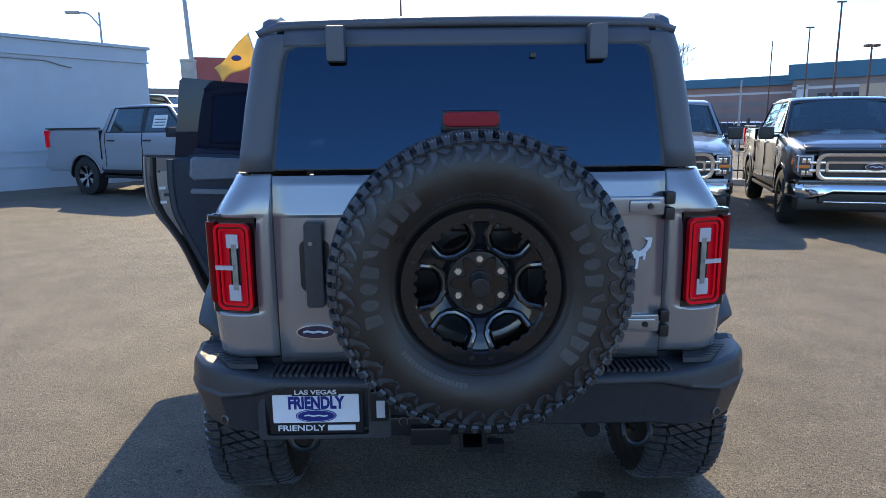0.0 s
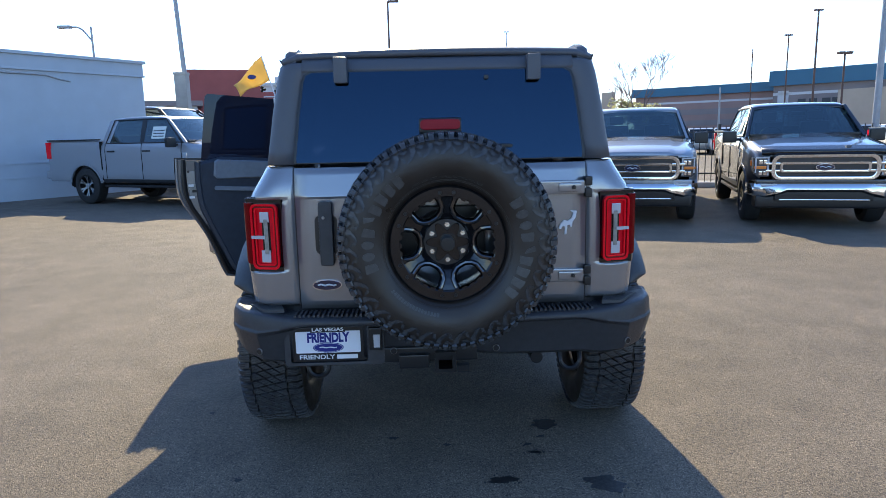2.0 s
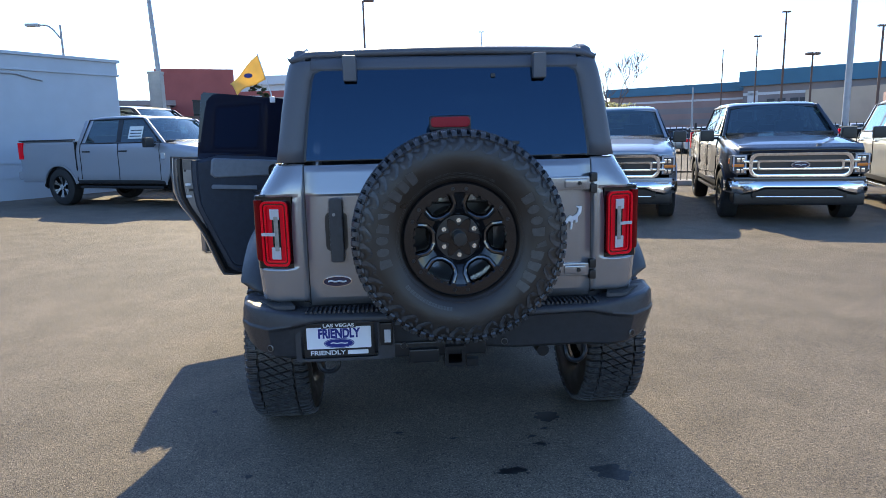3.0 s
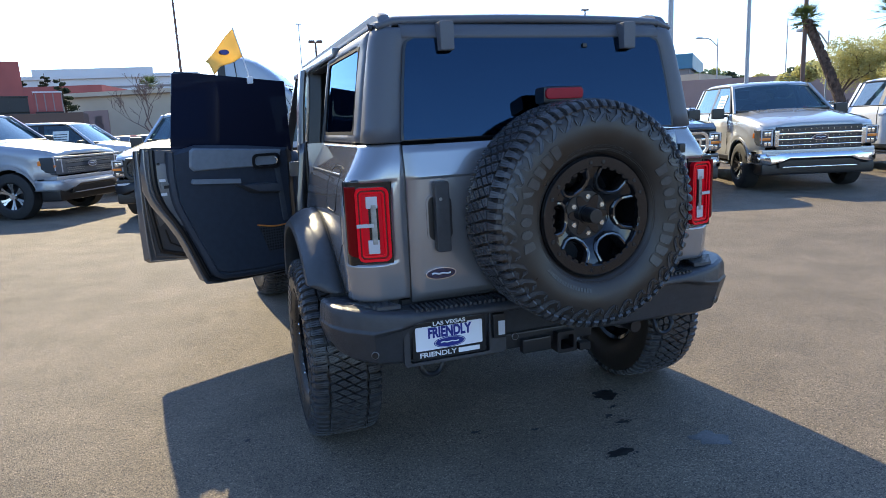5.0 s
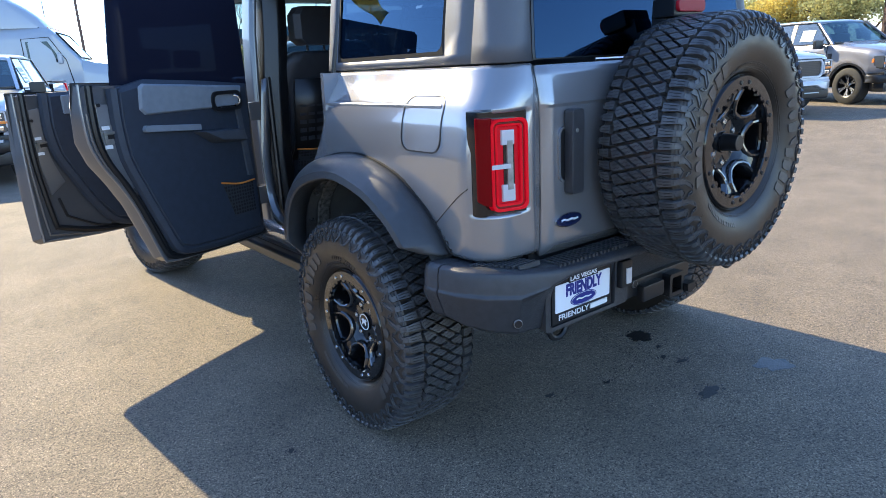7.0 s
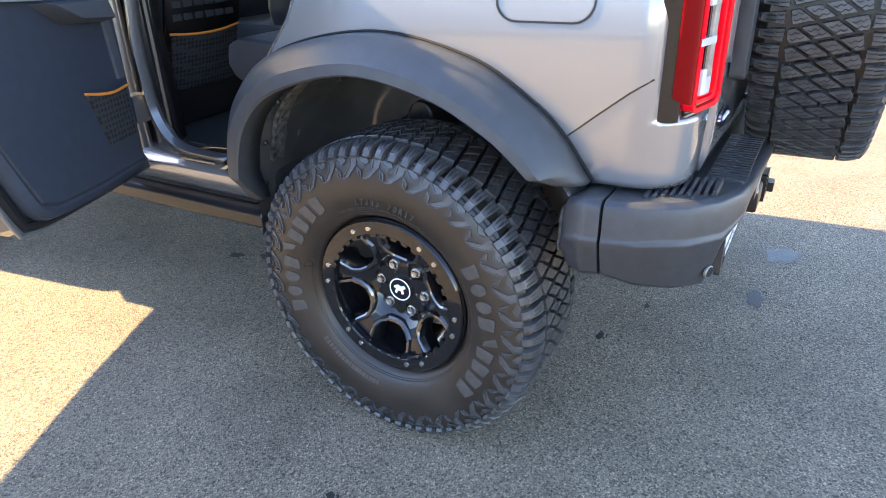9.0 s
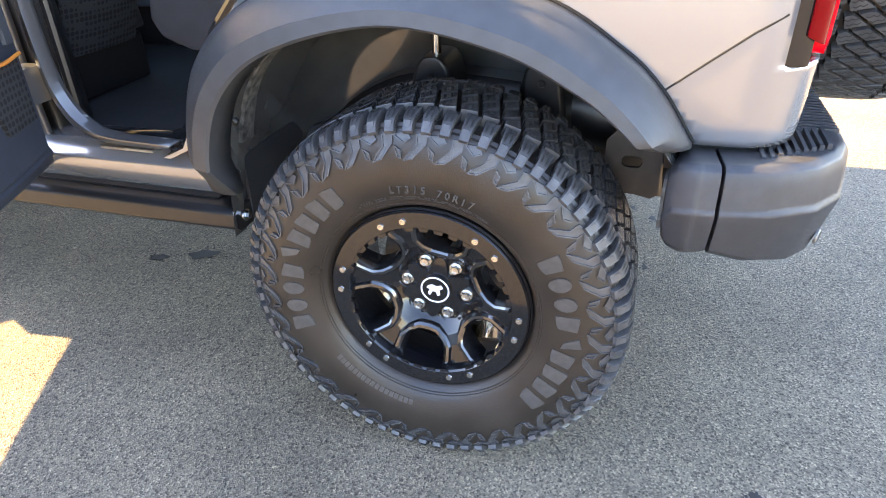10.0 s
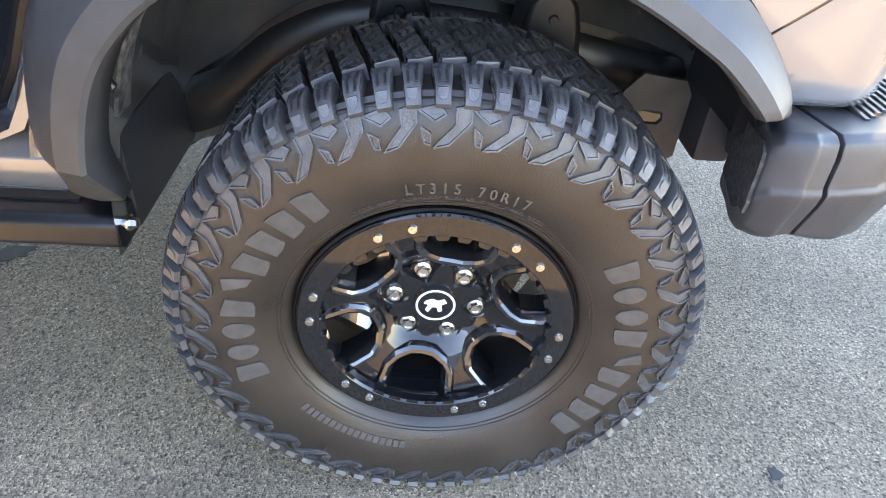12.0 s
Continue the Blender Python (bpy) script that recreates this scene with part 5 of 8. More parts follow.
# rear bumper: a section swept round the tail
def bumper_ring(x, y, nx, ny, top, low, deep):
    k = min(1.0, max(0.0, (0.80 - abs(x)) / 0.2))
    tuck = 0.040 * k
    prof = ((0.16, top - 0.012), (0.02, top), (0.006, top - 0.008), (0.0, top - 0.03 + 0.014 * k), (-0.002, top - 0.075 + 0.047 * k), (-0.008 + tuck * 0.2, top - 0.085 + 0.049 * k), (-0.004 + tuck, top - 0.105 + 0.055 * k), (0.02 + tuck, low + 0.02), (0.05 + tuck, low), (0.16, low + 0.01))
    return [(x - nx * d * deep, y - ny * d * deep, z) for d, z in prof]


bm = bmesh.new()
path = [(-0.945, -0.445, -1, 0.0, 0.775, 0.66), (-0.950, -0.54, -1, -0.05, 0.780, 0.635), (-0.935, -0.63, -0.93, -0.36, 0.780, 0.572), (-0.885, -0.71, -0.75, -0.66, 0.778, 0.555),
        (-0.80, -0.765, -0.42, -0.9, 0.770, 0.54), (-0.70, -0.795, -0.15, -1, 0.762, 0.532), (-0.60, -0.802, 0, -1, 0.755, 0.535), (-0.28, -0.808, 0, -1, 0.750, 0.535), (0.0, -0.810, 0, -1, 0.750, 0.56)]
mid = path[:]
mid[0:2] = [(-0.9502, -0.548, -1, -0.05, 0.780, 0.588)]
full = mid + [(-x, y, -nx, ny, t, l) for x, y, nx, ny, t, l in mid[-2::-1]]
loft(bm, [bumper_ring(x, y, nx, ny, t, l, 1.0 if abs(x) > 0.9 else 1.2) for x, y, nx, ny, t, l in full])
part("rear_bumper", bm, BLACK_PLASTIC, SUV, "black moulded plastic rear bumper", angle=40, bevel=0.004)
for s in (-1, 1):
    bm = bmesh.new()
    loft(bm, [bumper_ring(s * x, y, s * nx, ny, t, l, 1.0) for x, y, nx, ny, t, l in ((-0.930, -0.455, -1, 0.2, 0.758, 0.600), (-0.945, -0.468, -1, 0.1, 0.775, 0.590), (-0.956, -0.490, -1, 0, 0.781, 0.588), (-0.9600, -0.505, -1, 0, 0.783, 0.586), (-0.9530, -0.517, -1, 0, 0.780, 0.586), (-0.9495, -0.543, -1, -0.05, 0.779, 0.588))])
    part("bumper_end", bm, BLACK_PLASTIC, SUV, "dusty black bumper end cap", angle=40, bevel=0.005)
    bm = bmesh.new()
    ring = bumper_ring(s * -0.930, -0.455, s * -1, 0.2, 0.750, 0.626, 0.9)
    loft(bm, [[(x, y + dy, z) for x, y, z in ring] for dy in (0.0, 0.006)])
    part("end_face", bm, DUSTY, SUV, "dust-speckled black end face")
# ribbed step treads on the bumper's top
for s in (-1, 1):
    bm = bmesh.new()
    for k in range(9):
        y = -0.615 - 0.0155 * k
        x0, x1 = 0.875 - 0.012 * k, 0.735 - 0.006 * k
        loft(bm, [[(s * x, y + dy, z) for dy, z in ((-0.005, 0.765), (-0.0035, 0.7800), (0.0035, 0.7800), (0.005, 0.765))] for x in (x0, x1)])
    part("step_tread", bm, BLACK_PLASTIC, SUV)
    bm = bmesh.new()
    for k in range(20):
        x = s * (0.635 - k * 0.020)
        loft(bm, [[(x + dx, y, z) for dx, z in ((-0.0055, 0.745), (-0.0045, 0.7625), (0.0045, 0.7625), (0.0055, 0.745))] for y in (-0.785, -0.70)])
    part("step_tread", bm, BLACK_PLASTIC, SUV)
# plate recess, plate and frame
bm = bmesh.new()
frame_prism(bm, round_rect(-0.690, -0.262, 0.532, 0.722, 0.015), round_rect(-0.665, -0.335, 0.545, 0.710, 0.01), "y", -0.768, -0.735)
part("plate_recess", bm, BLACK_PLASTIC, SUV, bevel=0.004)
plate = part("licence_plate", boxes((-0.655, -0.350, -0.7640, -0.7540, 0.548, 0.702)), SATIN_BLACK, SUV, "white dealer plate with blue print in a black frame", bevel=0.004)
bm = bmesh.new()
prism(bm, round_rect(-0.642, -0.364, 0.588, 0.684, 0.005), "y", -0.7665, -0.7635)
part("plate_face", bm, WHITE_PLATE, plate)
part("frame_tab", boxes((-0.578, -0.428, -0.7672, -0.7635, 0.679, 0.703)), SATIN_BLACK, plate, bevel=0.002)
face = lambda x, z: pose(x, -0.7678, z, 90)
words("LAS VEGAS", 0.021, 0.0006, WHITE_PRINT, plate, face(-0.503, 0.6915), bold=0.0006, width=0.135)
words("FRIENDLY", 0.056, 0.0006, BLUE_PRINT, plate, face(-0.503, 0.6545), bold=0.0026, width=0.182)
words("FRIENDLY", 0.027, 0.0006, WHITE_PRINT, plate, face(-0.553, 0.5695), bold=0.0005, width=0.152)
bm = boxes((-0.467, -0.378, -0.7682, -0.7635, 0.5605, 0.5785))
part("plain_bar", bm, WHITE_PRINT, plate)
n = 28
bm = bmesh.new()
prism(bm, [(-0.503 + 0.066 * math.cos(2 * math.pi * i / n), 0.612 + 0.0225 * math.sin(2 * math.pi * i / n)) for i in range(n)], "y", -0.7682, -0.7665)
part("plate_oval", bm, BLUE_PRINT, plate)
bm = bmesh.new()
frame_prism(bm, [(-0.503 + 0.062 * math.cos(2 * math.pi * i / n), 0.612 + 0.020 * math.sin(2 * math.pi * i / n)) for i in range(n)],
            [(-0.503 + 0.0605 * math.cos(2 * math.pi * i / n), 0.612 + 0.0188 * math.sin(2 * math.pi * i / n)) for i in range(n)], "y", -0.7688, -0.7680)
tube(bm, [(-0.503 + p.x * 0.06, -0.7684, 0.612 + p.y * 0.02) for p in spline([(-0.62, 0.02), (-0.42, 0.14), (-0.15, -0.02), (0.15, 0.08), (0.42, -0.06), (0.62, 0.04)], 6)], 0.0026, 5)
part("plate_oval_mark", bm, WHITE_PRINT, plate)
# parking sensors, plate lamp, tow rings, hitch
for x, y, z, a in ((-0.80, -0.752, 0.598, 25), (-0.222, -0.766, 0.588, 0), (0.222, -0.766, 0.588, 0), (0.80, -0.752, 0.598, -25)):
    bm = bmesh.new()
    disc(bm, 0.013, 0.012, 0, 0.006, 18, pose(0, 0, 0, 90))
    q = part("parking_sensor", bm, SATIN_BLACK, SUV, m=pose(x, y, z, 0, 0, -a))
    bm = bmesh.new()
    revolve(bm, [(0.015, 0), (0.015, 0.005), (0.013, 0.007), (0.0125, 0.004)], 18)
    bmesh.ops.transform(bm, matrix=pose(0, 0, 0, 90), verts=bm.verts)
    part("sensor_rim", bm, DULL_STEEL, q)
bm = boxes((-0.325, -0.27, -0.792, -0.75, 0.60, 0.70))
pl = part("plate_lamp", bm, SATIN_BLACK, SUV, bevel=0.006)
part("lamp_lens", boxes((-0.305, -0.278, -0.797, -0.785, 0.615, 0.672)), CLEAR_LENS, pl)
for x in (-0.56, 0.56):
    bm = bmesh.new()
    ring = [(x + 0.045 * math.cos(t), -0.70, 0.505 + 0.045 * math.sin(t)) for t in [radians(180 + 180 * i / 10) for i in range(11)]]
    tube(bm, [(x - 0.045, -0.66, 0.56)] + ring + [(x + 0.045, -0.66, 0.56)], 0.011, 8)
    part("tow_ring", bm, SATIN_BLACK, SUV)
bm = boxes((-0.30, 0.14, -0.765, -0.66, 0.535, 0.60), (-0.20, -0.07, -0.795, -0.76, 0.515, 0.575))
part("hitch_beam", bm, SATIN_BLACK, SUV, bevel=0.008)
bm = bmesh.new()
frame_prism(bm, round_rect(-0.045, 0.045, 0.495, 0.585, 0.008), round_rect(-0.03, 0.03, 0.51, 0.57, 0.004), "y", -0.802, -0.62)
part("hitch_receiver", bm, SATIN_BLACK, SUV)
bm = boxes((0.05, 0.10, -0.82, -0.78, 0.50, 0.53))
part("hitch_plug", bm, SATIN_BLACK, SUV)
bm = bmesh.new()
tube(bm, [(0.36, -0.25, 0.52), (0.40, -0.5, 0.52), (0.41, -0.70, 0.515)], 0.028, 14)
part("exhaust_pipe", bm, SATIN_BLACK, SUV)

# spare wheel on its carrier, and the high brake lamp above it
bm = bmesh.new()
disc(bm, 0.12, 0.10, 0, 0.25, 24, pose(0, -0.69, 1.085, 90))
box(bm, -0.18, 0.18, -0.76, -0.69, 0.96, 1.21)
part("spare_carrier", bm, SATIN_BLACK, SUV, bevel=0.01)
wheel(SUV, pose(0.014, -0.928, 1.087, 90, 0, 0), 0.0, True)
bm = bmesh.new()
loft(bm, [[(x, y, z) for x, y in ((-0.088, -0.80), (0.088, -0.80), (0.075, -0.70), (-0.075, -0.70))] for z in (1.508, 1.572)])
box(bm, -0.05, 0.05, -0.74, -0.68, 1.30, 1.53)
br = part("high_brake_lamp", bm, SATIN_BLACK, SUV, "red high brake lamp on a black bracket", bevel=0.012)
bm = bmesh.new()
prism(bm, round_rect(-0.081, 0.081, 1.524, 1.566, 0.017), "y", -0.811, -0.79)
part("red_lens", bm, BRAKE_RED, br, bevel=0.005)

# road wheels
wheel(SUV, pose(-0.900, -0.004, 0.424, 90, 0, -90), 20.5, False, True)
wheel(SUV, pose(0.900, -0.004, 0.424, 90, 0, 90), 8)
wheel(SUV, pose(-0.920, 2.97, 0.424, 90, 0, -81), -33)
wheel(SUV, pose(0.890, 2.97, 0.424, 90, 0, 99), 40)


# wheel-arch flares
FELT = mat("dusty_felt", (0.085, 0.08, 0.072), 0.9, vary=0.85, scale=55, bump=1.0, bump_scale=160)
LIP = [(0.470, 0.600), (0.466, 0.72), (0.412, 0.85), (0.290, 0.946), (0.06, 1.002), (-0.15, 0.968), (-0.290, 0.902), (-0.360, 0.85), (-0.412, 0.800)]
ROOT = [(0.570, 0.590), (0.572, 0.74), (0.515, 0.905), (0.360, 1.03), (0.06, 1.086), (-0.20, 1.04), (-0.350, 0.955), (-0.426, 0.886), (-0.492, 0.790)]


def flare(sign, y0=0.0, back=False):
    lip, root = spline([(0, y, z) for y, z in LIP], 8), spline([(0, y, z) for y, z in ROOT], 8)
    bm = bmesh.new()
    rings = []
    for k, (a, b) in enumerate(zip(root, lip)):
        end = min(1.0, k / 6, (len(lip) - 1 - k) / 5 + 0.35)
        bulge = 0.06 + 0.08 * end
        ring = []
        for f, w in ((0.0, 0.0), (0.015, 0.30), (0.05, 0.42), (0.20, 0.62), (0.40, 0.80), (0.60, 0.93), (0.64, 0.965), (0.94, 1.0), (1.0, 0.96), (1.0, 0.80), (0.98, 0.35)):
            p = a.lerp(b, f)
            ring.append((sign * (0.855 + bulge * w), y0 + (-p.y if back else p.y), p.z))
        rings.append(ring)
    loft(bm, rings, False, False)
    solid(part("wheel_arch_flare", bm, FLARE_PLASTIC, SUV, "matt dark grey plastic wheel-arch flare", angle=30), 0.008)
    bm = bmesh.new()
    tube(bm, [(sign * (curve(WIDTH, p.z) + 0.001), y0 + (-p.y if back else p.y), p.z) for p in root], 0.005, 6)
    part("flare_seal", bm, JOINT, SUV)
    # liner inside the arch
    bm = bmesh.new()
    edge = spline([(0, 0.503, 0.475), (0, 0.492, 0.60)] + [(0, y * 1.02, z + 0.005) for y, z in LIP[1:]] + [(0, -0.47, 0.74), (0, -0.50, 0.62)], 4)
    Y = lambda p: y0 + (-p.y if back else p.y)
    def at(p, x, dr):
        """A place on the liner: dr further from the axle than the lip."""
        q = Vector((0, p.y, p.z - 0.424))
        q = q * (1 + dr / q.length)
        return (sign * x, y0 + (-q.y if back else q.y), q.z + 0.424)
    prof = ((0.905, 0.002), (0.892, 0.008), (0.852, 0.004), (0.846, 0.012), (0.74, 0.018), (0.60, 0.018), (0.53, 0.010), (0.48, -0.010), (0.445, -0.045), (0.425, -0.095), (0.415, -0.36))
    loft(bm, [[at(p, x, dr) for x, dr in prof] for p in edge], False, False)
    part("arch_liner", bm, LINER, SUV, "black plastic wheel-arch liner", angle=62)
    part("inner_arch", boxes((min(sign * 0.40, sign * 0.41), max(sign * 0.40, sign * 0.41), y0 - 0.5, y0 + 0.5, 0.47, 1.0)), LINER, SUV)
    part("mud_guard", boxes((min(sign * 0.45, sign * 0.82), max(sign * 0.45, sign * 0.82), *sorted((y0 + (-0.500 if back else 0.500), y0 + (-0.512 if back else 0.512))), 0.485, 0.66)), BLACK_PLASTIC, SUV, "black plastic guard in the wheel arch", bevel=0.004)
    # rough felt patch on the liner's front
    bm = bmesh.new()
    loft(bm, [[at(p, x, 0.013 - d) for x, d in ((0.838 + 0.006 * math.sin(7.1 * p.z * 9), 0.0), (0.834, 0.009), (0.785, 0.009), (0.778 + 0.010 * math.sin(5.3 * p.z * 9), 0.0))] for p in edge[7:17]], False, False)
    part("liner_felt", bm, FELT, SUV, "rough dusty felt patch")
    for k in (5, 9, 13, 17):
        bm = bmesh.new()
        disc(bm, 0.010, 0.007, -0.004, 0.005, 12)
        x, y, z = at(edge[k], 0.868, 0.004)
        part("liner_clip", bm, SATIN_BLACK, SUV, m=look((x, y, z), (x, y + 0.4 * (y - y0), z + 0.4 * (z - 0.424))))


for sgn in (-1, 1):
    flare(sgn)
    flare(sgn, 2.95, True)
# suspension and frame behind the wheel
for sgn in (-1, 1):
    for y in (0.078, -0.178):
        bm = bmesh.new()
        tube(bm, [(sgn * 0.60, y, 0.80), (sgn * 0.60, y, 1.02)], 0.0115, 14)
        sa = part("shock_rod", bm, STEEL, SUV, "bright steel damper rod")
        bm = bmesh.new()
        loft(bm, [[(sgn * x, y + dy, z) for dy, x in ((-w, 0.640), (-w * 0.8, 0.648), (w * 0.8, 0.648), (w, 0.640), (w, 0.52), (-w, 0.52))] for z, w in ((0.66, 0.060), (0.76, 0.056), (0.81, 0.050), (0.845, 0.040), (0.862, 0.026), (0.867, 0.012))])
        br_ = part("damper_mount", bm, SATIN_BLACK, SUV, "black domed damper mount", bevel=0.004)
        bm = bmesh.new()
        disc(bm, 0.009, 0.007, 0, 0.005, 12, pose(sgn * 0.648, y, 0.822, 0, sgn * 90))
        part("mount_bolt", bm, SATIN_BLACK, br_)
    bm = bmesh.new()
    rail = spline([(0, -0.68, 0.64), (0, -0.45, 0.66), (0, -0.22, 0.705), (0, 0.0, 0.732), (0, 0.18, 0.728), (0, 0.32, 0.67), (0, 0.44, 0.58), (0, 0.6, 0.53)], 4) + [Vector((0, 3.4, 0.53))]
    loft(bm, [[(sgn * x, p.y, p.z + dz) for x, dz in ((0.42, -0.06), (0.50, -0.06), (0.52, -0.03), (0.52, 0.03), (0.50, 0.06), (0.42, 0.06))] for p in rail])
    part("chassis_rail", bm, SATIN_BLACK, SUV, "gloss black arched chassis rail", angle=45)
MUDDY = mat("dusty_chassis_paint", (0.058, 0.047, 0.038), 0.6, vary=0.3, scale=18)
for sgn in (-1, 1):
    bm = bmesh.new()
    plate_o = [(-0.325, 0.60), (-0.33, 0.70), (-0.36, 0.735), (-0.44, 0.725), (-0.455, 0.70), (-0.455, 0.575), (-0.44, 0.565), (-0.34, 0.585)]
    hole = [(-0.390 + 0.024 * c_, 0.652 + 0.014 * s_) for c_, s_ in ((1, 0.3), (0.7, 1), (-0.5, 1), (-0.9, 0.7), (-1, -0.3), (-0.7, -1), (0.5, -1), (0.9, -0.6))]
    frame_prism(bm, plate_o, hole, "x", min(sgn * 0.622, sgn * 0.634), max(sgn * 0.622, sgn * 0.634))
    part("body_mount", bm, MUDDY, SUV, "dusty brown bracket with an oval hole")
    part("bumper_support", boxes((min(sgn * 0.56, sgn * 0.70), max(sgn * 0.56, sgn * 0.70), -0.53, -0.462, 0.60, 0.74)), BLACK_PLASTIC, SUV, bevel=0.012)
bm = bmesh.new()
tube(bm, [(-0.72, 0, 0.424), (0.72, 0, 0.424)], 0.045, 12)
disc(bm, 0.14, 0.12, -0.1, 0.12, 20, pose(0.06, 0.02, 0.424, 90))
part("rear_axle", bm, SATIN_BLACK, SUV)
UNDER = mat("dirty_underbody", (0.012, 0.011, 0.010), 0.8, vary=0.3, scale=10)
bm = boxes((-0.40, 0.40, -0.60, 0.2, 0.56, 0.70), (-0.70, 0.70, 0.60, 3.3, 0.50, 0.60))
part("underbody", bm, UNDER, SUV, bevel=0.02)


DOOR_GLASS = glass("deep_privacy_glass", (0.4, 0.55, 0.9), see=0.012, base=0.035, gloss=(0.6, 0.75, 1.0))
nt = DOOR_GLASS.node_tree
film, both = nt.nodes.new("ShaderNodeBsdfDiffuse"), nt.nodes.new("ShaderNodeAddShader")
film.inputs["Color"].default_value = (0.012, 0.013, 0.025, 1)
mixed = nt.nodes["Material Output"].inputs["Surface"].links[0].from_socket
nt.links.new(mixed, both.inputs[0]), nt.links.new(film.outputs[0], both.inputs[1])
nt.links.new(both.outputs[0], nt.nodes["Material Output"].inputs["Surface"])
SCREEN_GLASS = glass("screen_glass", (0.7, 0.9, 0.9), see=0.35)
# lighter copy of the jamb grey, so rolled edges and latch plates look lit
LIT_JAMB = paint("lit_grey_jamb", (0.20, 0.205, 0.215), 0.6, 0.3)
ARM_TRIM = mat("dark_grey_trim", (0.055, 0.062, 0.075), 0.5, vary=0.1, scale=30, bump=0.25, bump_scale=700)
# ---- cabin, sills, front end and the open doors ----
for sgn in (-1, 1):
    # sill
    bm = bmesh.new()
    loft(bm, [[(sgn * x, y, z) for x, z in ((0.70, 0.53), (0.815, 0.545), (0.832, 0.58), (0.832, 0.615), (0.80, 0.64), (0.74, 0.655), (0.70, 0.655))] for y in (0.585, 0.66, 1.0, 2.2, 2.42)])
    part("sill", bm, GREY_PAINT, SUV, "grey painted door sill", bevel=0.004)
    # black rock rail
    bm = bmesh.new()
    loft(bm, [[(sgn * x, y, z) for x, z in ((0.81, 0.480), (0.875, 0.480), (0.888, 0.492), (0.888, 0.530), (0.875, 0.543), (0.81, 0.543))] for y in (0.505, 0.56, 2.34, 2.42)])
    rr_ = part("rock_rail", bm, SATIN_BLACK, SUV, "black steel rock rail", bevel=0.006)
    bm = bmesh.new()
    disc(bm, 0.016, 0.015, 0.0, 0.004, 18, pose(sgn * 0.85, 0.505, 0.514, 90))
    disc(bm, 0.010, 0.009, 0.004, 0.014, 6, pose(sgn * 0.85, 0.505, 0.514, 90))
    part("rail_bolt", bm, STEEL, rr_)
    bm = boxes((min(sgn * 0.70, sgn * 0.84), max(sgn * 0.70, sgn * 0.84), 0.58, 2.40, 0.515, 0.548))
    part("sill_trim", bm, SATIN_BLACK, SUV)
# left door aperture: rear edge of the quarter, B post, A post
bm = bmesh.new()
line = [(0.70, 0.642), (0.635, 0.672), (0.600, 0.73), (0.560, 0.82), (0.500, 0.92), (0.410, 1.02), (0.340, 1.10), (0.30, 1.18), (0.29, 1.385)]
loft(bm, [[(-0.845, y - 0.01, z), (-0.845, y + 0.012, z), (-0.80, y + 0.022, z), (-0.775, y + 0.05, z + 0.0), (-0.70, y + 0.05, z), (-0.70, y - 0.01, z)] for y, z in line])
part("door_jamb", bm, GREY_PAINT, SUV, "grey painted rear door jamb", angle=40)
bm = bmesh.new()
tube(bm, [(-0.752, y + 0.062, z + 0.01) for y, z in line] + [(-0.715, 0.34, 1.60), (-0.68, 0.36, 1.78), (-0.66, 0.45, 1.80), (-0.66, 1.0, 1.805)], 0.013, 8)
tube(bm, [(-0.752, 0.66, 0.662), (-0.752, 0.98, 0.662), (-0.76, 1.02, 0.72), (-0.75, 1.03, 1.38)], 0.013, 8)
part("door_seal", bm, SATIN_BLACK, SUV)
bm = bmesh.new()
loft(bm, [[(-0.825 + t, y0 + 0.05, z), (-0.83 + t, y0 + 0.13, z), (-0.79 + t, y0 + 0.14, z), (-0.785 + t, y0 + 0.06, z), (-0.795 + t, y0 + 0.03, z), (-0.81 + t, y0 + 0.03, z)] for z, t, y0 in ((0.60, 0.03, 1.09), (0.75, 0.03, 1.10), (1.0, 0.04, 1.11), (1.36, 0.05, 1.12), (1.60, 0.07, 1.13), (1.82, 0.10, 1.13))])
part("b_post", bm, SHADED_JAMB, SUV, "grey painted door post", angle=40, bevel=0.006)
bm = bmesh.new()
loft(bm, [[(-0.775 + t, y0 + 0.15, z), (-0.775 + t, y0 + 0.01, z), (-0.70 + t, y0 - 0.02, z), (-0.64 + t, y0 + 0.02, z), (-0.64 + t, y0 + 0.12, z)] for z, t, y0 in ((0.60, 0.02, 1.10), (0.75, 0.02, 1.10), (1.0, 0.02, 1.11), (1.36, 0.05, 1.12), (1.60, 0.08, 1.13), (1.82, 0.10, 1.14))])
part("post_trim", bm, SATIN_BLACK, SUV, "black moulded trim on the door post", angle=40, bevel=0.012)
# flange that turns from the post into the sill
bm = bmesh.new()
line = [(1.035, 1.36), (1.03, 1.1), (1.02, 0.85), (1.0, 0.755), (0.955, 0.695), (0.88, 0.668), (0.70, 0.662)]
line = [(p.y, p.z) for p in spline([(0, y, z) for y, z in line], 4)]
loft(bm, [[(-0.835 + t, y + 0.004, z - 0.004), (-0.838 + t, y - 0.010, z + 0.010), (-0.815 + t, y - 0.018, z + 0.016), (-0.80 + t, y - 0.014, z + 0.014), (-0.78 + t, y + 0.01, z - 0.01)] for (y, z), t in [(p, 0.05 * max(0, (p[1] - 1.0) / 0.36)) for p in line]], False, False)
solid(part("aperture_flange", bm, SHADED_JAMB, SUV, "glossy grey door opening flange"), 0.004)
bm = boxes((-0.822, -0.79, 0.76, 0.92, 0.640, 0.6475))
part("scuff_plate", bm, DULL_STEEL, SUV, "brushed metal scuff plate", bevel=0.002)
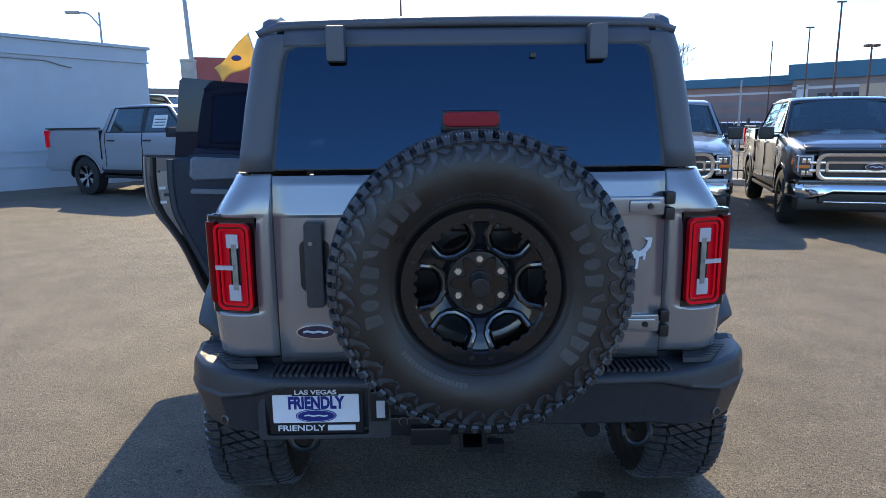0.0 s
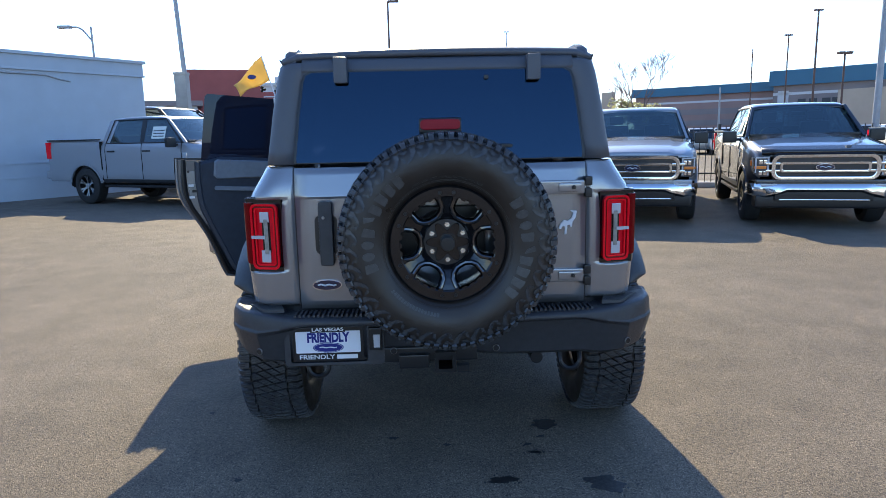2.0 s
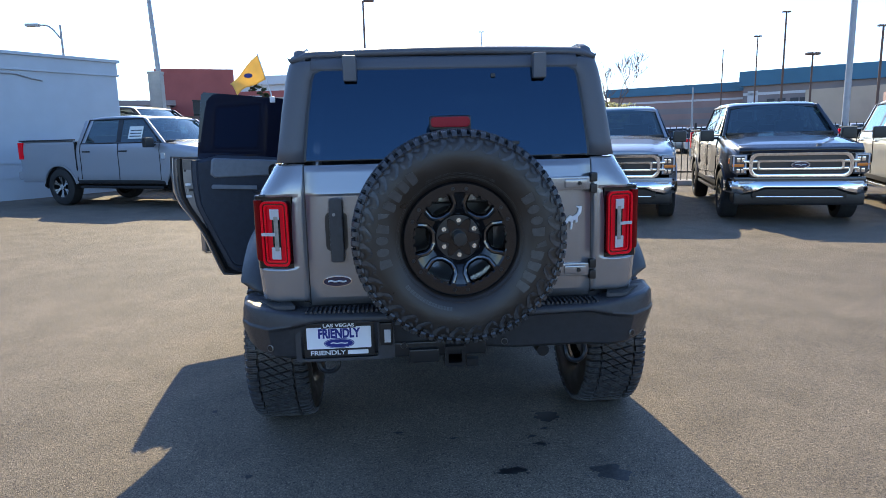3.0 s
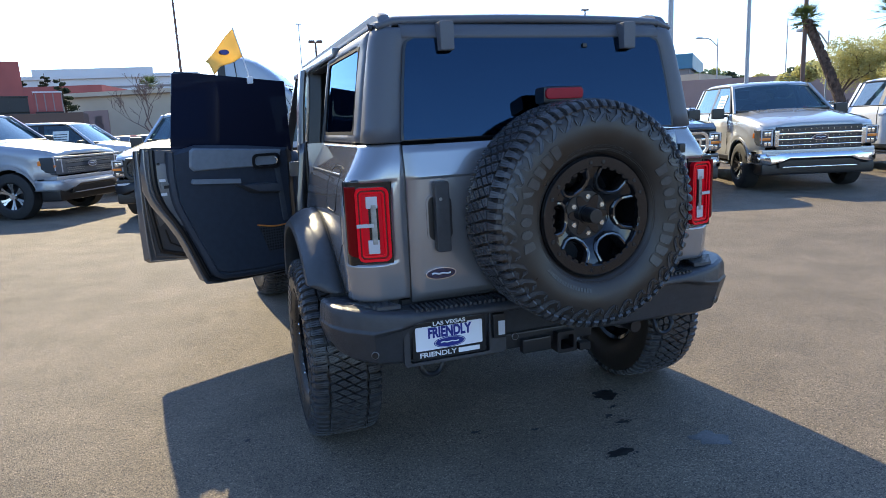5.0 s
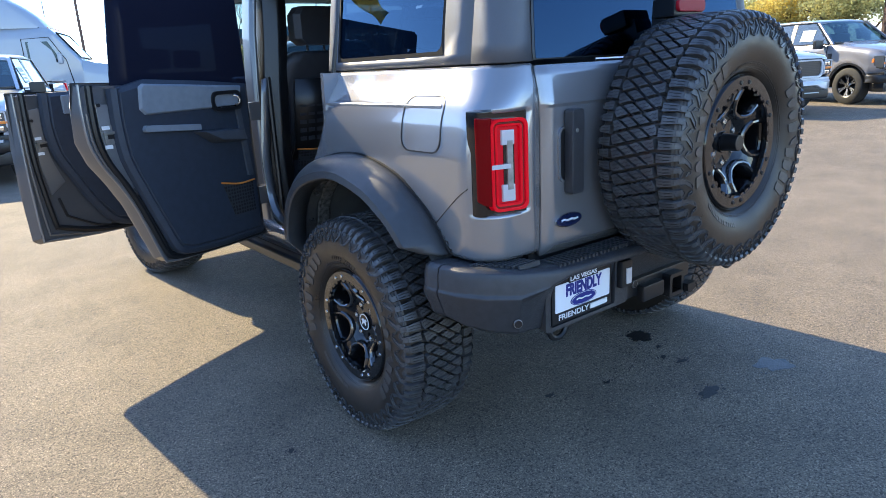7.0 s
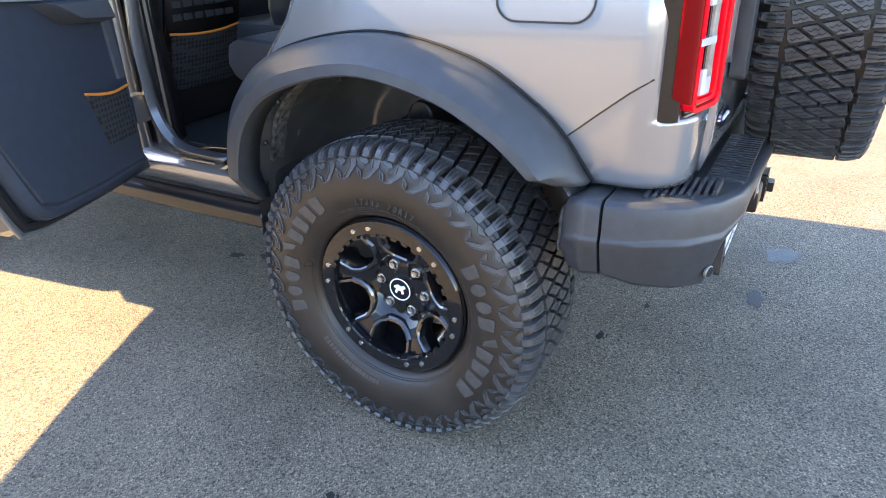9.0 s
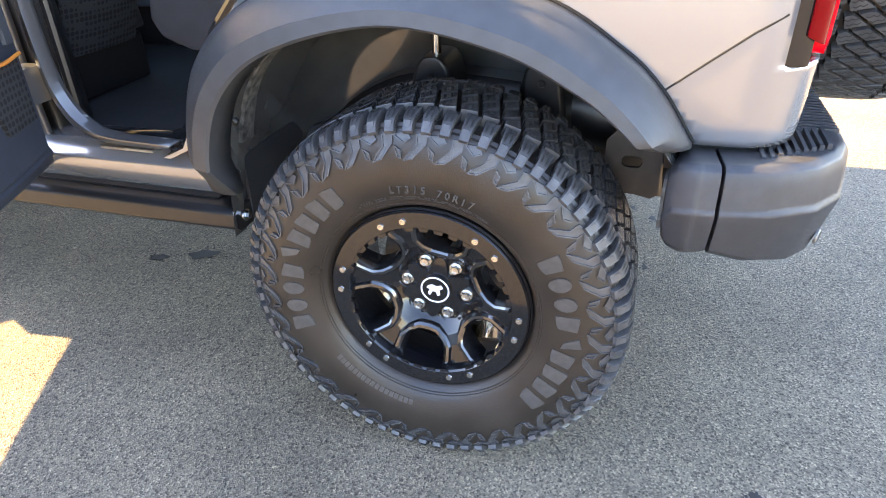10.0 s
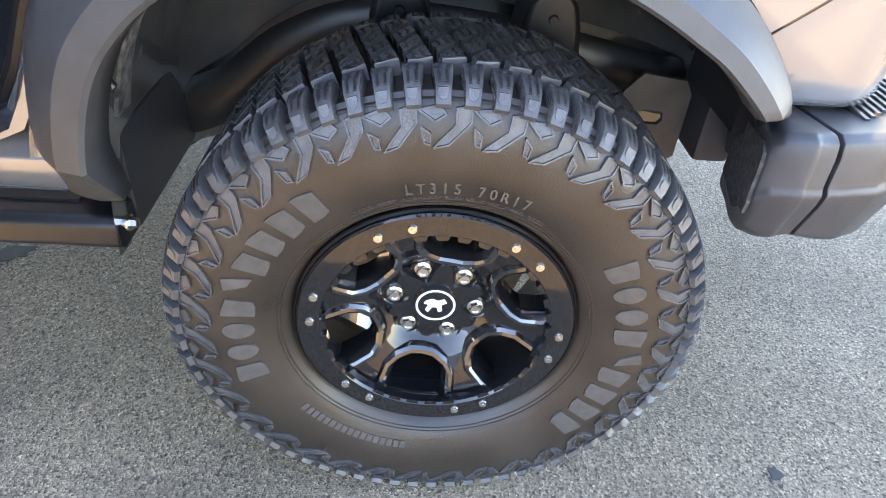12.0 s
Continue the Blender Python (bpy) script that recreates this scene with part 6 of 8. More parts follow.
for z in (0.80, 1.22):
    part("door_hinge", boxes((-0.865, -0.80, 1.04, 1.10, z - 0.045, z + 0.045)), SHADED_JAMB, SUV, bevel=0.006)
# right flank, closed doors
bm = bmesh.new()
loft(bm, [[(lerp(WIDTH, z), y, z) for z in (0.62, 0.76, 0.95, 1.10, 1.20, 1.26, 1.30, 1.345, 1.385)] for y in (0.30, 1.06, 2.1)], False, False)
solid(part("closed_doors", bm, GREY_PAINT, SUV, "closed grey doors of the far flank"), 0.04)
for b_ in ((0.66, 0.72, 0.22, 0.32, 1.38, 1.83), (0.66, 0.72, 1.02, 1.14, 1.38, 1.83), (0.60, 0.70, 0.2, 1.75, 1.79, 1.84), (-0.70, -0.62, 0.2, 1.75, 1.795, 1.84)):
    part("roof_frame", boxes(b_), SHADED_JAMB, SUV, bevel=0.01)
bm = bmesh.new()
bm.faces.new([bm.verts.new(p) for p in ((0.73, 1.14, 1.385), (0.73, 1.95, 1.385), (0.68, 1.62, 1.80), (0.68, 1.14, 1.80))])
part("far_window", bm, DARK_GLASS, SUV)
bm = bmesh.new()
bm.faces.new([bm.verts.new(p) for p in ((0.73, 0.32, 1.385), (0.73, 1.04, 1.385), (0.68, 1.04, 1.80), (0.68, 0.32, 1.80))])
part("far_window", bm, DARK_GLASS, SUV)
# windscreen posts, windscreen, bonnet, wings, grille
for sgn in (-1, 1):
    bm = bmesh.new()
    loft(bm, [[(sgn * (x + dx), y + dy, z) for dx, dy in ((-0.03, -0.04), (0.03, -0.05), (0.03, 0.03), (-0.03, 0.04))] for x, y, z in ((0.78, 2.12, 0.60), (0.775, 2.14, 1.0), (0.74, 2.08, 1.36), (0.66, 1.74, 1.82))])
    part("a_post", bm, SHADED_JAMB, SUV, bevel=0.006)
    bm = bmesh.new()
    loft(bm, [[(sgn * x, y, z) for x, z in ((0.60, 1.24), (0.80, 1.235), (0.845, 1.20), (0.85, 1.05), (0.84, 0.80))] for y in (2.16, 2.5, 3.0, 3.5, 3.62)], False, False)
    solid(part("front_wing", bm, GREY_PAINT, SUV), 0.02)
bm = bmesh.new()
bm.faces.new([bm.verts.new(p) for p in ((-0.72, 2.08, 1.37), (0.72, 2.08, 1.37), (0.64, 1.76, 1.81), (-0.64, 1.76, 1.81))])
part("windscreen", bm, SCREEN_GLASS, SUV)
bm = bmesh.new()
loft(bm, [[(x, y, 1.275 - 0.03 * (x / 0.7) ** 2 - dz) for x in (-0.70, -0.4, 0, 0.4, 0.70)] for y, dz in ((2.12, -0.03), (2.6, 0), (3.4, 0.02), (3.62, 0.05))], False, False)
solid(part("bonnet", bm, GREY_PAINT, SUV), 0.03)
bm = boxes((-0.84, 0.84, 3.60, 3.68, 0.70, 1.22))
part("grille", bm, BLACK_PLASTIC, SUV, bevel=0.02)
bm = boxes((-0.92, 0.92, 3.62, 3.86, 0.52, 0.76))
part("front_bumper", bm, BLACK_PLASTIC, SUV, bevel=0.04)
# floor, headlining, bulkheads
part("cabin_floor", boxes((-0.74, 0.74, 0.585, 2.2, 0.60, 0.645)), CARPET, SUV)
part("load_floor", boxes((-0.38, 0.38, -0.60, 0.55, 0.70, 0.86)), CARPET, SUV, bevel=0.02)
part("headlining", boxes((-0.62, 0.62, -0.5, 1.72, 1.805, 1.825)), DOOR_TRIM, SUV)
bm = bmesh.new()
loft(bm, [[(x, y, z) for y, z in ((1.95, 0.80), (1.85, 1.08), (1.86, 1.24), (2.0, 1.30), (2.16, 1.30), (2.2, 0.7))] for x in (-0.74, -0.4, 0.4, 0.74)])
part("dashboard", bm, DOOR_TRIM, SUV, bevel=0.02)
bm = bmesh.new()
ring = [Vector((0.185 * math.cos(t), 0.185 * math.sin(t), 0)) for t in [2 * math.pi * i / 24 for i in range(25)]]
tube(bm, ring, 0.014, 8)
box(bm, -0.17, 0.17, -0.03, 0.03, -0.01, 0.01)
box(bm, -0.03, 0.03, -0.17, 0.0, -0.01, 0.01)
disc(bm, 0.06, 0.05, -0.03, 0.02, 20)
part("steering_wheel", bm, SATIN_BLACK, SUV, m=pose(-0.36, 1.78, 1.18, 68))
part("interior_mirror", boxes((-0.12, 0.12, 1.66, 1.70, 1.66, 1.73)), SATIN_BLACK, SUV, bevel=0.012)


def front_seat(x):
    bm = bmesh.new()
    rings = []
    for z, w, y0, y1 in ((0.92, 0.22, 1.18, 1.32), (1.0, 0.25, 1.12, 1.31), (1.2, 0.255, 1.07, 1.27), (1.36, 0.235, 1.03, 1.20), (1.46, 0.19, 1.015, 1.155), (1.50, 0.14, 1.02, 1.13)):
        rings.append([(x + a * w, y, z) for a, y in ((-1, y0 + 0.03), (-0.7, y0), (0.7, y0), (1, y0 + 0.03), (1, y1 - 0.02), (0.6, y1), (-0.6, y1), (-1, y1 - 0.02))])
    loft(bm, rings)
    back = part("seat_back", bm, SEAT_CLOTH, SUV, "black leather front seat back", bevel=0.03, segs=3, m=Matrix.Translation((math.copysign(0.04, x), 0.09, 0)))
    bm = bmesh.new()
    loft(bm, [[(x + a * w, y, z) for a, y in ((-1, 1.03), (-0.8, 1.0), (0.8, 1.0), (1, 1.03), (1, 1.10), (0.8, 1.12), (-0.8, 1.12), (-1, 1.10))] for z, w in ((1.53, 0.10), (1.56, 0.135), (1.68, 0.135), (1.72, 0.10))])
    tube(bm, [(x - 0.05, 1.07, 1.45), (x - 0.05, 1.07, 1.56)], 0.007)
    tube(bm, [(x + 0.05, 1.07, 1.45), (x + 0.05, 1.07, 1.56)], 0.007)
    part("headrest", bm, SEAT_CLOTH, back, bevel=0.022, segs=4)
    # back panel with rows of strap slots, pocket and orange cord
    bm = bmesh.new()
    loft(bm, [[(x + a, y, z) for a in (-0.17, 0.17)] for y, z in ((1.165, 0.93), (1.098, 1.0), (1.05, 1.2), (1.018, 1.36))], False, False)
    solid(part("back_panel", bm, SATIN_BLACK, back), 0.012, 0)
    bm = bmesh.new()
    for r in range(5):
        for c in range(6):
            zz = 1.045 + r * 0.045
            xx = x - 0.125 + c * 0.05
            box(bm, xx - 0.019, xx + 0.019, -0.004, 0.004, zz - 0.011, zz + 0.011, Matrix.Translation((0, 1.079 - (zz - 1.045) * 0.2, 0)))
    tagged(part("strap_slot_grid", bm, SEAT_CLOTH, back), kind="stuff")
    bm = bmesh.new()
    loft(bm, [[(x + a, y - 0.012 * (1 - (a / 0.16) ** 2), z) for a in (-0.16, -0.08, 0, 0.08, 0.16)] for y, z in ((1.15, 0.78), (1.115, 0.87), (1.083, 0.985))], False, False)
    part("seat_pocket", bm, NETTING, back)
    bm = bmesh.new()
    tube(bm, spline([(x - 0.165, 1.085, 0.992), (x - 0.06, 1.068, 0.983), (x + 0.06, 1.068, 0.983), (x + 0.165, 1.08, 0.995)], 4), 0.005, 6)
    part("pocket_cord", bm, ORANGE, back, "orange elastic cord")
    bm = bmesh.new()
    loft(bm, [[(x + a * w, y, z) for a, z in ((-1, 0.80), (-0.9, 0.93), (0.9, 0.93), (1, 0.80))] for y, w in ((1.16, 0.24), (1.5, 0.26), (1.68, 0.24))])
    part("seat_cushion", bm, SEAT_CLOTH, back, bevel=0.02)
    bm = boxes((x - 0.20, x + 0.20, 1.15, 1.6, 0.645, 0.80))
    part("seat_base", bm, SATIN_BLACK, back, bevel=0.02)


front_seat(-0.36)
front_seat(0.36)
bm = bmesh.new()
loft(bm, [[(x, y, z) for y, z in ((0.50, 0.835), (0.74, 0.845), (0.82, 0.875), (0.85, 0.92), (0.835, 0.985), (0.78, 1.005), (0.46, 0.985))] for x in (-0.62, -0.59, 0.59, 0.62)])
part("rear_bench", bm, SEAT_CLOTH, SUV, "black leather rear bench", bevel=0.02)
bm = bmesh.new()
loft(bm, [[(x, y, z) for y, z in ((0.36, 1.055), (0.40, 1.10), (0.20, 1.42), (0.12, 1.44), (0.10, 1.3), (0.20, 1.055))] for x in (-0.64, -0.6, 0.6, 0.64)])
part("bench_back", bm, SEAT_CLOTH, SUV, bevel=0.02)
for x in (-0.4, 0.0, 0.4):
    part("rear_headrest", boxes((x - 0.12, x + 0.12, 0.10, 0.19, 1.46, 1.58)), SEAT_CLOTH, SUV, bevel=0.03)
part("bench_base", boxes((-0.56, 0.56, 0.60, 0.70, 0.645, 0.85)), SATIN_BLACK, SUV, bevel=0.02)


def even(line, n=40):
    """n + 1 points at equal steps along a smoothed outline."""
    line = [(p.x, p.y) for p in spline([(u, z, 0) for u, z in line], 6)]
    far = [0.0]
    for p, q in zip(line, line[1:]):
        far.append(far[-1] + math.dist(p, q))
    return [(float(np.interp(far[-1] * i / n, far, [p[0] for p in line])), float(np.interp(far[-1] * i / n, far, [p[1] for p in line]))) for i in range(n + 1)]


# doors: built shut, along -y from the hinge, outside at -x; then swung out
def door(at, swing, shape, name, label, window, trim, ends):
    """shape: outline in (length from hinge, z)."""
    hinge = new(name)
    hinge.parent = SUV
    hinge.matrix_local = pose(*at, 0, 0, -swing)
    tagged(hinge, label)
    P = lambda pts: [(-u, z) for u, z in pts]
    bm = bmesh.new()

    def skin_x(z):
        return -(lerp(WIDTH, z) - 0.835)
    cu = sum(u for u, _ in shape) / len(shape)
    cz = sum(z for _, z in shape) / len(shape)
    grow = lambda k: [(cu + (u - cu) * k, cz + (z - cz) * k) for u, z in shape]
    sh = grow(1.0)
    # outer skin
    rings = [[(-0.055 + skin_x(z) * 0.5, -u, z) for u, z in sh], [(-0.045 + skin_x(z) * 0.5, -u, z) for u, z in grow(1.012)], [(-0.03, -u, z) for u, z in sh], [(0.015, -u, z) for u, z in grow(0.97)]]
    loft(bm, rings)
    part("door_shell", bm, SHADED_JAMB, hinge, "grey painted door shell", angle=35)
    # rubber seal round the inner edge
    outer, inner = even(shape[:ends[0]]), even(trim[:ends[1]])

    def between(k, x, a=0, b=41):
        return [(x, -(p[0] + (q[0] - p[0]) * k), p[1] + (q[1] - p[1]) * k) for p, q in zip(outer, inner)][a:b]

    def bead(name, k, x, r, material, a=0, b=41):
        bm = bmesh.new()
        tube(bm, between(k, x, a, b), r, 8)
        return part(name, bm, material, hinge)
    bead("rolled_edge", 0.07, 0.016, 0.007, LIT_JAMB)
    bead("door_seal", 0.34, 0.016, 0.015, SATIN_BLACK)
    bead("inner_seal", 0.56, 0.014, 0.008, SATIN_BLACK, 0, 27)
    bead("pressed_rib", 0.20, 0.012, 0.009, SHADED_JAMB, 6, 38)
    bead("trim_edge", 1.0, 0.026, 0.030, DOOR_TRIM)
    bm = bmesh.new()
    loft(bm, [[(x, y, z) for (_, y, z), x in zip((p, q, q, p), (0.014, 0.014, 0.024, 0.021))] for p, q in zip(between(0.46, 0, 27, 39), between(0.80, 0, 27, 39))])
    part("latch_plate", bm, LIT_JAMB, hinge, bevel=0.003)
    # inner trim
    bm = bmesh.new()
    loft(bm, [[(x, -u, z) for u, z in pts] for x, pts in ((0.010, trim), (0.045, trim), (0.062, [(0.42 * 0 + cu + (u - cu) * 0.95, cz + (z - cz) * 0.95) for u, z in trim]))])
    part("door_trim", bm, DOOR_TRIM, hinge, "navy-black door card", angle=35)
    if window:
        bm = bmesh.new()
        loft(bm, [[(x, -u, z) for u, z in window] for x in (-0.012, -0.007)])
        w = part("door_window", bm, DOOR_GLASS, hinge, "dark tinted frameless window")
    return hinge


REAR_SHAPE = [(0.0, 0.595), (0.30, 0.595), (0.60, 0.605), (0.64, 0.63), (0.69, 0.77), (0.735, 0.89), (0.79, 0.99), (0.85, 1.08), (0.885, 1.17), (0.89, 1.30), (0.885, 1.395), (0.60, 1.385), (0.30, 1.365), (0.0, 1.345)]
REAR_TRIM = [(0.06, 0.64), (0.30, 0.635), (0.50, 0.645), (0.56, 0.67), (0.61, 0.78), (0.66, 0.90), (0.70, 1.0), (0.735, 1.10), (0.745, 1.24), (0.74, 1.37), (0.60, 1.40), (0.30, 1.38), (0.05, 1.355)]
REAR_WIN = [(-0.005, 1.33), (0.728, 1.368), (0.722, 1.42), (0.672, 1.785), (0.655, 1.800), (0.0, 1.75)]
rd = door((-0.838, 1.095, 0), 68, REAR_SHAPE, "rear_door", "open rear door with its window up", REAR_WIN, REAR_TRIM, (11, 10))
bm = bmesh.new()
loft(bm, [[(x, -u, z) for u, z in pts] for x, pts in ((0.060, [(0.12, 1.255), (0.64, 1.255), (0.665, 1.28), (0.655, 1.37), (0.635, 1.385), (0.10, 1.35)]), (0.074, [(0.13, 1.262), (0.635, 1.262), (0.655, 1.285), (0.645, 1.362), (0.63, 1.376), (0.11, 1.342)]))])
part("upper_trim", bm, GREY_TRIM, rd, "grey upper trim panel", bevel=0.004)
bm = bmesh.new()
loft(bm, [[(x, -u, z) for u, z in ((0.38, 1.168), (0.66, 1.188), (0.665, 1.20), (0.655, 1.215), (0.38, 1.195))] for x in (0.055, 0.085)])
part("pull_strip", bm, GREY_TRIM, rd, bevel=0.004)
bm = bmesh.new()
loft(bm, [[(x, -u, z) for u, z in pts] for x, pts in ((0.055, [(0.14, 1.085), (0.32, 1.10), (0.42, 1.165), (0.16, 1.155)]), (0.125, [(0.15, 1.10), (0.30, 1.115), (0.40, 1.162), (0.17, 1.152)]))])
part("armrest", bm, ARM_TRIM, rd, "dark grey door armrest", bevel=0.008)
bm = bmesh.new()
frame_prism(bm, [(-u, z) for u, z in round_rect(0.120, 0.298, 1.240, 1.330, 0.034)], [(-u, z) for u, z in round_rect(0.136, 0.284, 1.256, 1.314, 0.024)], "x", 0.066, 0.084)
hd = part("door_handle", bm, SATIN_BLACK, rd, "black inner door handle")
bm = bmesh.new()
tube(bm, spline([(0.078, -0.160, 1.264), (0.096, -0.152, 1.270), (0.100, -0.150, 1.285), (0.096, -0.155, 1.300), (0.078, -0.165, 1.307)], 4), 0.005, 8)
part("pull_lever", bm, STEEL, hd, "bright metal pull lever")
part("handle_cup", boxes((0.062, 0.070, -0.286, -0.134, 1.254, 1.316)), GLOSS_BLACK, hd, bevel=0.004)
bm = bmesh.new()
loft(bm, [[(x, -u, z) for u, z in ((0.095, 0.92), (0.13, 0.92), (0.155, 1.25), (0.125, 1.25))] for x in (0.055, 0.072)])
part("trim_strip", bm, ARM_TRIM, rd, bevel=0.004)
bm = bmesh.new()
loft(bm, [[(x, -u, z) for u, z in ((0.11, 0.745), (0.24, 0.745), (0.29, 0.905), (0.11, 0.89))] for x in (0.058, 0.072)])
part("door_pocket", bm, NETTING, rd, "black net door pocket")
bm = bmesh.new()
tube(bm, spline([(0.076, -0.10, 0.897), (0.079, -0.20, 0.893), (0.074, -0.305, 0.912)], 5), 0.0045, 6)
part("pocket_cord", bm, ORANGE, rd, "orange elastic cord")


def latch(parent, u, z):
    bm = boxes((0.018, 0.026, -u - 0.018, -u + 0.020, z - 0.045, z + 0.03), (0.02, 0.034, -u - 0.024, -u + 0.030, z - 0.006, z + 0.006))
    q = part("latch", bm, DULL_STEEL, parent, bevel=0.003)
    part("latch_slot", boxes((0.022, 0.0285, -u - 0.006, -u + 0.026, z - 0.024, z - 0.008)), SATIN_BLACK, q)
    for dz in (0.014, -0.062):
        part("paper_label", boxes((0.026, 0.0305, -u - 0.026, -u + 0.006, z + dz, z + dz + 0.015)), WHITE_PRINT, parent)
    bm = bmesh.new()
    tube(bm, [(0.016, -u - 0.02, z + 0.11), (0.026, -u - 0.02, z + 0.11)], 0.008, 10)
    part("bolt_head", bm, SATIN_BLACK, parent)


latch(rd, 0.792, 1.20)
FRONT_SHAPE = [(0.0, 0.58), (0.55, 0.585), (1.02, 0.605), (1.05, 0.63), (1.05, 0.85), (1.045, 1.10), (1.04, 1.365), (0.7, 1.36), (0.3, 1.35), (0.0, 1.34)]
FRONT_TRIM = [(0.06, 0.63), (0.45, 0.62), (0.62, 0.66), (0.72, 0.78), (0.80, 0.92), (0.87, 1.06), (0.89, 1.20), (0.88, 1.36), (0.5, 1.37), (0.06, 1.36)]
fd = door((-0.838, 2.15, 0), 66, FRONT_SHAPE, "front_door", "open front door with its window down", None, FRONT_TRIM, (7, 8))
latch(fd, 0.945, 1.12)
bm = boxes((0.055, 0.075, -0.82, -0.15, 1.25, 1.345))
part("upper_trim", bm, GREY_TRIM, fd, bevel=0.01)
# cloth flag on a clip at the top of the rear door's glass
bm = bmesh.new()
tube(bm, [(-0.012, -0.222, 1.755), (0.0, -0.232, 1.80), (0.01, -0.305, 2.045)], 0.0045, 6)
flag_pole = new("flag", None)
flag_pole.parent = None
bpy.context.view_layer.update()
flag_pole.matrix_world = pose(0.04, 0, 0) @ pose(-0.838, 1.095, 0, 0, 0, -68)
tagged(flag_pole, "small yellow cloth flag on a white window-clip pole", "flag")
part("flag_pole", bm, WHITE_PRINT, flag_pole, bevel=0)
bm = boxes((-0.022, 0.006, -0.240, -0.206, 1.735, 1.775))
part("window_clip", bm, WHITE_PRINT, flag_pole, bevel=0.005)
bm = bmesh.new()
rings = []
for i in range(17):
    f = i / 16
    ring = []
    for j in range(9):
        g = j / 8
        top = Vector((0.01, -0.304, 2.04)).lerp(Vector((0.004, -0.258, 1.885)), g)
        ring.append((top.x + 0.030 * math.sin(6.5 * f + 1.5 * g) * f + 0.02 * f, top.y - (0.19 + 0.01 * g) * f, top.z - (0.20 - 0.10 * g) * f ** 1.1 + 0.014 * math.sin(7 * f + 3 * g) * f))
    rings.append(ring)
loft(bm, rings, False, False)
solid(part("flag_cloth", bm, FLAG_YELLOW, flag_pole, "yellow cloth with a small blue oval"), 0.0015)
bm = bmesh.new()
prism(bm, [(-0.375 + 0.026 * math.cos(2 * math.pi * i / 20), 1.905 + 0.014 * math.sin(2 * math.pi * i / 20)) for i in range(20)], "x", 0.010, 0.034)
part("flag_oval", bm, BLUE_PRINT, flag_pole)

# ---- pickups parked round the lot: nose to -y, front axle at y = 0 ----
SILVER = paint("silver_paint", (0.34, 0.355, 0.38), 0.5, 0.35)
WHITE_CAR = paint("white_paint", (0.55, 0.57, 0.60), 0.0, 0.35, 0.03)
PALE_SILVER = paint("pale_silver_paint", (0.46, 0.46, 0.44), 0.4, 0.35)
ICE_SILVER = paint("ice_silver_paint", (0.46, 0.50, 0.56), 0.3, 0.35)
DARK_CAR = paint("dark_blue_grey_paint", (0.010, 0.013, 0.020), 0.2, 0.3)
GREY_CAR = paint("stone_grey_paint", (0.22, 0.21, 0.21), 0.4, 0.35)
TYRE_SIMPLE = mat("road_tyre_rubber", (0.02, 0.02, 0.02), 0.75, vary=0.2, scale=10)
SMOOTH_PANEL = mat("grey_nose_panel", (0.075, 0.08, 0.088), 0.4, vary=0.1, scale=20)
LAMP_DARK = mat("headlamp_dark", (0.05, 0.055, 0.06), 0.15, coat=1.0)
TRUCK_GLASS = glass("truck_glass", (0.55, 0.8, 0.9), see=0.28, base=0.11, gloss=(0.8, 0.95, 1.0))
SCREEN_SKY = glass("windscreen_glass", (0.55, 0.8, 0.9), see=0.42, base=0.14, gloss=(0.75, 0.95, 1.0))
PAPER = mat("window_paper", (0.7, 0.74, 0.7), 0.7)


def truck_wheel_meshes(rim_mat):
    bm = bmesh.new()
    revolve(bm, [(0.25, 0.135), (0.27, 0.145), (0.36, 0.14), (0.405, 0.115), (0.415, 0.0), (0.405, -0.115), (0.30, -0.14)], 40)
    t = finish("tyre", bm, TYRE_SIMPLE)
    bm = bmesh.new()
    revolve(bm, [(0.258, 0.132), (0.255, 0.142), (0.235, 0.132), (0.228, 0.06), (0.23, -0.1)], 36)
    disc(bm, 0.22, 0.20, -0.02, 0.03, 32)
    b = finish("rim", bm, SATIN_BLACK)
    bm = bmesh.new()
    for k in range(6):
        for d in (-9, 9):
            rings = []
            for r, hw, h in ((0.05, 0.018, 0.09), (0.14, 0.016, 0.105), (0.245, 0.026, 0.128)):
                ring = []
                for x, z in ((-hw, h - 0.03), (-hw, h), (hw, h), (hw, h - 0.03)):
                    ring.append(Matrix.Rotation(radians(60 * k + d * (r / 0.245)), 4, "Z") @ Vector((x, r, z)))
                rings.append(ring)
            loft(bm, rings)
    disc(bm, 0.07, 0.06, 0.06, 0.115, 20)
    s = finish("spokes", bm, rim_mat)
    return t, b, s


WHEEL_BRIGHT = truck_wheel_meshes(STEEL)
WHEEL_DARK = truck_wheel_meshes(DULL_STEEL)


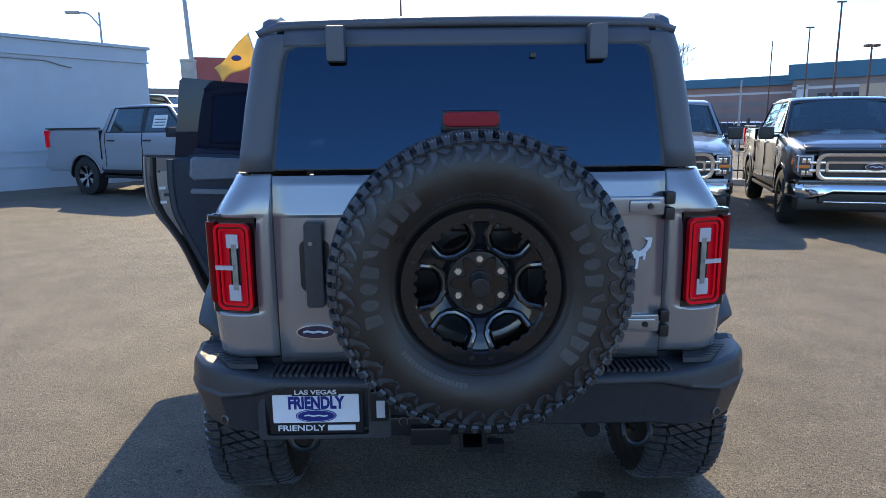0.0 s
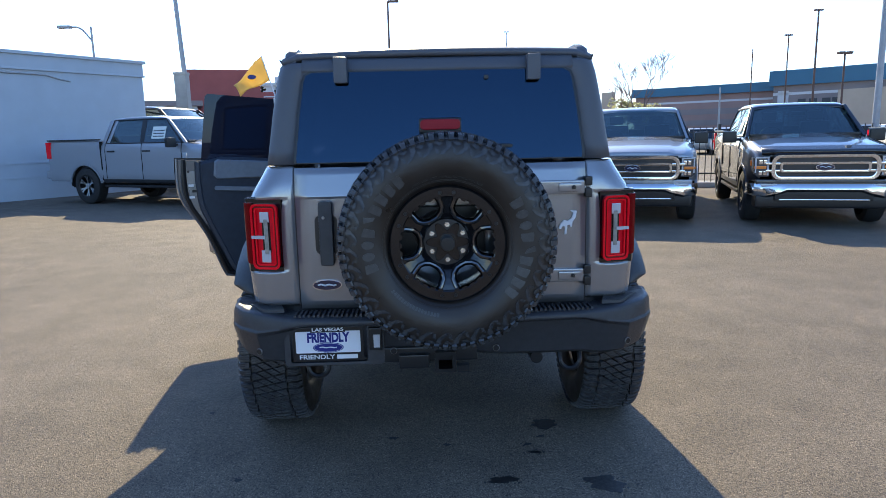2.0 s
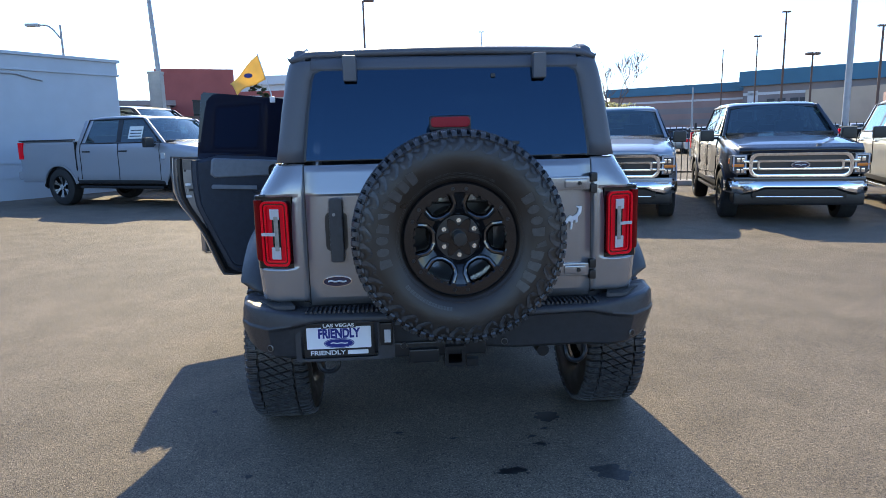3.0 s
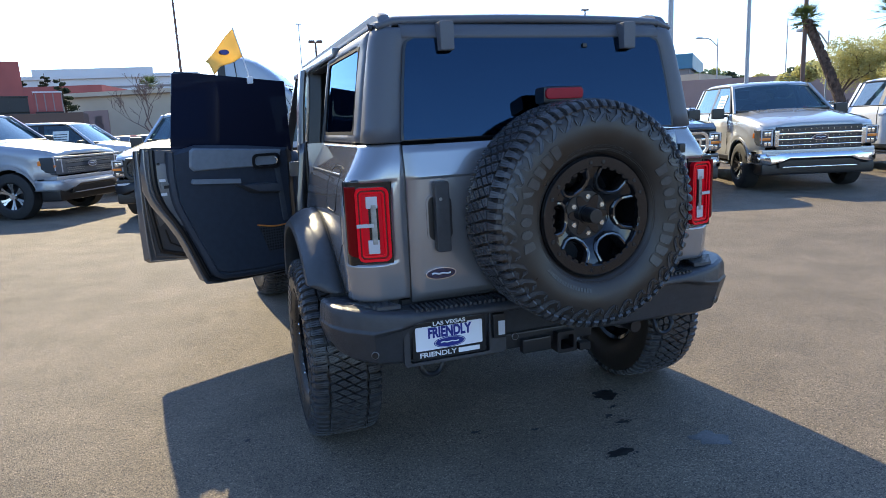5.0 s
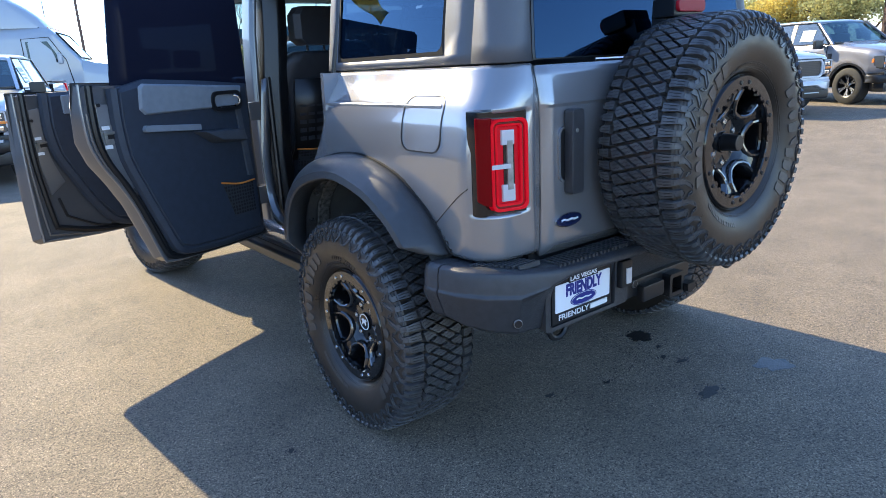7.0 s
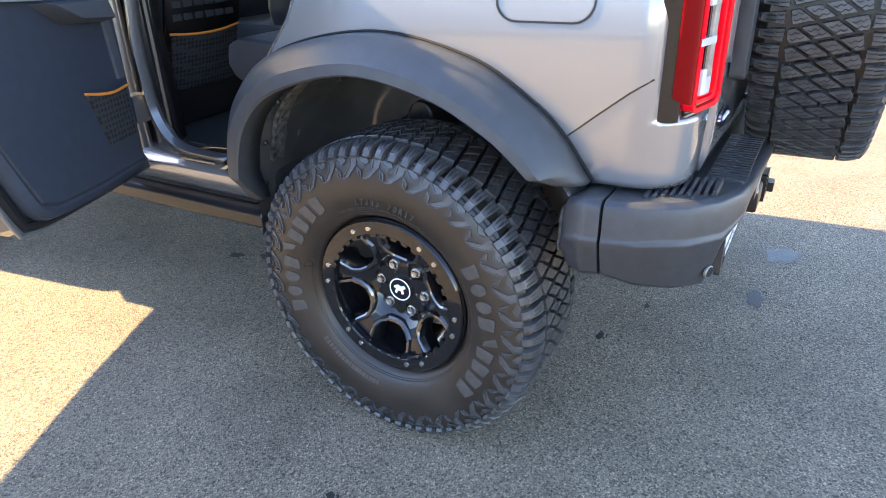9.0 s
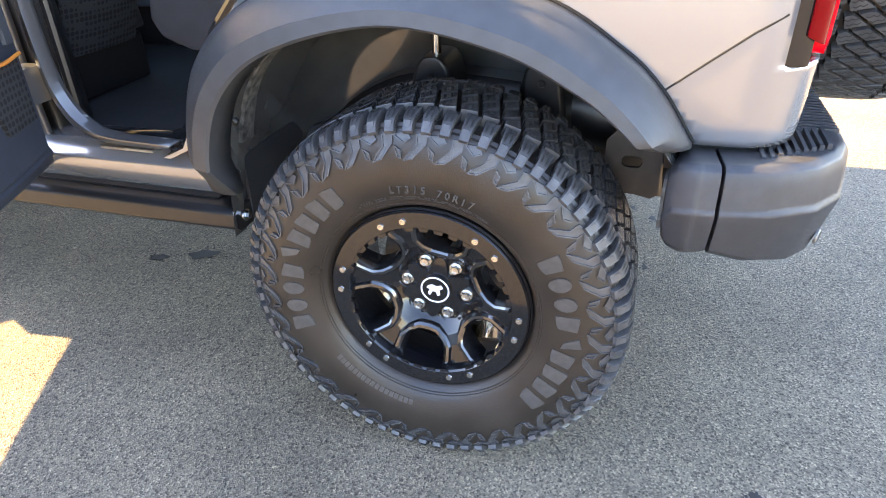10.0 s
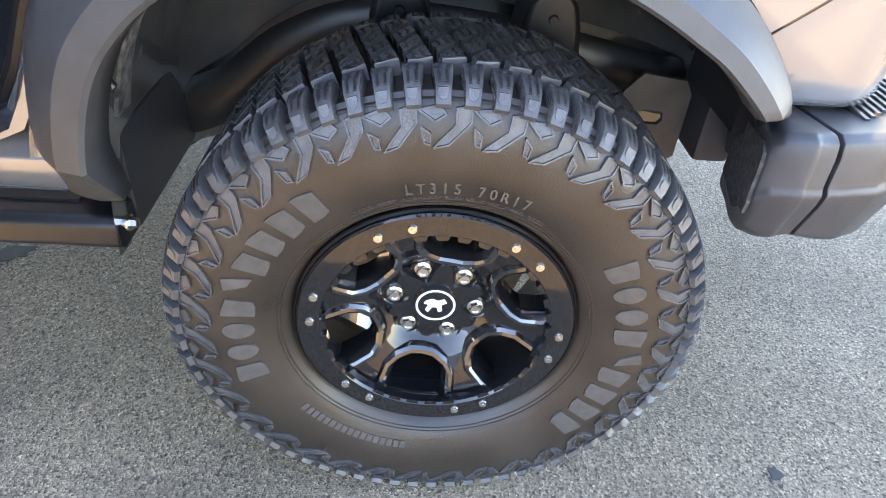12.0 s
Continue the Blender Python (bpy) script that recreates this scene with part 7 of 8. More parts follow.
def pickup(label, body, at, rz, grille="chrome", wheels=WHEEL_BRIGHT, sticker=True, shield=False):
    T = thing("pickup_truck", label, "pickup truck", (*at, 0), rz, "parked pickup trucks")
    span = lambda s, a, b: (min(s * a, s * b), max(s * a, s * b))
    stations = [-0.84, -0.78, -0.66, -0.52, -0.46, -0.36, -0.2, 0.0, 0.2, 0.36, 0.46, 0.52, 0.8, 1.3, 2.0, 2.6, 3.10, 3.16, 3.24, 3.34, 3.5, 3.69, 3.88, 4.04, 4.14, 4.20, 4.6, 4.94, 4.98]

    def bottom(y):
        for cy in (0.0, 3.69):
            if abs(y - cy) < 0.50:
                return 0.42 + math.sqrt(max(0.0, 0.50 ** 2 - (y - cy) ** 2)) * 0.96
        return 0.52 if y > -0.5 else 0.70

    def top(y):
        return lerp(((-0.84, 1.07), (-0.78, 1.13), (-0.66, 1.18), (-0.4, 1.225), (0.55, 1.345), (0.62, 1.375), (3.10, 1.375), (3.16, 1.45), (4.98, 1.465)), y)
    bm = bmesh.new()
    for s in (-1, 1):
        rings = []
        for y in stations:
            b, t = bottom(y), top(y)
            nar = lerp(((-0.84, 0.13), (-0.78, 0.08), (-0.6, 0.02), (-0.45, 0.0), (4.9, 0.0), (4.98, 0.03)), y)
            puff = 0.035 * max(0, 1 - min(abs(y), abs(y - 3.69)) / 0.62)
            rings.append([(s * (w - nar + puff * (1 - f)), y, b + (t - b) * f) for f, w in ((0.0, 0.975), (0.10, 0.995), (0.30, 0.998), (0.36, 0.985), (0.60, 0.992), (0.80, 0.990), (0.93, 0.970), (1.0, 0.935))])
        loft(bm, rings, False, False)
    part("body", bm, body, T, angle=35)
    part("tailgate", boxes((-0.93, 0.93, 4.90, 4.97, 0.68, 1.455)), body, T, bevel=0.012)
    part("bed_floor", boxes((-0.93, 0.93, 3.23, 4.89, 0.80, 0.88)), SATIN_BLACK, T)
    part("bed_bulkhead", boxes((-0.90, 0.90, 3.16, 3.22, 0.80, 1.44)), body, T, bevel=0.01)
    # bonnet with a raised centre between two creases
    bm = bmesh.new()
    rows = ((-0.845, 1.055, 0.885), (-0.80, 1.115, 0.93), (-0.70, 1.165, 0.97), (-0.4, 1.22, 1.0), (0.1, 1.285, 1.0), (0.64, 1.36, 1.0))
    loft(bm, [[(x * w, y, z0 + dz) for x, dz in ((-0.935, 0.0), (-0.80, 0.022), (-0.66, 0.030), (-0.60, 0.052), (-0.3, 0.060), (0, 0.062), (0.3, 0.060), (0.60, 0.052), (0.66, 0.030), (0.80, 0.022), (0.935, 0.0))] for y, z0, w in rows], False, False)
    solid(part("bonnet", bm, body, T, angle=24), 0.02)
    if shield:
        bm = bmesh.new()
        loft(bm, [[(x, y - 0.02, z) for x in (-0.86, -0.6, 0, 0.6, 0.86)] for y, z in ((-0.85, 1.10), (-0.84, 1.16), (-0.74, 1.235))], False, False)
        solid(part("bonnet_shield", bm, GLOSS_BLACK, T, "dark plastic bonnet shield"), 0.008)
    part("wiper_cowl", boxes((-0.84, 0.84, 0.58, 0.72, 1.37, 1.415)), SATIN_BLACK, T, bevel=0.01)
    for s in (-1, 1):
        for y in (0.66, 1.84, 2.98):
            part("shut_line", tube(bmesh.new(), [(s * 0.999, y, 0.60), (s * 0.991, y, 0.95), (s * 0.993, y, 1.20), (s * 0.962, y, 1.37)], 0.008, 5), JOINT, T)
        part("bed_gap", boxes((*span(s, 0.93, 0.998), 3.105, 3.135, 0.56, 1.42)), JOINT, T)
        part("bed_rail", boxes((*span(s, 0.90, 0.985), 3.19, 4.95, 1.455, 1.485)), SATIN_BLACK, T, bevel=0.008)
    # cab: rounded roof on raked pillars
    bm = bmesh.new()
    rings = []
    for y, z, w in ((1.22, 1.865, 0.74), (1.30, 1.905, 0.735), (1.45, 1.935, 0.73), (1.8, 1.955, 0.73), (2.4, 1.957, 0.735), (2.75, 1.94, 0.735), (2.90, 1.90, 0.735), (2.93, 1.865, 0.735)):
        rings.append([(x * w, y, z - d) for x, d in ((-1.0, 0.045), (-0.96, 0.012), (-0.85, 0.0), (-0.4, -0.012), (0.4, -0.012), (0.85, 0.0), (0.96, 0.012), (1.0, 0.045))])
    loft(bm, rings, False, False)
    solid(part("roof", bm, body, T, angle=50), 0.04)
    for s in (-1, 1):
        for (x0, y0), (x1, y1), w in (((0.915, 0.60), (0.745, 1.24), 0.045), ((0.935, 1.86), (0.750, 1.90), 0.07), ((0.935, 3.00), (0.745, 2.86), 0.13)):
            bm = loft(bmesh.new(), [[(s * (x + a), y + b, z) for a, b in ((-0.05, -w), (0.0, -w), (0.0, w), (-0.05, w))] for x, y, z in ((x0, y0, 1.36), (x1, y1, 1.885))])
            part("cab_pillar", bm, SATIN_BLACK if w == 0.07 else body, T, bevel=0.012)

    def pane(name, pts, mt=TRUCK_GLASS):
        b_ = bmesh.new()
        b_.faces.new([b_.verts.new(p) for p in pts])
        return part(name, b_, mt, T)
    bm = bmesh.new()
    loft(bm, [[(x * k, y + 0.10 * (abs(x) / 0.89) ** 2, z) for x in (-0.89, -0.6, -0.3, 0.0, 0.3, 0.6, 0.89)] for k, y, z in ((1.0, 0.60, 1.385), (0.93, 0.88, 1.62), (0.82, 1.21, 1.885))], False, False)
    part("windscreen", bm, SCREEN_SKY, T)
    pane("rear_window", [(-0.86, 3.04, 1.39), (0.86, 3.04, 1.39), (0.72, 2.90, 1.87), (-0.72, 2.90, 1.87)])
    for s in (-1, 1):
        pane("front_door_window", [(s * 0.925, 0.72, 1.385), (s * 0.925, 1.82, 1.385), (s * 0.745, 1.86, 1.875), (s * 0.738, 1.30, 1.875)])
        pane("rear_door_window", [(s * 0.925, 1.92, 1.385), (s * 0.925, 2.92, 1.385), (s * 0.745, 2.80, 1.875), (s * 0.745, 1.93, 1.875)])
        line = [(s * 0.938, 0.68, 1.378), (s * 0.938, 2.98, 1.378), (s * 0.752, 2.84, 1.885), (s * 0.746, 1.26, 1.885), (s * 0.938, 0.68, 1.378)]
        part("window_surround", tube(bmesh.new(), line, 0.015, 6), SATIN_BLACK, T)
        if sticker:
            pane("window_sticker", [(s * 0.904, 1.20, 1.46), (s * 0.904, 1.60, 1.46), (s * 0.809, 1.60, 1.72), (s * 0.809, 1.20, 1.72)], PAPER)
            for z in (1.50, 1.56, 1.62):
                x = lerp(((1.46, 0.906), (1.72, 0.811)), z)
                pane("printed_bar", [(s * x, 1.24, z), (s * x, 1.56, z), (s * (x - 0.009), 1.56, z + 0.022), (s * (x - 0.009), 1.24, z + 0.022)], LAMP_DARK)
    # seats, dash and wheel inside
    bm = boxes((-0.62, -0.15, 1.55, 1.75, 0.9, 1.62), (0.15, 0.62, 1.55, 1.75, 0.9, 1.62), (-0.75, 0.75, 2.65, 2.8, 0.9, 1.55), (-0.85, 0.85, 0.66, 1.05, 1.0, 1.385), (-0.90, 0.90, 0.0, 3.05, 0.60, 0.70))
    for x in (-0.38, 0.38):
        box(bm, x - 0.13, x + 0.13, 1.62, 1.73, 1.64, 1.80)
    part("cabin", bm, SEAT_CLOTH, T, bevel=0.03)
    ring = [Vector((0.19 * math.cos(t), 0.19 * math.sin(t), 0)) for t in [2 * math.pi * i / 18 for i in range(19)]]
    part("steering_wheel", tube(bmesh.new(), ring, 0.016, 6), SATIN_BLACK, T, m=pose(-0.40, 1.15, 1.36, 65))
    part("interior_mirror", boxes((-0.11, 0.11, 1.15, 1.19, 1.72, 1.79)), SATIN_BLACK, T, bevel=0.012)
    # front face
    bright = CHROME if grille in ("chrome", "bars") else SATIN_BLACK if grille == "black" else body
    electric = grille == "electric"
    bm = boxes((-0.70, 0.70, -0.875, -0.76, 0.72, 1.115) if not electric else (-0.93, 0.93, -0.87, -0.74, 0.76, 1.04))
    part("grille", bm, SATIN_BLACK if not electric else SMOOTH_PANEL, T, "dark radiator grille", bevel=0.03)
    if grille == "sport":
        bm = bmesh.new()
        frame_prism(bm, round_rect(-0.70, 0.70, 0.73, 1.09, 0.10), round_rect(-0.66, 0.66, 0.77, 1.06, 0.08), "y", -0.905, -0.84)
        part("grille_frame", bm, body, T, bevel=0.012)
    if grille in ("chrome", "black"):
        bm = bmesh.new()
        frame_prism(bm, round_rect(-0.72, 0.72, 0.735, 1.105, 0.12), round_rect(-0.665, 0.665, 0.782, 1.060, 0.09), "y", -0.92, -0.84)
        part("grille_frame", bm, bright, T, bevel=0.012)
        bm = bmesh.new()
        frame_prism(bm, round_rect(-0.60, 0.60, 0.845, 0.995, 0.035), round_rect(-0.565, 0.565, 0.878, 0.962, 0.02), "y", -0.912, -0.85)
        part("grille_bar", bm, bright, T, bevel=0.006)
        for s in (-1, 1):
            part("grille_wing", boxes((*span(s, 0.60, 0.80), -0.905, -0.84, 0.955, 0.995), (*span(s, 0.60, 0.80), -0.905, -0.84, 0.845, 0.885)), bright, T, bevel=0.008)
    if grille == "bars":
        for z, h in ((0.99, 0.035), (0.90, 0.022), (0.80, 0.018)):
            part("grille_bar", boxes((-0.72, 0.72, -0.915, -0.85, z - h / 2, z + h / 2)), CHROME, T, bevel=0.006)
        for s in (-1, 1):
            part("grille_wing", boxes((*span(s, 0.66, 0.735), -0.915, -0.84, 0.78, 1.06)), CHROME, T, bevel=0.015)
        bm = bmesh.new()
        for z in (0.765, 0.85, 0.945, 1.06):
            for k in range(14):
                x = -0.60 + k * 0.0923
                box(bm, x - 0.006, x + 0.006, -0.886, -0.874, z - 0.010, z + 0.010)
        tagged(part("grille_studs", bm, CHROME, T), kind="stuff")
    if not electric:
        bm = bmesh.new()
        for k in range(11):
            z = 0.745 + 0.033 * k
            box(bm, -0.66, 0.66, -0.882, -0.870, z - 0.007, z + 0.007)
        tagged(part("grille_mesh", bm, LAMP_DARK, T), kind="stuff")
    else:
        for z in (0.885, 0.955):
            part("panel_groove", boxes((-0.66, 0.66, -0.876, -0.865, z - 0.004, z + 0.004)), JOINT, T)
        bm = bmesh.new()
        for r in range(7):
            for k in range(26):
                x, z = -0.62 + 0.048 * k + 0.024 * (r % 2), 0.80 + 0.034 * r
                if abs(x) > 0.17 and not 0.87 < z < 0.97:
                    box(bm, x - 0.014, x + 0.014, -0.878, -0.868, z - 0.009, z + 0.009)
        tagged(part("panel_studs", bm, DULL_STEEL, T), kind="stuff")
        part("nose_band", boxes((-0.92, 0.92, -0.885, -0.74, 1.045, 1.085)), body, T, bevel=0.012)
    for s in (-1, 1):
        part("rocker", boxes((*span(s, 0.90, 0.992), 0.56, 3.12, 0.50, 0.60)), SATIN_BLACK, T, bevel=0.02)
        part("side_vent", boxes((*span(s, 0.965, 1.004), 0.50, 0.62, 1.02, 1.16)), CHROME if grille != "black" else SATIN_BLACK, T, bevel=0.012)
        for cy in (0.0, 3.69):
            bm = bmesh.new()
            loft(bm, [[(s * (1.0 + 0.03 * math.sin(t)), cy + r * math.cos(t), 0.42 + r * 0.96 * math.sin(t)) for r in (0.50, 0.545)] + [(s * 0.97, cy + 0.545 * math.cos(t), 0.42 + 0.545 * 0.96 * math.sin(t))] for t in [radians(8 + 164 * i / 14) for i in range(15)]], False, False)
            part("arch_trim", bm, SATIN_BLACK if grille == "black" else body, T)
    n = 24
    ell = lambda a, b: [(a * math.cos(2 * math.pi * i / n), b * math.sin(2 * math.pi * i / n)) for i in range(n)]
    bd = part("badge", prism(bmesh.new(), ell(0.13, 0.052), "y", -0.015, 0.0), CHROME, T, m=Matrix.Translation((0, -0.912, 0.92)))
    part("badge_field", prism(bmesh.new(), ell(0.12, 0.044), "y", -0.019, -0.014), OVAL_BLUE, bd)
    part("badge_mark", tube(bmesh.new(), [(-0.075, -0.019, 0.002), (-0.03, -0.019, 0.012), (0.0, -0.019, -0.006), (0.04, -0.019, 0.010), (0.075, -0.019, -0.002)], 0.006, 5), WHITE_PRINT, bd)
    for s in (-1, 1):
        bm = bmesh.new()
        prism(bm, [(s * 0.735, 0.775), (s * 0.90, 0.775), (s * 0.955, 0.82), (s * 0.965, 1.075), (s * 0.735, 1.095)], "y", -0.86, -0.52)
        hl = part("headlight", bm, LAMP_DARK, T, "clear headlight with an amber strip", bevel=0.015)
        bm = boxes((*span(s, 0.75, 0.775), -0.872, -0.85, 0.80, 1.07), (*span(s, 0.925, 0.945), -0.868, -0.80, 0.84, 1.06), (*span(s, 0.75, 0.94), -0.870, -0.84, 1.055, 1.075))
        part("light_strip", bm, CLEAR_LENS, hl)
        for z0, z1 in ((0.965, 1.035), (0.80, 0.865)):
            for x in (0.80, 0.865):
                part("lamp_reflector", boxes((*span(s, x - 0.026, x + 0.026), -0.869, -0.84, z0, z1)), CHROME, hl, bevel=0.008)
        part("indicator", boxes((*span(s, 0.785, 0.955), -0.868, -0.74, 0.895, 0.940)), AMBER, hl, bevel=0.006)
        part("side_marker", boxes((*span(s, 0.93, 0.972), -0.62, -0.50, 0.93, 1.02)), AMBER, hl, bevel=0.01)
        part("fog_lamp", boxes((*span(s, 0.62, 0.86), -0.945, -0.85, 0.635, 0.675)), CLEAR_LENS, T, bevel=0.01)
        bm = bmesh.new()
        box(bm, *span(s, 1.02, 1.25), 0.74, 0.84, 1.27, 1.47)
        box(bm, *span(s, 0.92, 1.06), 0.76, 0.82, 1.30, 1.35)
        part("side_mirror", bm, SATIN_BLACK, T, bevel=0.03)
        for y in (1.68, 2.78):
            part("door_handle", boxes((*span(s, 0.985, 1.018), y - 0.11, y + 0.11, 1.185, 1.22)), bright if not electric else SATIN_BLACK, T, bevel=0.008)
        part("tail_light", boxes((*span(s, 0.90, 0.992), 4.84, 5.0, 1.05, 1.43)), RED_LENS, T, bevel=0.015)
        part("side_step", boxes((*span(s, 0.86, 1.0), 0.62, 3.08, 0.40, 0.46)), SATIN_BLACK if grille != "bars" else STEEL, T, bevel=0.02)
    # bumpers: upper bar, bright bar dipping in the middle, dark intake and valance
    bm = bmesh.new()
    plan = [(-1.0, -0.50), (-0.99, -0.68), (-0.93, -0.84), (-0.78, -0.92), (-0.62, -0.955), (-0.5, -0.965), (0, -0.97), (0.5, -0.965), (0.62, -0.955), (0.78, -0.92), (0.93, -0.84), (0.99, -0.68), (1.0, -0.50)]
    low = lambda x: lerp(((0.0, 0.565), (0.5, 0.565), (0.72, 0.47), (1.0, 0.50)), abs(x))
    loft(bm, [[(x, y + 0.04, low(x)), (x, y, low(x) + 0.03), (x, y, 0.615), (x, y + 0.02, 0.655), (x * 0.97, y + 0.13, 0.665)] for x, y in plan], False, False)
    solid(part("front_bumper", bm, bright, T, "wide front bumper", angle=50), 0.02, 1)
    part("bumper_gap", boxes((-0.92, 0.92, -0.86, -0.60, 0.655, 0.735)), body if grille != "black" else SATIN_BLACK, T, bevel=0.02)
    part("lower_intake", boxes((-0.66, 0.66, -0.935, -0.80, 0.42, 0.575)), SATIN_BLACK, T, bevel=0.02)
    part("intake_lip", boxes((-0.60, 0.60, -0.955, -0.90, 0.425, 0.445)), bright, T, bevel=0.006)
    part("lower_valance", boxes((-0.92, 0.92, -0.88, -0.50, 0.30, 0.50)), SATIN_BLACK, T, bevel=0.04)
    part("rear_bumper", boxes((-0.97, 0.97, 4.92, 5.12, 0.58, 0.76)), bright, T, bevel=0.03)
    part("chassis", boxes((-0.60, 0.60, -0.4, 4.8, 0.36, 0.62)), UNDER, T, bevel=0.05)
    for x, y, rr in ((-0.87, 0, -90), (0.87, 0, 90), (-0.87, 3.69, -90), (0.87, 3.69, 90)):
        w = part("wheel", wheels[1], None, T, m=pose(x, y, 0.42, 90, 0, rr))
        part("tyre", wheels[0], None, w)
        part("spokes", wheels[2], None, w)
    for s in (-1, 1):
        for cy in (0.0, 3.69):
            part("arch_liner", loft(bmesh.new(), [[(s * x, cy + 0.49 * math.cos(t), 0.42 + 0.47 * math.sin(t)) for x in (0.55, 0.98)] for t in [radians(-5 + 190 * i / 10) for i in range(11)]], False, False), UNDER, T)
    return T


pickup("pale silver pickup with a chrome grille beside the fence", SILVER, (3.61, 7.85), -19.0)
pickup("dark blue-grey pickup with a chrome grille and bonnet shield", DARK_CAR, (6.20, 6.95), -18.5, shield=True)
pickup("pale warm-silver pickup with a barred chrome grille", PALE_SILVER, (8.80, 6.14), -24, "bars")
pickup("white pickup with a black mesh grille", WHITE_CAR, (12.28, 5.02), -22, "sport")
pickup("stone-grey pickup with a black grille", GREY_CAR, (15.78, 3.94), -22, "black")
electric_truck = pickup("silver electric pickup with a smooth dark front panel", SILVER, (-4.47, 12.45), 63.5, "electric", WHEEL_BRIGHT)
electric_truck.scale = (1.09, 1.09, 1.09)
pickup("white pickup parked behind a silver one", WHITE_CAR, (-3.3, 16.8), 75, "chrome", WHEEL_DARK)
hauler = pickup("tall black work truck parked by the white building", DARK_CAR, (-7.3, 20.6), 70, "black", WHEEL_DARK, False)
hauler.scale = (1.42, 1.42, 1.42)
pickup("pale blue-silver pickup with a dark grille facing the lot", ICE_SILVER, (-1.79, 10.40), -17, "black", WHEEL_DARK)


# long-nosed road tractor with a rounded sleeper
def tractor(at, rz):
    T = thing("semi_truck", "white long-haul tractor unit with a rounded sleeper cab", "truck", (*at, 0), rz)
    bm = bmesh.new()
    rings = []
    for y, w, zt in ((-1.9, 0.70, 1.50), (-1.75, 0.85, 1.70), (-0.9, 0.95, 1.86), (0.0, 1.0, 2.0), (0.34, 1.05, 2.10), (0.38, 1.06, 2.14), (0.95, 1.12, 2.92), (1.08, 1.15, 3.04), (1.5, 1.2, 3.10), (3.05, 1.22, 3.12)):
        e = 0.16 if y < 0.36 or y > 1.0 else 0.05
        rings.append([(x * w, y, z) for x, z in ((-1, 0.85), (-1.0, zt - 2.4 * e), (-0.95, zt - e), (-0.82, zt), (0.82, zt), (0.95, zt - e), (1.0, zt - 2.4 * e), (1, 0.85))])
    loft(bm, rings)
    part("cab", bm, SEMI_WHITE, T, angle=30)
    # roof wind deflector and the dark gap fairing behind it
    bm = bmesh.new()
    loft(bm, [[(x * w, y, z) for x, z in ((-1, 3.05), (-1.0, zt - 0.30), (-0.92, zt - 0.10), (-0.72, zt), (0.72, zt), (0.92, zt - 0.10), (1.0, zt - 0.30), (1, 3.05))] for y, w, zt in ((1.15, 0.92, 3.16), (1.35, 1.0, 3.40), (1.65, 1.08, 3.66), (2.0, 1.13, 3.90), (2.5, 1.17, 4.12), (3.05, 1.19, 4.24))])
    part("wind_deflector", bm, SEMI_WHITE, T, angle=40)
    bm = bmesh.new()
    loft(bm, [[(x, y, z) for x, z in ((-1.215, 1.0), (-1.215, 4.0), (-1.12, 4.24), (1.12, 4.24), (1.215, 4.0), (1.215, 1.0))] for y in (3.05, 3.32)])
    part("gap_fairing", bm, SATIN_BLACK, T)
    part("aerial", tube(bmesh.new(), [(-1.2, 2.6, 2.75), (-1.22, 2.66, 3.4), (-1.2, 2.72, 4.1)], 0.015, 6), SATIN_BLACK, T)
    for s in (-1, 1):
        bm = bmesh.new()
        xs = lambda y: s * (lerp(((0.35, 1.06), (0.95, 1.12), (1.08, 1.15), (1.5, 1.2), (1.95, 1.2)), y) + 0.008)
        bm.faces.new([bm.verts.new((xs(y), y, z)) for y, z in ((0.85, 2.05), (1.72, 2.05), (1.72, 2.66), (1.15, 2.66))])
        part("side_window", bm, DARK_GLASS, T)
        part("shut_line", tube(bmesh.new(), [(xs(1.82), 1.82, 1.1), (xs(1.82), 1.82, 2.74), (xs(1.1), 1.10, 2.78), (xs(0.74), 0.74, 2.10), (xs(0.6), 0.6, 1.1)], 0.012, 5), JOINT, T)
        part("side_mirror", boxes((min(s * 1.22, s * 1.42), max(s * 1.22, s * 1.42), 0.80, 0.92, 2.0, 2.3)), SEMI_WHITE, T, bevel=0.04)
        part("fuel_tank", boxes((min(s * 0.8, s * 1.2), max(s * 0.8, s * 1.2), 1.2, 3.4, 0.45, 0.95)), CHROME, T, bevel=0.15)
    bm = bmesh.new()
    bm.faces.new([bm.verts.new(p) for p in ((-0.90, 0.375, 2.19), (0.90, 0.375, 2.19), (0.94, 0.885, 2.885), (-0.94, 0.885, 2.885))])
    ws = part("windscreen", bm, TRUCK_GLASS, T)
    rim = [(-0.92, 0.355, 2.16), (0.92, 0.355, 2.16), (0.96, 0.90, 2.91), (-0.96, 0.90, 2.91), (-0.92, 0.355, 2.16)]
    part("windscreen_seal", tube(bmesh.new(), rim, 0.022, 6), JOINT, ws)
    for x in (-0.7, -0.35, 0.0, 0.35, 0.7):
        part("marker_light", boxes((x - 0.07, x + 0.07, 1.12, 1.25, 3.03, 3.10)), AMBER, T, bevel=0.02)
    for x, y in ((-1.0, -0.6), (1.0, -0.6), (-1.0, 5.2), (1.0, 5.2), (-1.0, 4.0), (1.0, 4.0)):
        w = part("wheel", WHEEL_BRIGHT[1], None, T, m=pose(x, y, 0.52, 90, 0, -90 if x < 0 else 90) @ Matrix.Scale(1.22, 4))
        part("tyre", WHEEL_BRIGHT[0], None, w)
    part("chassis", boxes((-0.45, 0.45, -1.6, 6.2, 0.6, 0.9)), SATIN_BLACK, T)


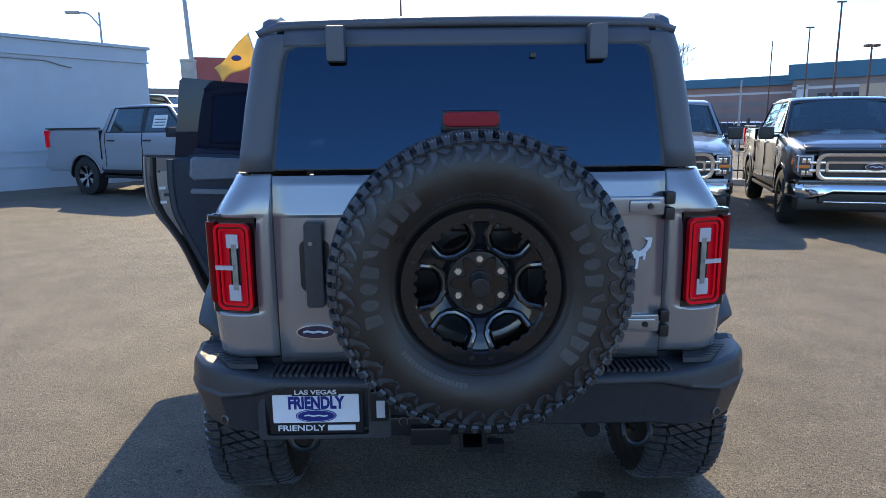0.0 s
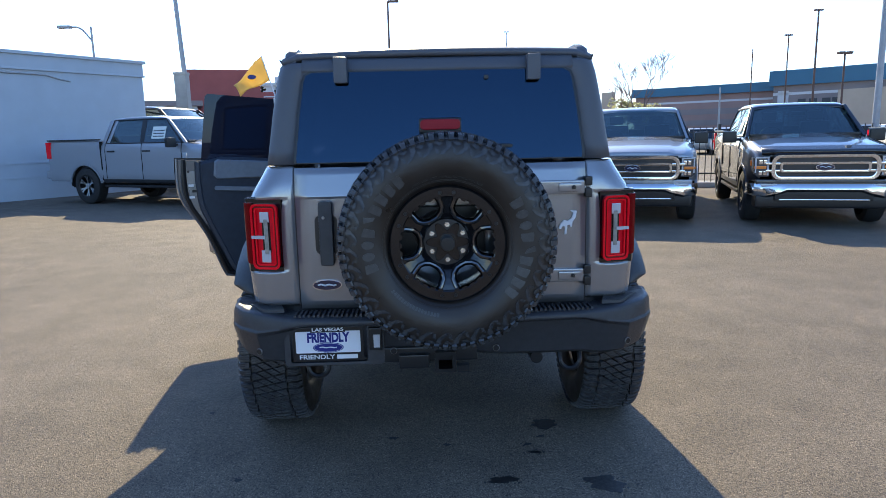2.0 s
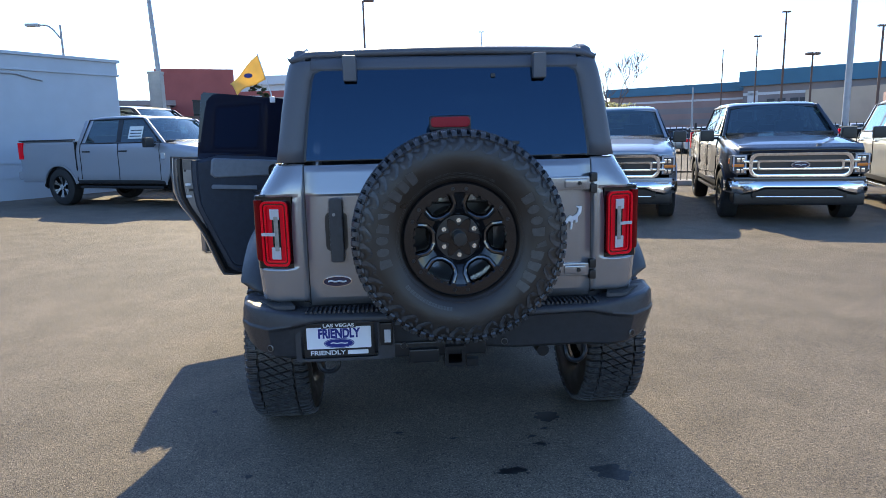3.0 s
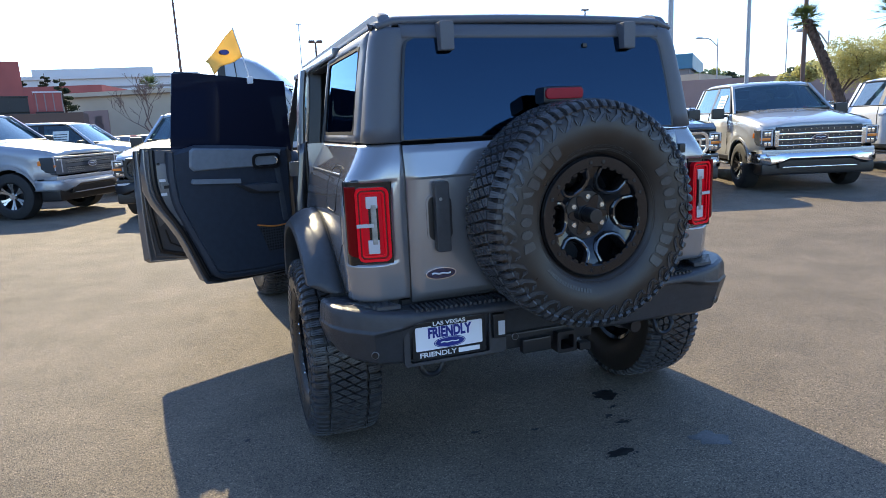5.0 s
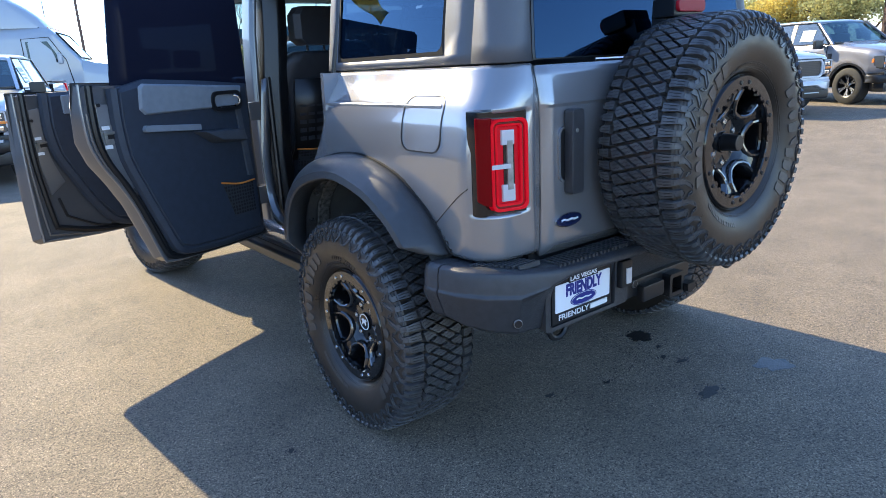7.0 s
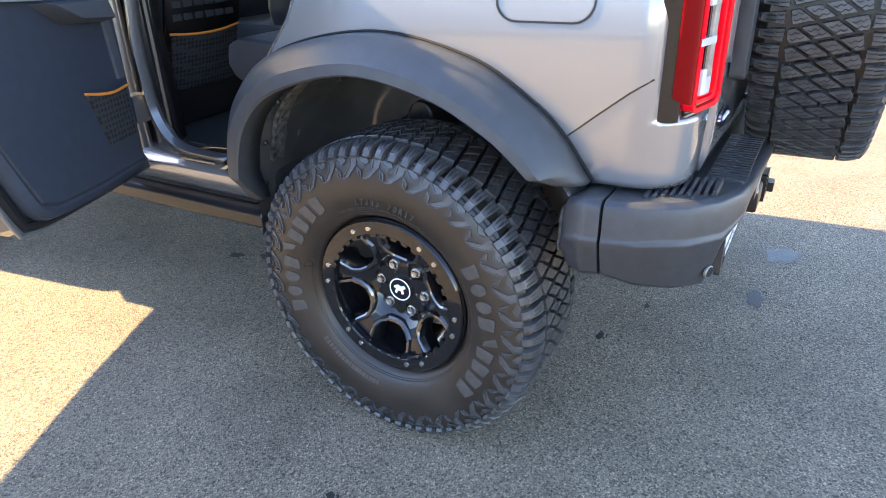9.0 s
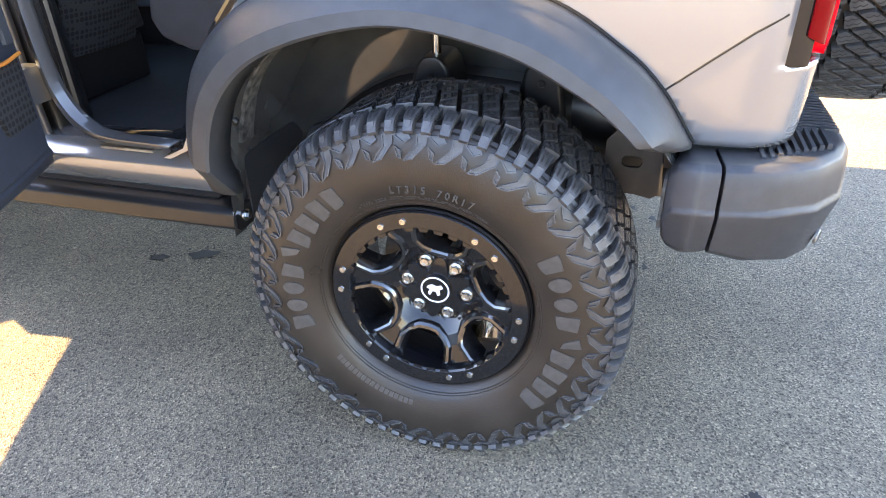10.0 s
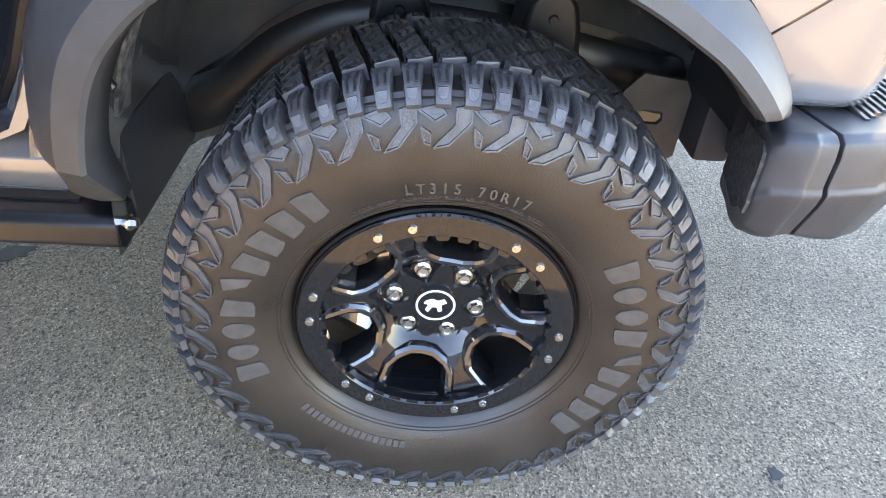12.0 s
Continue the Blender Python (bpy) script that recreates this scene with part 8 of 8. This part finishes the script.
# white paint with the blue shade of the tractor's near side mixed in
SEMI_WHITE = paint("shaded_white_truck_paint", (0.33, 0.375, 0.43), 0.0, 0.35, 0.03)
tractor((2.79, 21.85), 70)


# small cars far beyond the fence
def far_car(at, rz, body, label):
    T = thing("parked_car", label, "car", (*at, 0), rz, "far parked cars")
    bm = bmesh.new()
    loft(bm, [[(x, y, z) for x, y in ((-0.9 * w, y0), (0.9 * w, y0), (0.9 * w, y1), (-0.9 * w, y1))] for z, w, y0, y1 in ((0.30, 0.97, -2.2, 2.3), (0.62, 1.0, -2.3, 2.35), (0.98, 0.97, -2.15, 2.3))])
    part("body", bm, body, T, bevel=0.1)
    bm = bmesh.new()
    loft(bm, [[(x, y, z) for x, y in ((-w, y0), (w, y0), (w, y1), (-w, y1))] for z, w, y0, y1 in ((0.95, 0.84, -1.2, 2.2), (1.58, 0.68, -0.3, 1.85))])
    part("glasshouse", bm, DARK_GLASS_FAR, T, bevel=0.06)
    bm = bmesh.new()
    loft(bm, [[(x, y, z) for x, y in ((-w, y0), (w, y0), (w, y1), (-w, y1))] for z, w, y0, y1 in ((1.565, 0.70, -0.32, 1.88), (1.64, 0.62, -0.1, 1.7))])
    part("roof", bm, body, T, bevel=0.03)
    for x, y, rr in ((-0.78, -1.4, -90), (0.78, -1.4, 90), (-0.78, 1.4, -90), (0.78, 1.4, 90)):
        part("wheel", WHEEL_DARK[0], None, T, m=pose(x, y, 0.33, 90, 0, rr) @ Matrix.Scale(0.78, 4))
    for s in (-1, 1):
        part("tail_light", boxes((min(s * 0.6, s * 0.86), max(s * 0.6, s * 0.86), 2.25, 2.37, 0.75, 0.92)), RED_LENS, T)
        part("headlight", boxes((min(s * 0.55, s * 0.86), max(s * 0.55, s * 0.86), -2.32, -2.2, 0.62, 0.76)), CLEAR_LENS, T)


DARK_GLASS_FAR = mat("far_car_glass", (0.02, 0.025, 0.03), 0.08, coat=1.0)
RED_CAR = paint("red_paint", (0.35, 0.02, 0.02), 0.1, 0.3)
rc = random.Random(5)
paints = [WHITE_CAR, SILVER, DARK_CAR, RED_CAR, GREY_CAR, PALE_SILVER]
names = ["white", "silver", "dark", "red", "grey", "pale silver"]
k = 0
for d, h0, h1, stp in ((46, 21.5, 30, 1.9), (58, 20.5, 36, 1.7), (44, 39.5, 50, 3.2), (48, -12.5, -2, 2.6), (56, -21, -15.5, 2.4)):
    h = h0
    while h < h1:
        c = (k * 7 + int(d)) % 6
        far_car(far(h + rc.uniform(-0.2, 0.2), d + rc.uniform(-1, 1)), 160 + rc.uniform(-4, 4) if k % 3 else -20, paints[c], names[c] + " car parked in the far lot")
        h += stp
        k += 1
